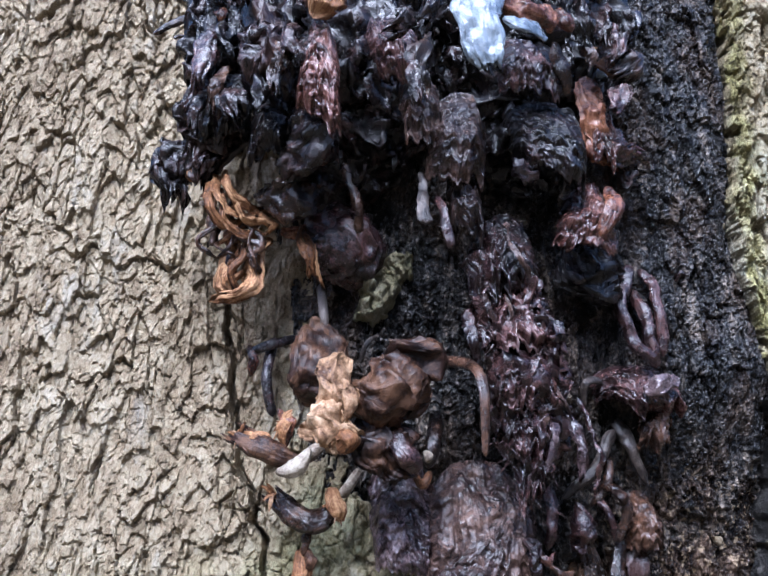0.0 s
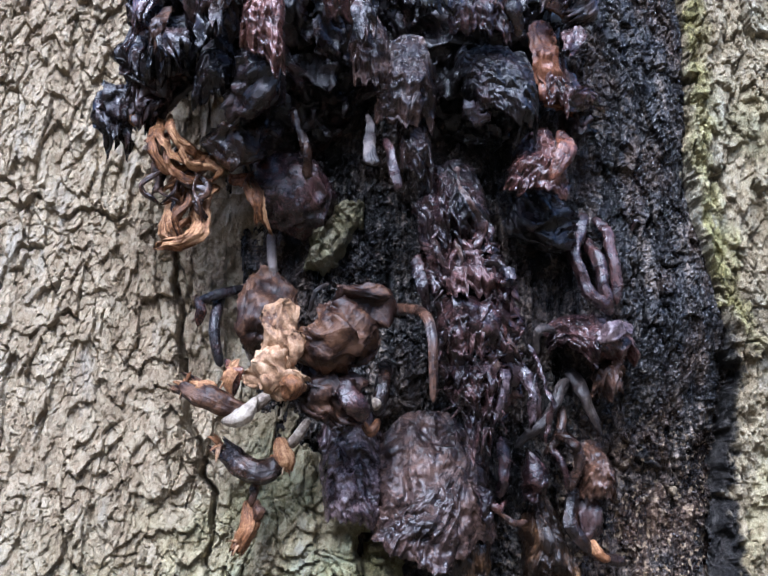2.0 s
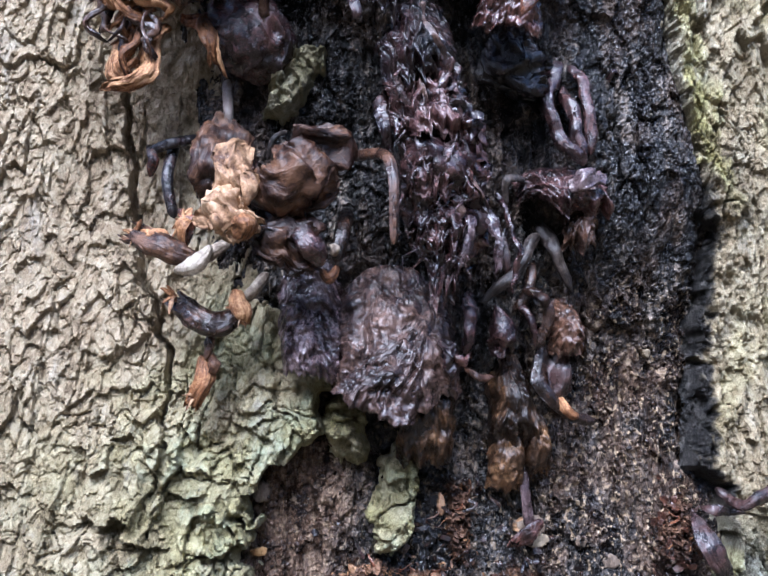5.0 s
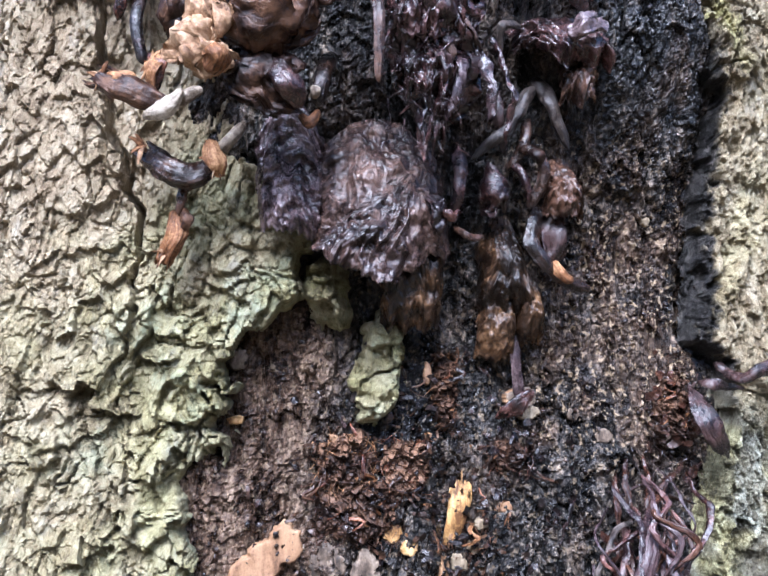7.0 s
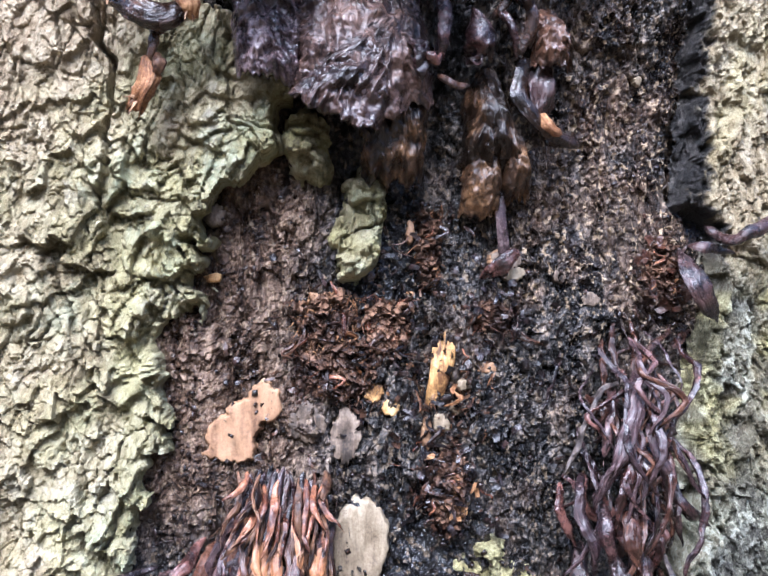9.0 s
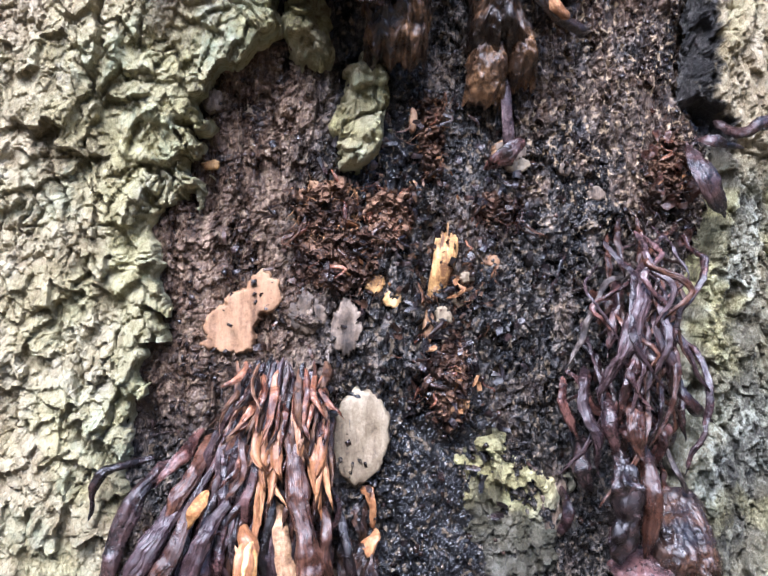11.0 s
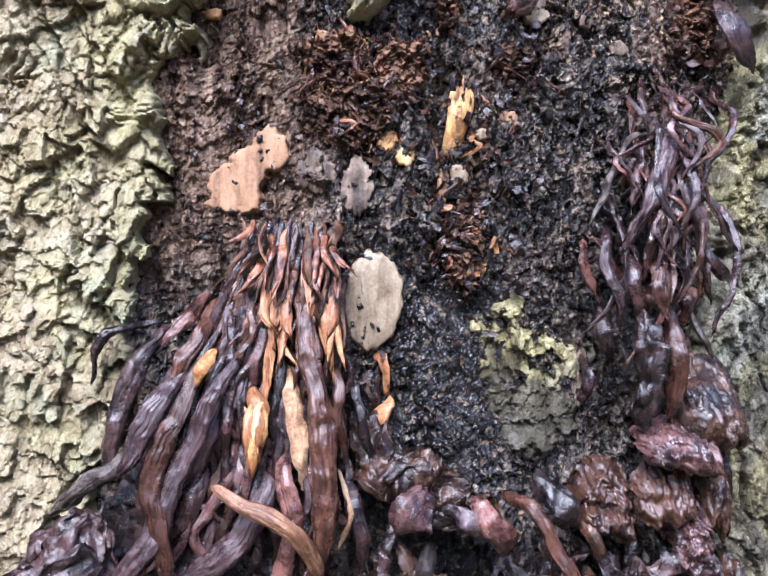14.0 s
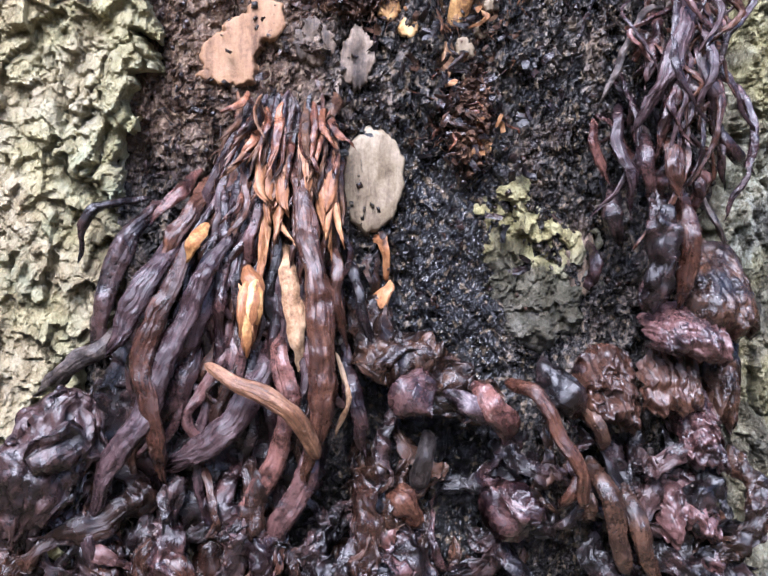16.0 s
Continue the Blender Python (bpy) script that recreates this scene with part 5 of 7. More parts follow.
for a, b, c, d in (
    ((0.050, -0.082, 1.306), (0.068, -0.082, 1.304), (0.056, -0.092, 1.262), (0.076, -0.090, 1.262)),
    ((0.058, -0.082, 1.276), (0.082, -0.080, 1.274), (0.062, -0.094, 1.236), (0.090, -0.090, 1.232)),
    ((0.062, -0.082, 1.248), (0.092, -0.078, 1.250), (0.062, -0.092, 1.208), (0.092, -0.086, 1.206)),
    ((0.064, -0.078, 1.220), (0.094, -0.074, 1.218), (0.066, -0.084, 1.182), (0.088, -0.080, 1.176)),
    ((0.070, -0.074, 1.196), (0.088, -0.072, 1.194), (0.072, -0.078, 1.164), (0.084, -0.074, 1.160)),
):
    D(column, PURPLE_FLESH, a, b, c, d, pleats=6, amp=0.0030, bulge=0.008, rag=0.010, crumple=0.0035)
for k in range(30):
    t = rng.random()
    top, bot = Vector((0.056, -0.092, 1.299)), Vector((0.078, -0.072, 1.192))
    c = top.lerp(bot, t) + Vector((rng.gauss(0.004, 0.006 + 0.008 * t), -0.005 - 0.006 * rng.random(), 0.006))
    L = rng.uniform(0.02, 0.05)
    r0 = rng.uniform(0.0012, 0.0030)
    S(column, rng.choice((PURPLE_FLESH, PURPLE_FLESH, FAN_FLESH, FAN_FLESH, PINK_FLESH, GREY_PURPLE)), [r0 * 0.6, r0, r0 * 0.7], c + Vector((0, 0.008, 0)), c + Vector((rng.gauss(0.002, 0.003), 0, -L / 2)), c + Vector((rng.gauss(0.005, 0.005), 0.003, -L)),
      name="shred", flat=0.5, folds=3, amp=0.3, crumple=0.004, rag=0.006)
S(column, PURPLE_FLESH, [0.0024, 0.0034, 0.0019], (0.090, -0.075, 1.257), (0.096, -0.080, 1.246), (0.101, -0.078, 1.236), name="shred", flat=0.5, crumple=0.004)

# ---- fan cap below ----
fan = thing("mushroom", (0.059, -0.030, 1.166), "large limp purple-brown cap creased like a fan", "mushroom")
D(fan, FAN_FLESH, (0.028, -0.040, 1.184), (0.086, -0.040, 1.184), (0.027, -0.052, 1.122), (0.092, -0.048, 1.118), sag=0.012, pleats=7, amp=0.0028, bulge=0.016, rag=0.006, curl=0.1, thick=0.003, crumple=0.0022, seed=611)
D(fan, FAN_FLESH, (0.056, -0.058, 1.152), (0.082, -0.056, 1.156), (0.026, -0.056, 1.119), (0.066, -0.060, 1.103), sag=0.004, pleats=7, amp=0.0030, bulge=0.010, rag=0.004, curl=-0.2, thick=0.0025, seed=614, label="glossy creased rim curling outward")
D(fan, TORN_FLESH, (0.058, -0.050, 1.140), (0.091, -0.046, 1.142), (0.060, -0.036, 1.084), (0.088, -0.034, 1.084), pleats=6, amp=0.0035, bulge=0.010, rag=0.006, curl=0.3, thick=0.003, seed=612, label="brown translucent torn rim")
D(fan, GREY_PURPLE, (-0.002, -0.036, 1.190), (0.034, -0.042, 1.190), (0.004, -0.050, 1.128), (0.034, -0.052, 1.124), pleats=3, amp=0.0034, bulge=0.011, rag=0.004, thick=0.003, crumple=0.003, seed=613, label="dull grey-purple cap flap")
S(fan, PURPLE_FLESH, [0.0043, 0.0055, 0.0038], (0.081, -0.060, 1.146), (0.084, -0.066, 1.133), (0.084, -0.064, 1.121), name="shred", flat=0.5, folds=3, amp=0.3, crumple=0.006)
S(fan, PINK_FLESH, [0.0013, 0.0030, 0.0011], (0.082, -0.062, 1.140), (0.087, -0.068, 1.133), (0.096, -0.060, 1.136), name="shred", flat=0.5, crumple=0.003)
S(fan, BROWN_FLESH, [0.0013, 0.0018, 0.0013], (0.092, -0.050, 1.131), (0.098, -0.055, 1.127), (0.107, -0.050, 1.127), name="shred", crumple=0.002)

# ---- hanging dark cap with its stub ----
hang = thing("mushroom", (0.126, -0.020, 1.113), "dark brown wet cap hanging limp from a thin stem", "mushroom")
D(hang, TORN_FLESH, (0.109, -0.034, 1.140), (0.126, -0.034, 1.142), (0.107, -0.030, 1.094), (0.138, -0.028, 1.090), pleats=7, amp=0.0030, bulge=0.014, rag=0.004, curl=0.3, thick=0.003, seed=621)
D(hang, TORN_FLESH, (0.109, -0.034, 1.104), (0.127, -0.036, 1.104), (0.107, -0.022, 1.071), (0.126, -0.022, 1.071), pleats=4, amp=0.0020, bulge=0.008, rag=0.004, curl=0.3, thick=0.002, seed=622, label="thin orange-brown torn cap skin")
D(hang, TORN_FLESH, (0.124, -0.036, 1.110), (0.140, -0.034, 1.108), (0.126, -0.022, 1.078), (0.141, -0.022, 1.079), pleats=4, amp=0.0024, bulge=0.010, rag=0.005, curl=0.3, thick=0.002, seed=623)
S(hang, GREY_PURPLE, [0.0023, 0.0025, 0.0030], (0.125, -0.026, 1.086), (0.127, -0.026, 1.066), (0.129, -0.022, 1.052), label="pale stem stub")
S(hang, PINK_FLESH, [0.0024, 0.0056, 0.0028], (0.134, -0.022, 1.055), (0.126, -0.026, 1.048), (0.118, -0.020, 1.041), name="shred", flat=0.4, crumple=0.004)

# ---- tangle of stems and small caps on the far side ----
tangle = thing("mushroom_clump", (0.149, -0.020, 1.211), "tangle of thin dark stems and small rotted caps", "mushrooms", "rotted mushroom clumps")
for pts, r0, m in (
    (((0.146, -0.050, 1.291), (0.136, -0.060, 1.267), (0.141, -0.064, 1.245), (0.154, -0.062, 1.233)), 0.0034, PURPLE_FLESH),
    (((0.151, -0.050, 1.290), (0.156, -0.060, 1.273), (0.158, -0.060, 1.238)), 0.0030, PURPLE_FLESH),
    (((0.146, -0.050, 1.278), (0.149, -0.062, 1.256), (0.152, -0.064, 1.232)), 0.0032, PURPLE_FLESH),
    (((0.173, -0.040, 1.281), (0.177, -0.045, 1.289), (0.185, -0.040, 1.286)), 0.0013, PURPLE_FLESH),
    (((0.124, -0.060, 1.225), (0.113, -0.065, 1.222), (0.113, -0.060, 1.211)), 0.0018, GREY_STEM),
    (((0.135, -0.040, 1.208), (0.141, -0.048, 1.189), (0.150, -0.045, 1.169)), 0.0027, GREY_STEM),
    (((0.133, -0.045, 1.200), (0.119, -0.052, 1.181), (0.101, -0.050, 1.163)), 0.0026, GREY_STEM),
    (((0.117, -0.040, 1.205), (0.115, -0.045, 1.189), (0.118, -0.040, 1.166)), 0.0021, BLACK_FLESH),
    (((0.131, -0.040, 1.187), (0.126, -0.045, 1.171), (0.118, -0.042, 1.159)), 0.0024, BROWN_FLESH),
    (((0.125, -0.045, 1.171), (0.132, -0.052, 1.166), (0.135, -0.052, 1.156), (0.130, -0.048, 1.141)), 0.0026, BROWN_FLESH),
    (((0.122, -0.040, 1.166), (0.127, -0.046, 1.157), (0.129, -0.044, 1.141)), 0.0020, PURPLE_FLESH),
    (((0.114, -0.040, 1.163), (0.118, -0.046, 1.152), (0.119, -0.044, 1.138)), 0.0018, BROWN_FLESH),
    (((0.136, -0.035, 1.145), (0.132, -0.042, 1.125), (0.142, -0.042, 1.112), (0.163, -0.030, 1.105)), 0.0034, BROWN_FLESH),
    (((0.141, -0.040, 1.116), (0.144, -0.046, 1.110), (0.151, -0.042, 1.107)), 0.0020, ORANGE_DRY),
    (((0.095, -0.045, 1.170), (0.095, -0.052, 1.152), (0.093, -0.050, 1.139)), 0.0031, PURPLE_FLESH),
):
    S(tangle, m, [r0, r0 * 1.1, r0, r0 * 0.8], *pts, crumple=0.002, amp=0.22)
S(tangle, DULL_BROWN, [0.0020, 0.0028, 0.0020], (0.128, -0.052, 1.168), (0.132, -0.057, 1.164), (0.133, -0.054, 1.160), crumple=0.001)
D(tangle, PURPLE_FLESH, (0.118, -0.046, 1.234), (0.168, -0.042, 1.238), (0.121, -0.058, 1.212), (0.170, -0.056, 1.206), pleats=7, amp=0.003, bulge=0.012, rag=0.008, crumple=0.003)
S(tangle, GREY_PURPLE, [0.0025, 0.0060, 0.0035], (0.142, -0.068, 1.218), (0.149, -0.074, 1.218), (0.165, -0.066, 1.227), name="cap", twist=0.12, flat=0.4, folds=3, crumple=0.004, label="glossy grey-lilac wet cap rim")
D(tangle, BROWN_FLESH, (0.146, -0.046, 1.224), (0.166, -0.044, 1.224), (0.143, -0.054, 1.190), (0.161, -0.052, 1.192), pleats=5, amp=0.003, bulge=0.010, rag=0.006, crumple=0.003)
D(tangle, BROWN_FLESH, (0.139, -0.034, 1.170), (0.155, -0.032, 1.168), (0.137, -0.044, 1.138), (0.158, -0.040, 1.138), pleats=5, amp=0.003, bulge=0.012, rag=0.005, crumple=0.003)
S(tangle, BLACK_FLESH, [0.0045, 0.0076, 0.0054], (0.144, -0.035, 1.140), (0.141, -0.042, 1.129), (0.139, -0.036, 1.121), name="cap", twist=0.12, flat=0.5, folds=3, crumple=0.007)
S(tangle, PURPLE_FLESH, [0.0044, 0.0066, 0.0044], (0.107, -0.046, 1.159), (0.110, -0.050, 1.146), (0.107, -0.046, 1.138), name="cap", twist=0.12, flat=0.5, folds=3, crumple=0.008)

# ---- bundle of stems on the far side, lower ----
bundle = thing("stem_bundle", (0.196, -0.005, 0.953), "bundle of wet purple-brown mushroom stems hanging down the trunk", "mushrooms", "stem bundles")
for pts, px, m in (
    (((0.189, -0.020, 0.997), (0.169, -0.034, 0.986), (0.162, -0.038, 0.971), (0.154, -0.036, 0.953)), 10, GREY_STEM),
    (((0.195, -0.020, 1.002), (0.185, -0.040, 0.986), (0.178, -0.048, 0.966), (0.164, -0.046, 0.941)), 25, PLUM_STEM),
    (((0.194, -0.025, 0.982), (0.183, -0.045, 0.962), (0.175, -0.050, 0.943), (0.175, -0.045, 0.928)), 17, PINK_FLESH),
    (((0.195, -0.030, 0.982), (0.193, -0.044, 0.966), (0.199, -0.042, 0.949), (0.203, -0.038, 0.941)), 16, PLUM_STEM),
    (((0.200, -0.030, 0.980), (0.201, -0.038, 0.969), (0.201, -0.036, 0.958)), 13, RED_STEM),
    (((0.181, -0.020, 0.993), (0.176, -0.035, 0.975), (0.172, -0.038, 0.960)), 17, PURPLE_FLESH),
    (((0.221, -0.005, 1.021), (0.201, -0.020, 1.009), (0.191, -0.030, 0.993), (0.185, -0.035, 0.975)), 10, DARK_STEM),
    (((0.188, -0.005, 1.025), (0.183, -0.020, 1.009), (0.183, -0.025, 0.993)), 9, DARK_STEM),
    (((0.197, -0.005, 1.022), (0.193, -0.020, 1.007), (0.190, -0.030, 0.988)), 8, RED_STEM),
    (((0.182, -0.005, 1.017), (0.179, -0.018, 1.002), (0.178, -0.025, 0.988)), 10, RED_STEM),
    (((0.207, -0.010, 1.008), (0.202, -0.025, 0.993), (0.198, -0.030, 0.975)), 10, DARK_STEM),
    (((0.164, -0.030, 0.953), (0.158, -0.040, 0.941), (0.163, -0.044, 0.922), (0.167, -0.042, 0.905)), 18, PLUM_STEM),
    (((0.172, -0.030, 0.945), (0.169, -0.045, 0.928), (0.174, -0.042, 0.911)), 22, PURPLE_FLESH),
    (((0.213, -0.020, 0.946), (0.210, -0.030, 0.931), (0.212, -0.028, 0.919)), 11, BLACK_FLESH),
    (((0.205, -0.020, 0.915), (0.205, -0.034, 0.903), (0.214, -0.030, 0.891)), 12, GREY_STEM),
    (((0.155, -0.020, 0.946), (0.153, -0.032, 0.934), (0.159, -0.030, 0.921)), 16, PINK_FLESH),
    (((0.207, -0.020, 0.944), (0.213, -0.030, 0.936), (0.228, -0.020, 0.924)), 20, PURPLE_FLESH),
    (((0.188, -0.030, 0.945), (0.179, -0.048, 0.931), (0.182, -0.050, 0.914)), 24, RED_STEM),
    (((0.189, -0.035, 0.919), (0.188, -0.050, 0.900), (0.187, -0.050, 0.883), (0.187, -0.045, 0.867)), 24, RED_STEM),
    (((0.165, -0.020, 0.917), (0.160, -0.035, 0.906), (0.166, -0.030, 0.892)), 22, BLACK_FLESH),
):
    r0 = px * 0.00017
    S(bundle, m, [r0 * 0.45, r0 * 0.85, r0 * 1.0, r0 * 0.85, r0 * 0.35], *pts, folds=2.6, amp=0.24, crumple=0.0024, flat=0.7, rag=0.006)
S(bundle, BLACK_FLESH, [0.0040, 0.0054, 0.0056, 0.0040], (0.177, -0.040, 0.917), (0.176, -0.050, 0.902), (0.175, -0.050, 0.881), (0.176, -0.045, 0.863), folds=2.5, amp=0.3, crumple=0.005, label="blackened crusty stem")
S(bundle, BLACK_FLESH, [0.0006, 0.0011, 0.0012, 0.0007], (0.174, 0.000, 1.021), (0.158, -0.012, 1.000), (0.151, -0.014, 0.984), (0.147, -0.010, 0.966), name="thread", crumple=0.001)
S(bundle, BLACK_FLESH, [0.0005, 0.0009, 0.0006], (0.174, 0.000, 1.009), (0.180, -0.014, 1.004), (0.195, -0.010, 1.010), name="thread", crumple=0.001)
flakes(bundle, RED_STEM, (0.215, -0.004, 1.042), (0.008, 0.014), 60, 0.008, seed=3)
flakes(bundle, RED_STEM, (0.219, -0.004, 1.046), (0.006, 0.012), 18, 0.006, seed=5)
fibres(bundle, DARK_STEM, (0.191, -0.004, 1.015), (0.014, 0.012), 60, 0.014, 0.0006, name="fibre_tuft", seed=4)
for k in range(26):
    x0, z0 = 0.185 + rng.gauss(0, 0.018), 0.935 + rng.gauss(0, 0.03)
    L, r0 = rng.uniform(0.012, 0.03), rng.uniform(0.0012, 0.0034)
    S(bundle, rng.choice((PURPLE_FLESH, RED_STEM, BLACK_FLESH, PINK_FLESH)), [r0 * 0.6, r0, r0 * 0.6], (x0, -0.012, z0), (x0 + rng.gauss(0, 0.005), -0.026, z0 - L / 2), (x0 + rng.gauss(0, 0.008), -0.022, z0 - L), name="scrap", crumple=0.003, amp=0.25, flat=0.6)

for k in range(34):
    a = Vector((0.191, -0.020, 1.011)) + Vector((rng.gauss(0, 0.010), rng.uniform(-0.006, 0.006), rng.uniform(-0.05, 0.008)))
    L, r0 = rng.uniform(0.03, 0.07), rng.uniform(0.0007, 0.0019)
    S(bundle, rng.choice((PLUM_STEM, PINK_FLESH, RED_STEM, RED_STEM, DARK_STEM, PURPLE_FLESH)), [r0 * 0.5, r0, r0 * 0.9, r0 * 0.4], a, a + Vector((rng.gauss(0, 0.005), -0.018, -L * 0.3)), a + Vector((rng.gauss(-0.002, 0.007), -0.026, -L * 0.65)), a + Vector((rng.gauss(-0.003, 0.009), -0.024, -L)), flat=0.6, folds=2.5, amp=0.3, crumple=0.002, rag=0.006)

# ---- dark curled leaf and twig by the far bark ----
leaf = thing("dead_leaf", (0.229, -0.010, 1.046), "dark wet curled dead leaf stuck to the trunk", "leaf")
S(leaf, BLACK_FLESH, [0.0015, 0.006, 0.0065, 0.002], (0.221, -0.008, 1.059), (0.222, -0.022, 1.045), (0.227, -0.024, 1.036), (0.239, -0.016, 1.021), name="blade", flat=0.25, folds=2, amp=0.1, crumple=0.002)
S(leaf, BLACK_FLESH, [0.001, 0.003, 0.001], (0.224, -0.010, 1.061), (0.232, -0.016, 1.059), (0.250, -0.010, 1.056), name="blade", flat=0.3, crumple=0.002)
twig = thing("twig", (0.239, 0.000, 1.070), "dark bent twig leaning against the bark", "twig")
S(twig, BLACK_FLESH, [0.0018, 0.003, 0.0032, 0.003], (0.234, -0.008, 1.070), (0.241, -0.022, 1.062), (0.248, -0.028, 1.064), (0.270, -0.020, 1.075), name="stick", crumple=0.002)

# ---- bared patches, chips and splinters on the wood ----
def patch(name, at, rx, rz, mat, label, seed, category="wood", **kw):
    t = thing(name, at, label, category)
    plate("piece", at, rx, rz, mat, t, seed, **kw)

bare = thing("wood_patch", (0.004, -0.012, 0.972), "smooth orange-tan patch of bared wood with a torn outline", "wood")
bx, bz = field(-0.020, 0.034, 0.945, 1.005, 0.0006)
bd = np.maximum(1 - np.hypot((bx - 0.0013) / 0.0118, (bz - 0.9672) / 0.0115), np.maximum(1 - np.hypot((bx - 0.0165) / 0.0080, (bz - 0.9836) / 0.0090), 1 - np.hypot((bx - 0.0080) / 0.0090, (bz - 0.9775) / 0.0085)))
bd = bd + 0.28 * fbm(bx * 110, bz * 110, 1, 205, 4, 0.6)
part("piece", sheet_mesh("piece", np.stack([bx, core(bx, bz) - 0.0070 + 0.0010 * fbm(bx * 60, bz * 40, 1, 206, 3) + 0.004 * step(0.06, -0.05, bd), bz], -1), np.stack([bx, bz], -1), bd > -0.03), BARE_TAN, bare)
patch("wood_patch", (0.061, -0.016, 0.919), 0.0137, 0.0227, BARE_CREAM, "cream oval patch of bared wood beside the stems", 202, jag=0.18)
patch("wood_patch", (0.036, -0.013, 0.976), 0.0086, 0.0112, BARE_DULL, "dull grey-brown patch of bared wood", 203, jag=0.35, lift=0.0014)
patch("wood_patch", (0.054, -0.013, 0.969), 0.0078, 0.0140, BARE_DULL, "dull grey-brown patch of bared wood", 209, jag=0.35, lift=0.0014)
patch("wood_patch", (0.131, -0.012, 1.052), 0.0084, 0.0061, BARE_DULL, "small brown patch of bared wood", 205)
patch("wood_patch", (0.155, -0.018, 0.883), 0.0077, 0.0150, BARE_DULL, "grey-tan patch of bared wood under moss", 206)
patch("wood_chip", (0.067, -0.015, 0.989), 0.0047, 0.0051, GOLD_WOOD, "small golden wood chip", 211)
patch("wood_chip", (0.075, -0.015, 0.982), 0.0042, 0.0047, GOLD_WOOD, "small golden wood chip", 212)
patch("wood_chip", (-0.008, -0.014, 1.042), 0.0042, 0.0023, GOLD_WOOD, "small golden wood chip", 213)
patch("wood_chip", (0.099, -0.014, 0.974), 0.0042, 0.0051, BARE_CREAM, "small cream wood chip", 214)
patch("wood_chip", (0.070, -0.014, 1.026), 0.0033, 0.0047, BARE_TAN, "small tan wood chip", 215)
patch("wood_chip", (0.107, -0.018, 0.934), 0.0047, 0.0043, GOLD_WOOD, "torn orange wood chip", 218, jag=0.38)
patch("wood_chip", (-0.007, -0.016, 1.071), 0.0056, 0.0056, BARE_DULL, "grey scrap of wood by the bark", 219)
patch("wood_chip", (0.092, -0.014, 0.969), 0.0026, 0.0075, BARE_TAN, "narrow tan strip of bared wood", 221)
patch("wood_chip", (0.106, -0.014, 0.982), 0.0028, 0.0042, BARE_CREAM, "small cream wood chip", 222)
patch("wood_chip", (0.110, -0.014, 0.992), 0.0037, 0.0028, BARE_CREAM, "small cream wood chip", 223)
patch("wood_chip", (0.121, -0.014, 1.000), 0.0051, 0.0028, BARE_TAN, "small tan wood chip", 224)
patch("wood_chip", (0.084, -0.014, 1.064), 0.0021, 0.0056, BARE_TAN, "narrow tan strip of bared wood", 225)
patch("wood_chip", (0.076, -0.015, 1.022), 0.0056, 0.0033, GOLD_WOOD, "torn golden wood chip", 226)
patch("wood_chip", (0.135, -0.014, 1.045), 0.0061, 0.0042, BARE_CREAM, "pale pinkish wood chip", 227)
patch("wood_chip", (0.039, -0.014, 1.033), 0.0023, 0.0028, BARE_TAN, "small tan wood chip", 228)
patch("wood_chip", (0.100, -0.014, 0.964), 0.0021, 0.0033, BARE_CREAM, "small cream wood chip", 229)
patch("wood_chip", (0.200, -0.004, 1.142), 0.0021, 0.0026, BARE_CREAM, "pale speck of dried mould on the wood", 230)
patch("wood_chip", (0.129, -0.010, 1.052), 0.0066, 0.0044, BARE_TAN, "torn tan scrap of wood", 231)
patch("wood_chip", (0.158, -0.008, 1.044), 0.0040, 0.0031, BARE_DULL, "dull brown scrap of wood", 232)
patch("wood_chip", (0.175, -0.006, 1.033), 0.0049, 0.0040, BARE_DULL, "dull brown scrap of wood", 233)
splinter = thing("wood_splinter", (0.100, -0.010, 1.002), "upright golden splinter of wood in the black rot", "wood")
part("piece", lobe_mesh("piece", [(0.102, -0.012, 1.018), (0.100, -0.020, 1.005), (0.097, -0.020, 0.991), (0.093, -0.012, 0.972)], [0.0042, 0.0056, 0.0046, 0.0023], flat=0.35, folds=2, amp=0.12, seed=31, blunt=1.0), GOLD_WOOD, splinter)

for k in range(8):
    a, b = Vector((0.100, -0.018, 1.018)), Vector((0.095, -0.018, 0.979))
    q0, q1 = a.lerp(b, rng.uniform(0, 0.35)), a.lerp(b, rng.uniform(0.6, 1.05))
    o = Vector((rng.gauss(0, 0.0018), -0.0016 - 0.001 * rng.random(), 0))
    part("splinter_strand", lobe_mesh("splinter_strand", [q0 + o, q0.lerp(q1, 0.5) + o + Vector((rng.gauss(0, 0.0008), -0.001, 0)), q1 + o], [0.0004, 0.0016, 0.0005], flat=0.4, amp=0.2, seed=300 + k), GOLD_WOOD if k % 3 else BARE_TAN, splinter)
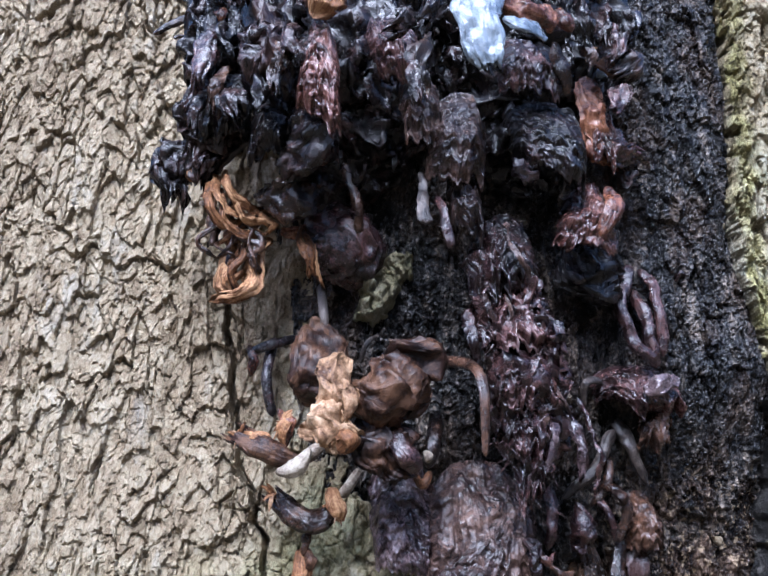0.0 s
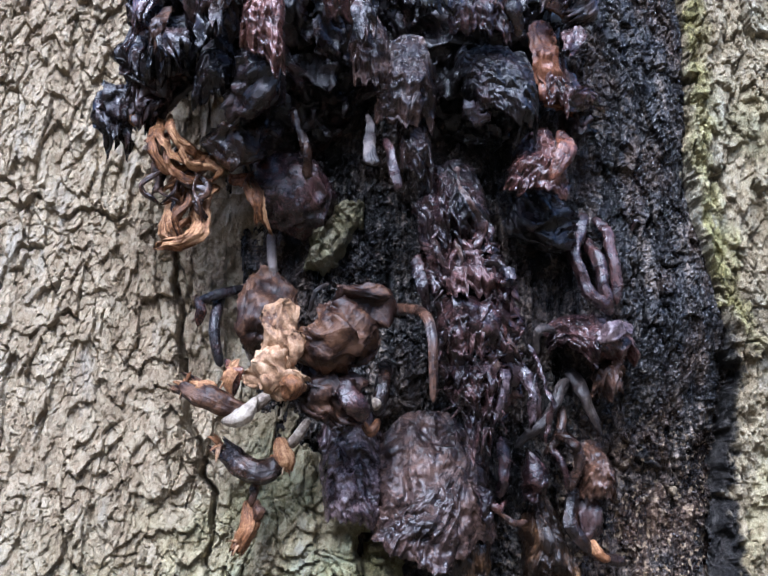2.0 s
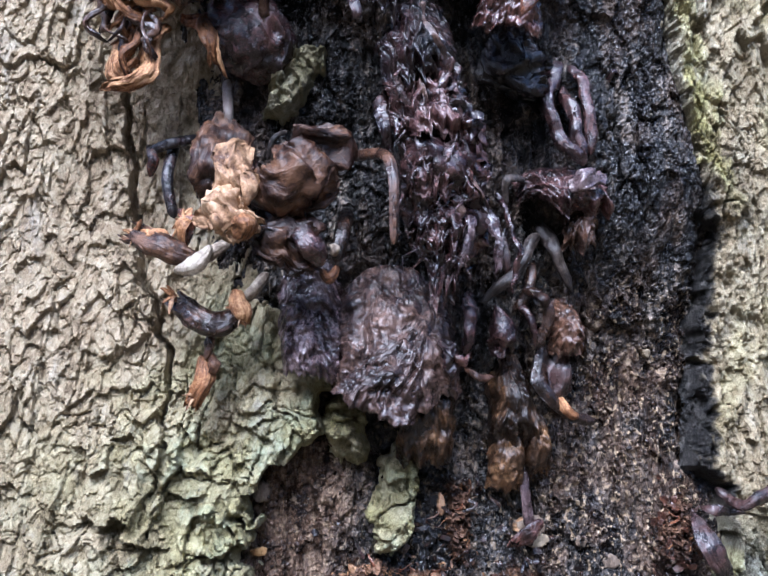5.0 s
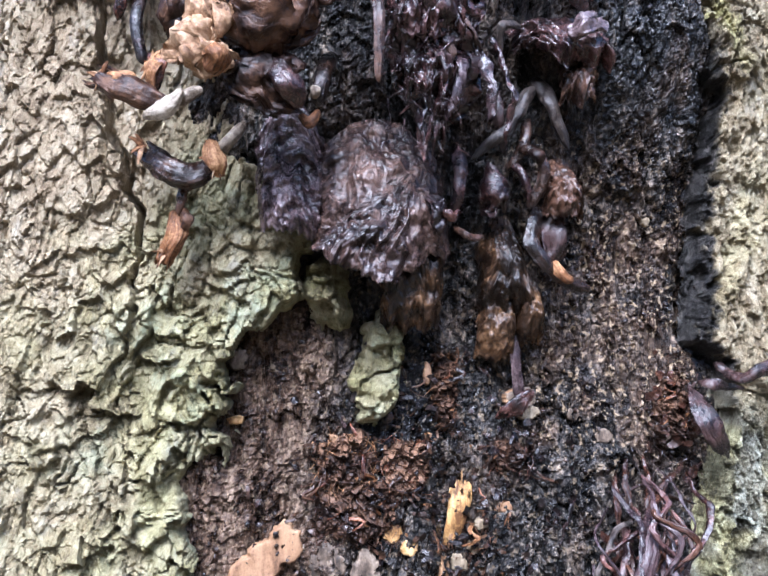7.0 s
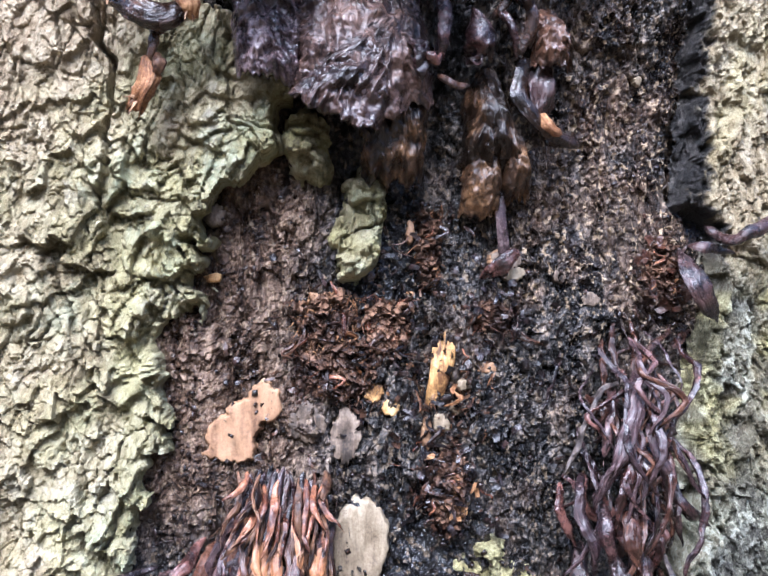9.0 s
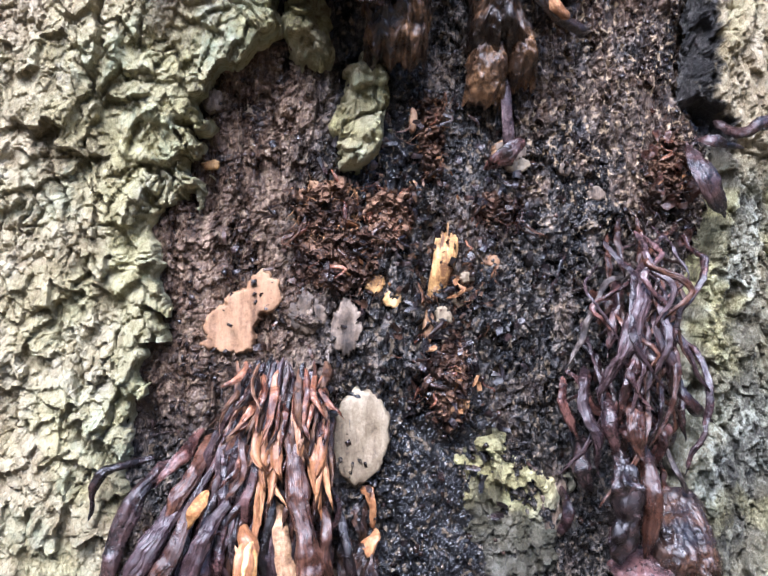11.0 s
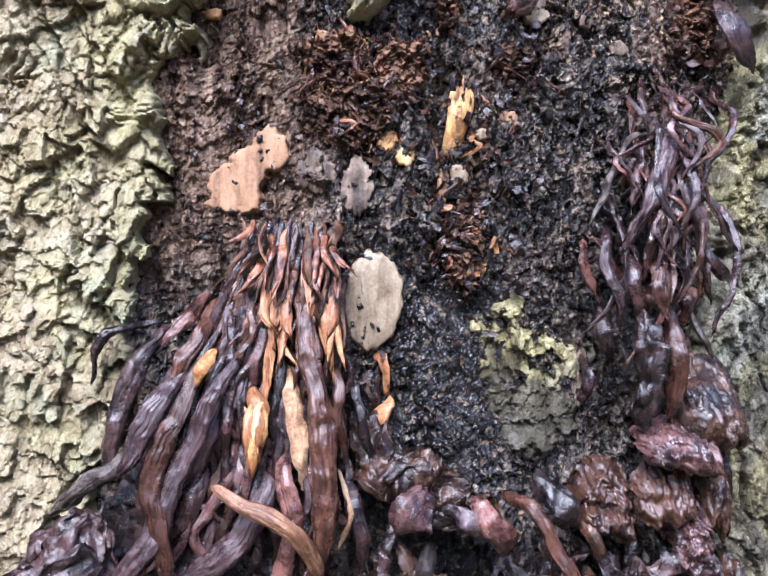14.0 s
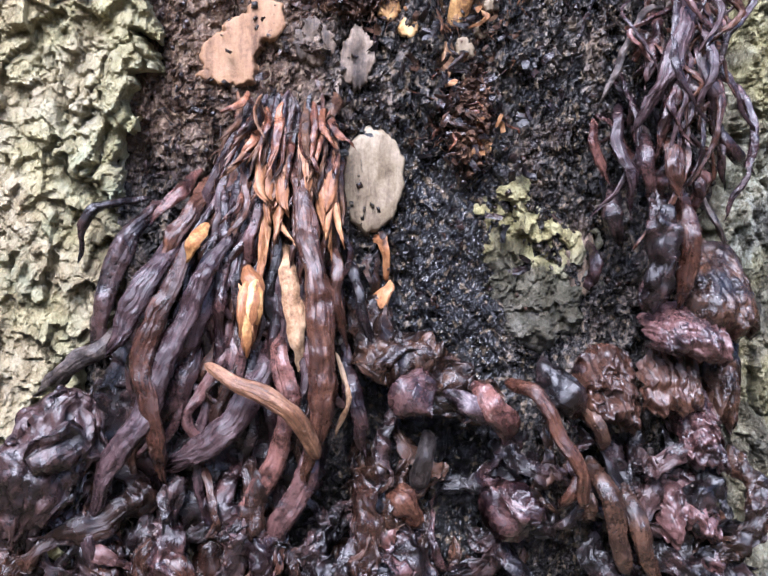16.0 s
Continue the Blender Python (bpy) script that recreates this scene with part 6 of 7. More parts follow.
def crust(parent, mat, c, rx, rz, seed):
    """A crumbling crust clinging to the wood, broken through in places."""
    x, z = field(c[0] - 2.1 * rx, c[0] + 2.1 * rx, c[2] - 2.1 * rz, c[2] + 2.1 * rz, 0.00065)
    d = 1 - np.hypot((x - c[0]) / (1.5 * rx), (z - c[2]) / (1.5 * rz)) + 0.45 * fbm(x * 90, z * 90, 0, seed, 3) + 0.40 * fbm(x * 260, z * 260, 0.5, seed + 1, 3)
    w = 0.5 * fbm(x * 300, z * 260, 1, seed + 2, 2)
    big, _ = chips(x * 190 + w, z * 170 + w, seed + 3, 1.0, 1.2)
    bit, _ = chips(x * 460 + 2 * w, z * 400 - w, seed + 4, 1.0, 1.2)
    y = core(x, z) - 0.0072 - (0.0028 * big + 0.0016 * bit + 0.001 * w) * step(0, 0.3, d) + 0.011 * step(0.06, -0.06, d)
    return part("crust", sheet_mesh("crust", np.stack([x, y, z], -1), np.stack([x, z], -1), d > -0.02, None, False), mat, parent)


rust = thing("fungus_crumbs", (0.051, -0.010, 1.014), "rust-brown fibrous fungus crumbs stuck to black wood", "fungus")
for c, sp, n, sd in (((0.045, -0.012, 1.023), (0.010, 0.008), 200, 11), ((0.051, -0.012, 0.999), (0.014, 0.010), 260, 12), ((0.072, -0.012, 1.019), (0.008, 0.009), 140, 13),
                     ((0.093, -0.012, 1.057), (0.004, 0.012), 90, 14), ((0.103, -0.012, 0.944), (0.006, 0.013), 170, 15), ((0.124, -0.012, 1.024), (0.007, 0.005), 70, 16),
                     ((0.107, -0.012, 0.988), (0.012, 0.012), 80, 17), ((0.216, -0.004, 1.046), (0.008, 0.012), 130, 18)):
    for k in range(max(4, n // 20)):
        x, z = rng.gauss(c[0], sp[0]), rng.gauss(c[2], sp[1])
        y, r0, L = float(core(x, z)) - 0.005, rng.uniform(0.0003, 0.0010), rng.uniform(0.006, 0.014)
        S(rust, rng.choice((RUST_FLESH, BROWN_FLESH, BROWN_FLESH, DULL_BROWN, ORANGE_DRY)), [r0 * 0.6, r0, r0, r0 * 0.4], (x, y, z + L / 2), (x + rng.gauss(0, 0.003), y - 0.004, z + L * 0.15), (x + rng.gauss(0, 0.003), y - 0.006, z - L * 0.2), (x + rng.gauss(0, 0.006), y - 0.003, z - L / 2), name="shred", flat=0.4, folds=3, amp=0.4, crumple=0.003, rag=0.004)
    if sd != 17:
        crust(rust, CRUMB_BROWN, c, sp[0], sp[1], 400 + sd * 7)
    flakes(rust, DULL_BROWN if sd % 3 == 0 else CRUMB_BROWN, c, (sp[0] * 0.95, sp[1] * 0.95), n // 2, 0.0030, seed=sd)
    flakes(rust, CRUMB_BROWN if sd % 2 else ORANGE_DRY, c, (sp[0] * 0.9, sp[1] * 0.9), n // 10, 0.0030, seed=sd + 40)
    fibres(rust, (BROWN_FLESH, RUST_FLESH, ORANGE_DRY)[sd % 3], (c[0], float(core(c[0], c[2])) - 0.007, c[2]), sp, n, 0.0055, 0.00035, 0.1, name="fibre_tuft", seed=sd + 80)

flakes(rust, ORANGE_DRY, (0.102, -0.012, 0.947), (0.005, 0.008), 26, 0.0045, seed=91)
flakes(rust, BROWN_FLESH, (0.099, -0.012, 0.952), (0.006, 0.009), 60, 0.0045, seed=92)
fibres(rust, RUST_FLESH, (0.098, -0.020, 0.951), (0.008, 0.009), 110, 0.008, 0.0006, 0.2, name="fibre_tuft", seed=93)

curl = thing("bark_curl", (0.066, -0.012, 0.877), "torn orange curl of inner bark below a bared patch", "bark")
S(curl, AMBER_STEM, [0.0012, 0.0036, 0.0032, 0.0010], (0.068, -0.018, 0.877), (0.066, -0.024, 0.872), (0.064, -0.024, 0.867), (0.061, -0.018, 0.860), name="strip", flat=0.35, folds=3, amp=0.3, crumple=0.003, rag=0.006)
S(curl, AMBER_STEM, [0.0008, 0.0022, 0.0016, 0.0008], (0.062, -0.018, 0.893), (0.066, -0.024, 0.891), (0.068, -0.024, 0.884), (0.068, -0.018, 0.876), name="strip", flat=0.35, folds=3, amp=0.3, crumple=0.003, rag=0.004)
S(curl, BROWN_FLESH, [0.001, 0.004, 0.004, 0.001], (0.062, -0.014, 0.892), (0.060, -0.018, 0.884), (0.062, -0.018, 0.873), (0.066, -0.014, 0.864), name="strip", flat=0.35, folds=3, amp=0.3, crumple=0.004)

# ---- lower bundle: a thick mop of stems ----
mop = thing("stem_bundle", (0.011, -0.010, 0.891), "thick mop of wet rust-brown and purple mushroom stems hanging down", "mushrooms", "stem bundles")
for pts, px, m in (
    (((-0.020, -0.022, 0.912), (-0.036, -0.036, 0.898), (-0.045, -0.042, 0.874), (-0.051, -0.040, 0.846)), 21, BLACK_FLESH),
    (((-0.032, -0.020, 0.910), (-0.045, -0.030, 0.909), (-0.053, -0.032, 0.903), (-0.058, -0.028, 0.886)), 13, BLACK_FLESH),
    (((-0.014, -0.025, 0.908), (-0.027, -0.046, 0.881), (-0.037, -0.050, 0.865), (-0.044, -0.050, 0.852)), 26, PLUM_STEM),
    (((-0.041, -0.030, 0.860), (-0.048, -0.044, 0.853), (-0.061, -0.044, 0.843), (-0.071, -0.040, 0.835)), 28, GREY_STEM),
    (((-0.010, -0.040, 0.898), (-0.020, -0.052, 0.876), (-0.029, -0.056, 0.856), (-0.029, -0.058, 0.840), (-0.024, -0.058, 0.815), (-0.023, -0.052, 0.801)), 25, RED_STEM),
    (((0.002, -0.040, 0.898), (-0.008, -0.052, 0.880), (-0.019, -0.055, 0.856), (-0.030, -0.057, 0.828), (-0.042, -0.056, 0.810), (-0.053, -0.052, 0.783)), 26, PLUM_STEM),
    (((-0.002, -0.035, 0.884), (-0.011, -0.046, 0.868), (-0.018, -0.046, 0.847)), 36, PLUM_STEM),
    (((-0.008, -0.030, 0.864), (-0.015, -0.046, 0.843), (-0.022, -0.048, 0.824)), 26, PURPLE_FLESH),
    (((0.003, -0.020, 0.928), (0.000, -0.036, 0.906), (-0.002, -0.046, 0.876), (-0.003, -0.046, 0.843)), 15, PURPLE_FLESH),
    (((0.008, -0.020, 0.932), (0.006, -0.034, 0.912), (0.005, -0.038, 0.889)), 12, BLACK_FLESH),
    (((0.009, -0.038, 0.886), (0.012, -0.048, 0.872), (0.009, -0.046, 0.851)), 24, AMBER_STEM),
    (((0.016, -0.026, 0.922), (0.018, -0.036, 0.912), (0.018, -0.034, 0.902)), 24, AMBER_STEM),
    (((0.028, -0.020, 0.940), (0.031, -0.042, 0.912), (0.035, -0.054, 0.882), (0.038, -0.060, 0.853), (0.037, -0.060, 0.826), (0.031, -0.054, 0.801)), 28, RED_STEM),
    (((0.036, -0.018, 0.940), (0.039, -0.036, 0.918), (0.041, -0.044, 0.891)), 15, AMBER_STEM),
    (((0.042, -0.035, 0.894), (0.044, -0.046, 0.878), (0.047, -0.046, 0.854)), 14, RED_STEM),
    (((0.020, -0.030, 0.898), (0.025, -0.046, 0.879), (0.028, -0.050, 0.859), (0.030, -0.046, 0.842)), 17, TAN_DRY),
    (((0.017, -0.035, 0.865), (0.022, -0.052, 0.848), (0.025, -0.055, 0.827), (0.018, -0.056, 0.806), (0.001, -0.050, 0.779)), 26, PINK_FLESH),
    (((0.016, -0.035, 0.855), (0.012, -0.050, 0.838), (-0.003, -0.054, 0.819), (-0.023, -0.050, 0.805)), 30, PLUM_STEM),
    (((0.035, -0.040, 0.817), (0.033, -0.052, 0.804), (0.023, -0.052, 0.785), (0.011, -0.046, 0.765)), 26, PURPLE_FLESH),
    (((0.026, -0.020, 0.926), (0.026, -0.034, 0.908), (0.024, -0.036, 0.888)), 13, DARK_STEM),
    (((0.046, -0.015, 0.933), (0.047, -0.026, 0.920), (0.048, -0.026, 0.904)), 15, RED_STEM),
    (((-0.009, -0.015, 0.924), (-0.019, -0.030, 0.912), (-0.028, -0.036, 0.902)), 16, PINK_FLESH),
    (((-0.005, -0.015, 0.922), (-0.013, -0.034, 0.906), (-0.024, -0.042, 0.887)), 17, RED_STEM),
    (((0.014, -0.015, 0.934), (0.010, -0.026, 0.924), (0.007, -0.030, 0.910)), 18, RED_STEM),
    (((0.022, -0.015, 0.936), (0.020, -0.026, 0.926), (0.016, -0.030, 0.916)), 16, AMBER_STEM),
    (((0.002, -0.030, 0.872), (0.003, -0.044, 0.850), (0.000, -0.046, 0.829)), 18, PURPLE_FLESH),
    (((0.048, -0.020, 0.898), (0.053, -0.036, 0.873), (0.059, -0.036, 0.852)), 13, BLACK_FLESH),
    (((0.043, -0.035, 0.848), (0.049, -0.046, 0.830), (0.045, -0.044, 0.818)), 8, TAN_DRY),
    (((0.048, -0.030, 0.853), (0.051, -0.042, 0.833), (0.055, -0.044, 0.809)), 20, PURPLE_FLESH),
    (((0.014, -0.030, 0.880), (0.017, -0.040, 0.861), (0.019, -0.040, 0.849)), 17, RED_STEM),
    (((-0.022, -0.025, 0.892), (-0.032, -0.040, 0.873), (-0.041, -0.044, 0.855)), 18, BLACK_FLESH),
    (((-0.055, -0.048, 0.784), (-0.052, -0.054, 0.778), (-0.050, -0.048, 0.764)), 22, PLUM_STEM),
):
    r0 = px * 0.000172
    S(mop, m, [r0 * 0.45, r0 * 0.85, r0 * 1.05, r0 * 0.95, r0 * 0.4], *pts, folds=2.6, amp=0.24, crumple=0.0022, flat=0.7, rag=0.006)
S(mop, TAWNY_STEM, [0.0016, 0.0028, 0.0034, 0.0032, 0.0026], (-0.007, -0.058, 0.849), (0.004, -0.066, 0.843), (0.019, -0.070, 0.837), (0.030, -0.070, 0.827), (0.036, -0.062, 0.811), crumple=0.001, label="tan-orange stem lying across the others")
stems = [o for o in mop.children if o.name.startswith("stem")]
S(stems[4], YELLOW_DRY, [0.0008, 0.0030, 0.0032, 0.0012], (-0.006, -0.048, 0.901), (-0.009, -0.053, 0.897), (-0.011, -0.055, 0.893), (-0.013, -0.053, 0.888), name="torn_end", flat=0.4, crumple=0.002, rag=0.004, label="torn yellow stem end")
for k in range(9):
    c = Vector((0.010, -0.047, 0.884)) + Vector((rng.gauss(0, 0.0022), -0.001 * rng.random(), rng.gauss(0, 0.004)))
    e = Vector((0.011, -0.052, 0.857)) + Vector((rng.gauss(0, 0.0022), -0.002 * rng.random(), rng.gauss(0, 0.006)))
    r0 = rng.uniform(0.0012, 0.0024)
    S(stems[10], rng.choice((YELLOW_DRY, YELLOW_DRY, AMBER_STEM)), [r0 * 0.3, r0, r0, r0 * 0.3], c + Vector((0, 0, -0.006)), c.lerp(e, 0.4) + Vector((rng.gauss(0, 0.0006), -0.0030, 0)), c.lerp(e, 0.75) + Vector((0, -0.003, 0)), e, name="torn_end", flat=0.5, amp=0.35, crumple=0.0014, blunt=1.5, label="torn yellow stem end")
for k in range(14):
    c = Vector((0.023, -0.036, 0.931)) + Vector((rng.uniform(-0.016, 0.022), 0, rng.gauss(0, 0.006)))
    L, r0 = rng.uniform(0.02, 0.045), rng.uniform(0.0010, 0.0022)
    S(mop, rng.choice((AMBER_STEM, AMBER_STEM, RED_STEM)), [r0 * 0.5, r0, r0, r0 * 0.4], c + Vector((0, 0.008, L * 0.1)), c + Vector((0, -0.001, -L * 0.3)), c + Vector((rng.gauss(0, 0.001), -0.006, -L * 0.7)), c + Vector((rng.gauss(0, 0.003), -0.009, -L)), flat=0.5, folds=2.5, amp=0.3, crumple=0.0015, rag=0.006)
for k in range(130):
    a = rng.random() * 0.86
    x0 = -0.03 + 0.078 * a + rng.gauss(0, 0.004)
    z0 = 0.955 - 0.10 * rng.random() ** 1.3
    spread = (a - 0.75) * 0.5
    L, r0 = rng.uniform(0.03, 0.08), rng.uniform(0.0010, 0.0026)
    y0 = -0.018 - 0.020 * (0.955 - z0) / 0.10 - 0.009 * rng.random()
    xs = 0.042 + (x0 - 0.042) * (0.35 + 0.65 * (0.965 - z0) / 0.11)
    S(mop, rng.choice((RED_STEM, PURPLE_FLESH, PURPLE_FLESH, BLACK_FLESH, PLUM_STEM, DARK_STEM)), [r0 * 0.6, r0, r0, r0 * 0.7], (xs, y0, z0), (xs + spread * L * 0.4 + rng.gauss(0, 0.003), y0 - 0.006, z0 - L * 0.4), (xs + spread * L * 0.8 + rng.gauss(0, 0.004), y0 - 0.008, z0 - L * 0.75), (xs + spread * L + rng.gauss(0, 0.006), y0 - 0.006, z0 - L), folds=2.4, amp=0.24, crumple=0.0016, flat=0.65)
fibres(mop, DARK_STEM, (0.020, -0.014, 0.948), (0.016, 0.006), 80, 0.009, 0.0003, name="fibre_tuft", seed=21)
fibres(mop, BLACK_FLESH, (-0.013, -0.014, 0.932), (0.014, 0.008), 50, 0.009, 0.0003, name="fibre_tuft", seed=22)
S(mop, BLACK_FLESH, [0.0095, 0.0159, 0.0169, 0.0114], (-0.049, -0.045, 0.832), (-0.060, -0.055, 0.821), (-0.070, -0.056, 0.806), (-0.082, -0.050, 0.782), name="cap", twist=0.12, flat=0.5, folds=4, amp=0.22, crumple=0.007, rag=0.01, label="shrivelled furry brown cap")
S(mop, BLACK_FLESH, [0.0037, 0.0091, 0.0055], (-0.051, -0.060, 0.824), (-0.061, -0.066, 0.819), (-0.071, -0.060, 0.806), name="cap", twist=0.12, flat=0.5, folds=3, amp=0.2, crumple=0.006)
for k in range(80):
    x0, z0 = rng.uniform(-0.085, 0.075), rng.uniform(0.735, 0.815)
    L, r0 = rng.uniform(0.025, 0.06), rng.uniform(0.0018, 0.0058)
    y0 = -0.044 - rng.random() * 0.010
    S(mop, rng.choice((PURPLE_FLESH, BLACK_FLESH, DARK_STEM, DARK_STEM, BLACK_FLESH, RED_STEM)), [r0 * 0.5, r0, r0 * 0.9, r0 * 0.5], (x0, y0 + 0.01, z0), (x0 + rng.gauss(0, 0.007), y0, z0 - L * 0.4), (x0 + rng.gauss(0, 0.010), y0 - 0.004, z0 - L * 0.75), (x0 + rng.gauss(0, 0.014), y0 + 0.002, z0 - L), name="scrap",
      flat=0.32, folds=4, amp=0.42, crumple=0.007, lump=0.3, twist=0.5, rag=0.006)
S(mop, BLACK_FLESH, [0.02, 0.035, 0.045, 0.05], (0.020, -0.008, 0.908), (0.007, -0.020, 0.867), (-0.007, -0.020, 0.819), (-0.014, -0.018, 0.754), name="flesh_mass", twist=0.05, flat=0.5, folds=3, amp=0.15, crumple=0.006)

# ---- crusty ridge and row of drooping caps along the bottom ----
row = thing("mushroom_clump", (0.127, -0.010, 0.802), "row of drooping wet mushrooms below a crusty rotted ridge", "mushrooms", "rotted mushroom clumps")
S(row, BROWN_FLESH, [0.0050, 0.0085, 0.0100, 0.0105, 0.0070], (0.054, -0.020, 0.871), (0.062, -0.034, 0.852), (0.077, -0.040, 0.843), (0.095, -0.042, 0.835), (0.117, -0.038, 0.819), name="flesh_mass", twist=0.05, flat=0.6, folds=3, amp=0.25, crumple=0.008)
S(row, PURPLE_FLESH, [0.0046, 0.0079, 0.0057], (0.080, -0.046, 0.836), (0.073, -0.055, 0.834), (0.071, -0.050, 0.826), name="cap", twist=0.12, flat=0.6, folds=3, crumple=0.006)
S(row, GREY_PURPLE, [0.0027, 0.0041, 0.0045], (0.088, -0.045, 0.834), (0.096, -0.054, 0.829), (0.106, -0.050, 0.820), flat=0.6, folds=3, crumple=0.003)
S(row, PINK_FLESH, [0.0030, 0.0045, 0.0049], (0.100, -0.045, 0.837), (0.106, -0.056, 0.829), (0.116, -0.052, 0.816), flat=0.6, folds=3, amp=0.25, crumple=0.003)
S(row, RED_STEM, [0.0023, 0.0032, 0.0032, 0.0030, 0.0023], (0.115, -0.035, 0.836), (0.125, -0.050, 0.833), (0.133, -0.056, 0.819), (0.142, -0.058, 0.803), (0.146, -0.052, 0.786), crumple=0.0015)
S(row, RED_STEM, [0.0027, 0.0030, 0.0023], (0.146, -0.045, 0.803), (0.140, -0.052, 0.793), (0.137, -0.046, 0.783), crumple=0.0015)
S(row, BROWN_FLESH, [0.0027, 0.0042, 0.0042, 0.0035], (0.152, -0.035, 0.802), (0.157, -0.048, 0.791), (0.161, -0.050, 0.775), (0.166, -0.045, 0.754), crumple=0.002)
S(row, BROWN_FLESH, [0.0032, 0.0039, 0.0039, 0.0035], (0.169, -0.030, 0.794), (0.172, -0.042, 0.778), (0.176, -0.044, 0.764), (0.184, -0.040, 0.744), crumple=0.002)
S(row, BROWN_FLESH, [0.0023, 0.0031, 0.0027], (0.146, -0.035, 0.826), (0.152, -0.046, 0.818), (0.157, -0.040, 0.806), crumple=0.002)
S(row, BLACK_FLESH, [0.0024, 0.0024, 0.0020], (0.148, -0.026, 0.839), (0.151, -0.034, 0.838), (0.149, -0.030, 0.829))
S(row, BLACK_FLESH, [0.0047, 0.0069, 0.0043], (0.128, -0.034, 0.837), (0.136, -0.045, 0.833), (0.144, -0.040, 0.821), name="cap", twist=0.12, flat=0.6, crumple=0.007)
S(row, PURPLE_FLESH, [0.0058, 0.0095, 0.0087], (0.112, -0.035, 0.788), (0.115, -0.050, 0.785), (0.128, -0.048, 0.779), name="cap", twist=0.12, flat=0.5, folds=3, amp=0.28, crumple=0.007)
D(row, BROWN_FLESH, (0.189, -0.030, 0.892), (0.224, -0.024, 0.896), (0.192, -0.044, 0.856), (0.228, -0.036, 0.852), pleats=10, amp=0.0022, bulge=0.014, rag=0.003, curl=0.5, label="furry rust-brown pleated cap")
D(row, PURPLE_FLESH, (0.172, -0.036, 0.868), (0.208, -0.040, 0.870), (0.175, -0.048, 0.850), (0.211, -0.046, 0.842), pleats=9, amp=0.0024, bulge=0.012, rag=0.003, curl=0.6, label="pinkish-brown glossy folded cap rim")
D(row, DARK_STEM, (0.172, -0.034, 0.850), (0.200, -0.036, 0.850), (0.174, -0.044, 0.823), (0.201, -0.042, 0.821), pleats=11, amp=0.0022, bulge=0.006, rag=0.003, label="brown gills spread below a cap")
D(row, DARK_STEM, (0.148, -0.030, 0.850), (0.173, -0.030, 0.850), (0.147, -0.036, 0.817), (0.175, -0.036, 0.813), pleats=7, amp=0.0030, bulge=0.012, rag=0.004, curl=0.5, crumple=0.004, label="crumpled grey-brown dull cap")
D(row, PURPLE_FLESH, (0.188, -0.030, 0.832), (0.210, -0.030, 0.832), (0.192, -0.040, 0.800), (0.215, -0.038, 0.795), pleats=6, amp=0.0030, bulge=0.010, rag=0.006, crumple=0.003)
D(row, PURPLE_FLESH, (0.180, -0.028, 0.800), (0.210, -0.028, 0.796), (0.184, -0.040, 0.768), (0.213, -0.038, 0.766), pleats=6, amp=0.0030, bulge=0.012, rag=0.006, crumple=0.003)
D(row, BROWN_FLESH, (0.208, -0.020, 0.866), (0.228, -0.016, 0.866), (0.207, -0.030, 0.810), (0.223, -0.026, 0.812), pleats=5, amp=0.0026, bulge=0.010, rag=0.006)
S(row, GREY_STEM, [0.0032, 0.0039, 0.0043], (0.084, -0.030, 0.813), (0.081, -0.040, 0.806), (0.079, -0.036, 0.790), crumple=0.002, label="wet grey stem stub")
S(row, PINK_FLESH, [0.0023, 0.0035, 0.0023], (0.064, -0.035, 0.783), (0.065, -0.046, 0.773), (0.068, -0.040, 0.756), crumple=0.003)
S(row, RED_STEM, [0.0039, 0.0058, 0.0039], (0.068, -0.035, 0.792), (0.073, -0.046, 0.785), (0.078, -0.040, 0.772), crumple=0.004, flat=0.6)
for k in range(60):
    x0, z0 = rng.uniform(0.05, 0.225), rng.uniform(0.735, 0.825)
    L, r0 = rng.uniform(0.02, 0.05), rng.uniform(0.0018, 0.0058)
    y0 = -0.030 - rng.random() * 0.014
    S(row, rng.choice((PURPLE_FLESH, BLACK_FLESH, BROWN_FLESH, BLACK_FLESH, BLACK_FLESH, BROWN_FLESH)), [r0 * 0.5, r0, r0 * 0.9, r0 * 0.5], (x0, y0 + 0.012, z0), (x0 + rng.gauss(0, 0.007), y0, z0 - L * 0.4), (x0 + rng.gauss(0, 0.010), y0 - 0.004, z0 - L * 0.75), (x0 + rng.gauss(0, 0.014), y0 + 0.002, z0 - L), name="scrap",
      flat=0.32, folds=4, amp=0.42, crumple=0.007, lump=0.3, twist=0.5, rag=0.006)

# ---- crumbs and splinters strewn over the bared wood ----
def wood_at(x, z):
    return float(core(x, z))


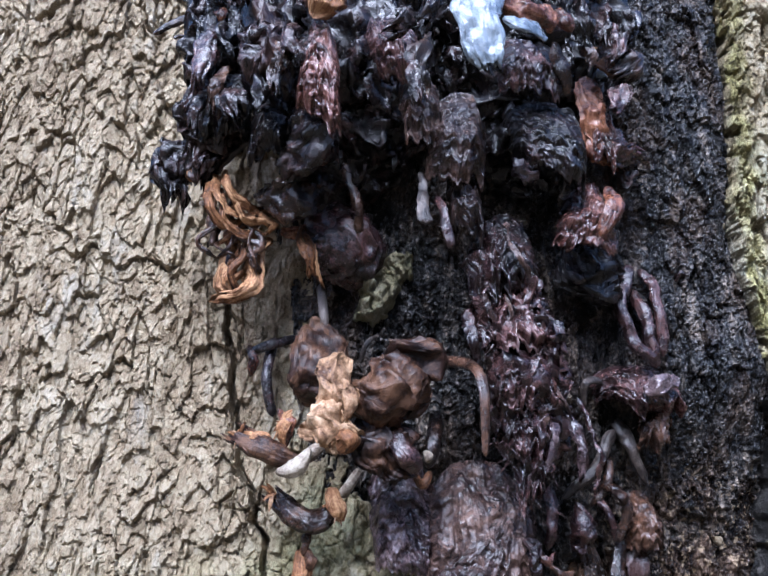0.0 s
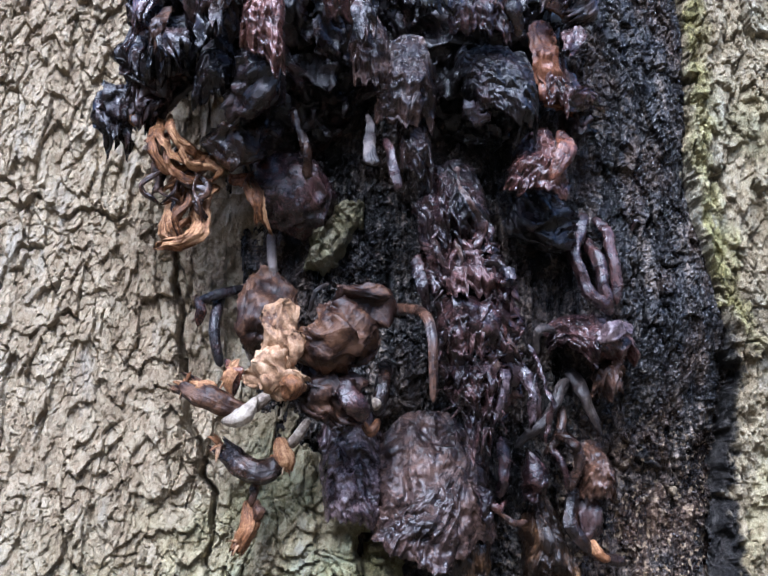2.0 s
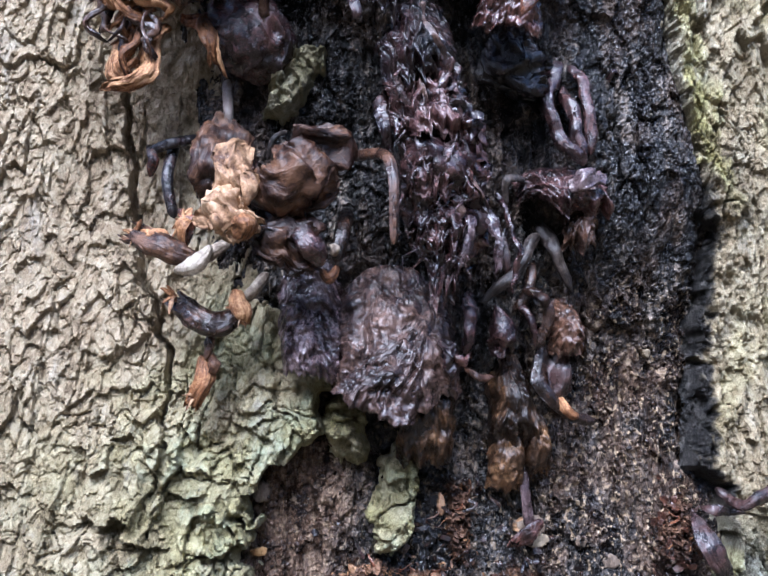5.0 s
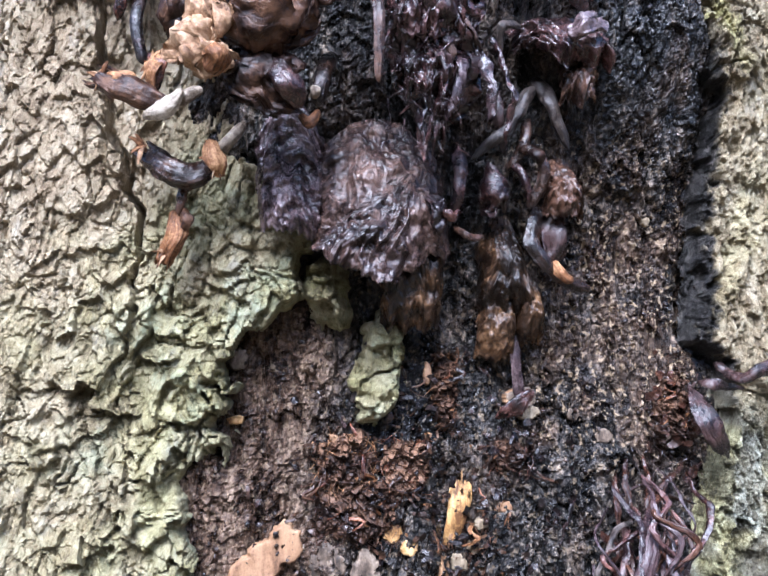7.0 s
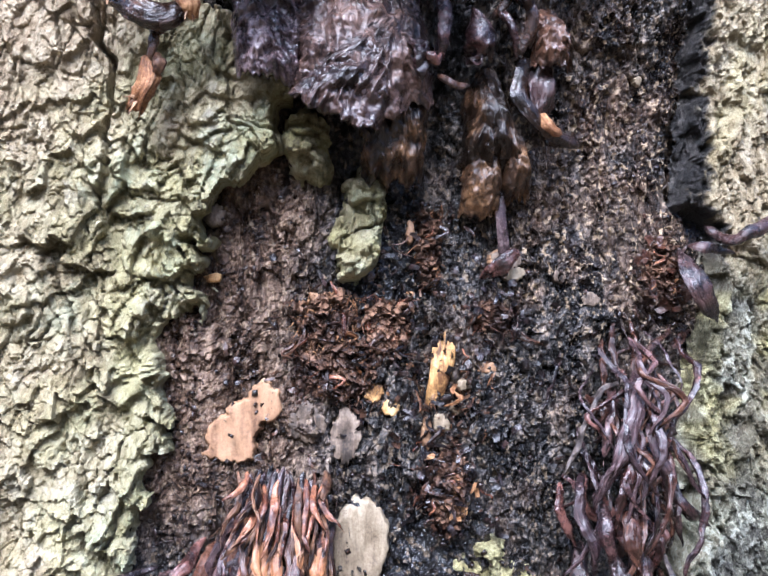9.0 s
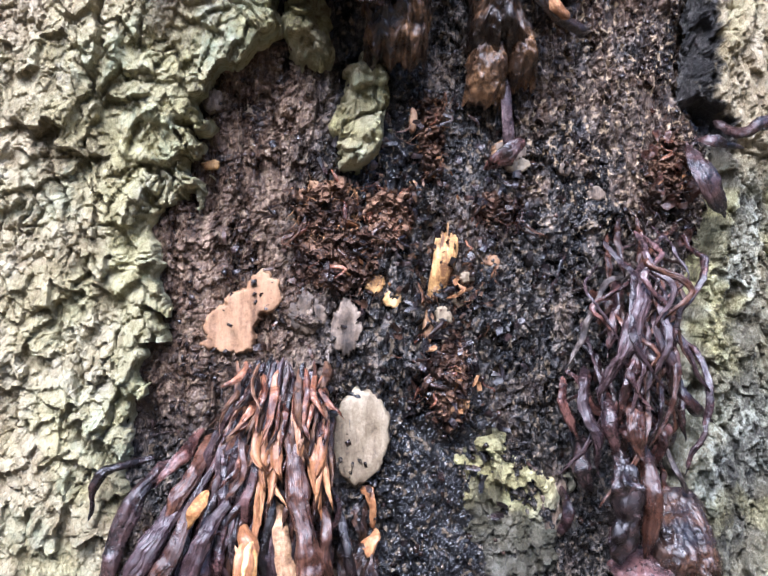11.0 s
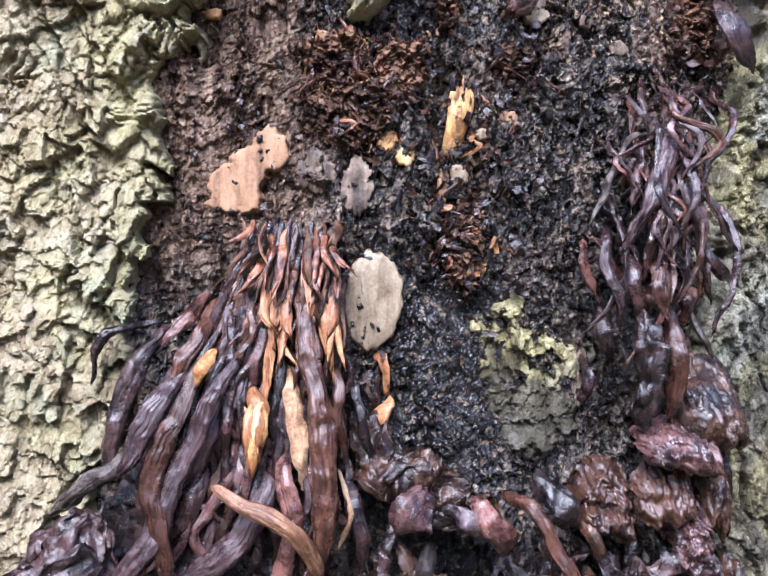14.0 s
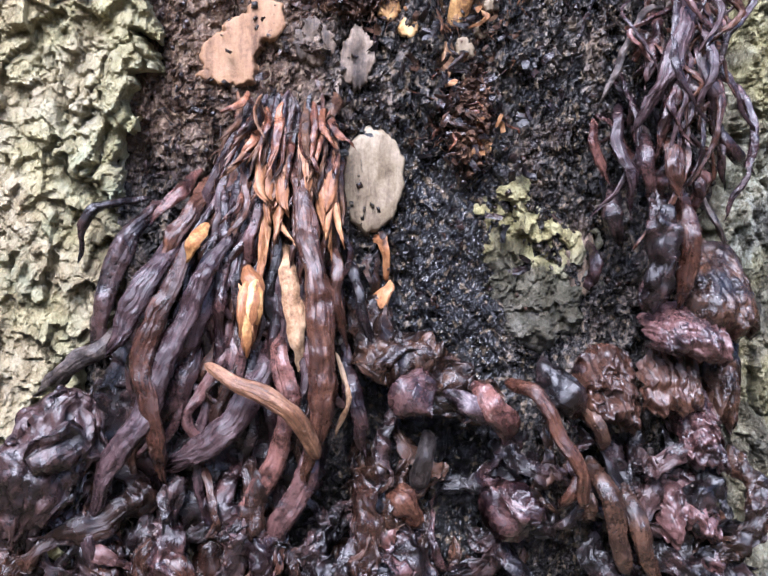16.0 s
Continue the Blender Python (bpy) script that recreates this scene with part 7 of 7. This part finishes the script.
def debris(name, mat, count, x0, x1, z0, z1, size, seed, label, longish=1.0):
    """Small torn crumbs pressed into the wood, one joined sheet of bits."""
    g = random.Random(seed)
    pts, q, uvs = [], [], []
    for _ in range(count):
        x, z = g.uniform(x0, x1), g.uniform(z0, z1)
        s = size * g.uniform(0.4, 1.0) ** 1.5
        c = Vector((x, wood_at(x, z) - 0.004 - g.random() * 0.007, z))
        m = Euler((g.gauss(0, 0.7), g.gauss(0, 0.9), g.gauss(0, 0.7))).to_matrix()
        base = len(pts)
        for k in range(8):
            v = Vector(((k & 1) - 0.5, ((k >> 1) & 1) - 0.5, ((k >> 2) & 1) - 0.5)) + Vector((g.gauss(0, 0.16), g.gauss(0, 0.16), g.gauss(0, 0.16)))
            v = Vector((v.x * s, v.y * s * 0.6, v.z * s * longish))
            pts.append(tuple(c + m @ v))
            uvs.append((x + v.x, z + v.z))
        for f in ((0, 2, 3, 1), (4, 5, 7, 6), (0, 1, 5, 4), (2, 6, 7, 3), (0, 4, 6, 2), (1, 3, 7, 5)):
            q.append(tuple(base + i for i in f))
    ob = new(name, quads_mesh(name, np.array(pts), np.array(q), np.array(uvs)))
    ob.data.materials.append(mat)
    tagged(ob, label, "debris", kind="stuff")


debris("wood_crumbs", BROWN_FLESH, 500, -0.03, 0.24, 0.86, 1.12, 0.0022, 1, "dark brown crumbs of rotten wood on the trunk", 1.4)
flakes(rust, BROWN_FLESH, (0.073, -0.010, 0.997), (0.045, 0.045), 160, 0.005, seed=72)
flakes(rust, BLACK_FLESH, (0.107, -0.010, 0.975), (0.035, 0.045), 200, 0.006, seed=73)
fibres(column, PURPLE_FLESH, (0.072, -0.095, 1.218), (0.011, 0.042), 90, 0.007, 0.0006, 1.0, name="fibre_tuft", seed=34)

# frayed ends: at the top of the mop and on the dried caps
for k in range(46):
    x0, z0 = rng.uniform(0.004, 0.046), rng.uniform(0.920, 0.955)
    L, r0 = rng.uniform(0.010, 0.028), rng.uniform(0.0010, 0.0024)
    S(mop, rng.choice((TAWNY_STEM, RUST_FLESH, RUST_FLESH, TAWNY_STEM, DULL_BROWN)), [r0 * 0.6, r0, r0 * 0.9, r0 * 0.4], (x0, -0.026, z0), (x0 + rng.gauss(0, 0.001), -0.037, z0 - L * 0.5), (x0 + rng.gauss(0, 0.002) + (x0 - 0.035) * 0.2, -0.042, z0 - L), name="shred",
      flat=0.5, folds=3, amp=0.3, crumple=0.002, rag=0.006)
for c, n in (((-0.067, -0.058, 1.194), 7), ((-0.049, -0.050, 1.165), 6), ((-0.045, -0.060, 1.199), 6), ((-0.016, -0.054, 1.157), 5), ((-0.038, -0.046, 1.117), 6), ((-0.083, -0.076, 1.318), 6)):
    for k in range(n):
        a, L, r0 = rng.uniform(1.2, 5.0), rng.uniform(0.004, 0.009), rng.uniform(0.0006, 0.0014)
        d = Vector((math.cos(a), -0.2, math.sin(a)))
        S(middle, rng.choice((ORANGE_DRY, ORANGE_DRY, TAN_DRY)), [r0, r0 * 0.9, r0 * 0.3], Vector(c) - d * 0.002, Vector(c) + d * L * 0.5 + Vector((0, 0, 0.001)), Vector(c) + d * L, name="shred", flat=0.5, crumple=0.001)

# thin dry curls among the orange fringe
for k in range(22):
    c = Vector((-0.070, -0.066, 1.303)) + Vector((rng.gauss(0, 0.008), rng.uniform(-0.006, 0.010), rng.gauss(0, 0.011)))
    L, r0 = rng.uniform(0.012, 0.03), rng.uniform(0.0008, 0.0022)
    S(fringe, rng.choice((ORANGE_DRY, BROWN_FLESH, DULL_BROWN, ORANGE_DRY)), [r0 * 0.5, r0, r0, r0 * 0.5], c, c + Vector((rng.gauss(0, 0.003), -0.003, -L * 0.35)), c + Vector((rng.gauss(0, 0.004), -0.004, -L * 0.7)), c + Vector((rng.gauss(0, 0.005), 0, -L)),
      flat=0.6, folds=3, amp=0.3, crumple=0.002, rag=0.004)

fibres(mop, BLACK_FLESH, (0.012, -0.020, 0.942), (0.026, 0.010), 120, 0.009, 0.0003, 0.2, name="fibre_tuft", seed=51)
fibres(mop, DULL_BROWN, (0.020, -0.034, 0.931), (0.018, 0.012), 80, 0.009, 0.0003, 0.8, name="fibre_tuft", seed=52)
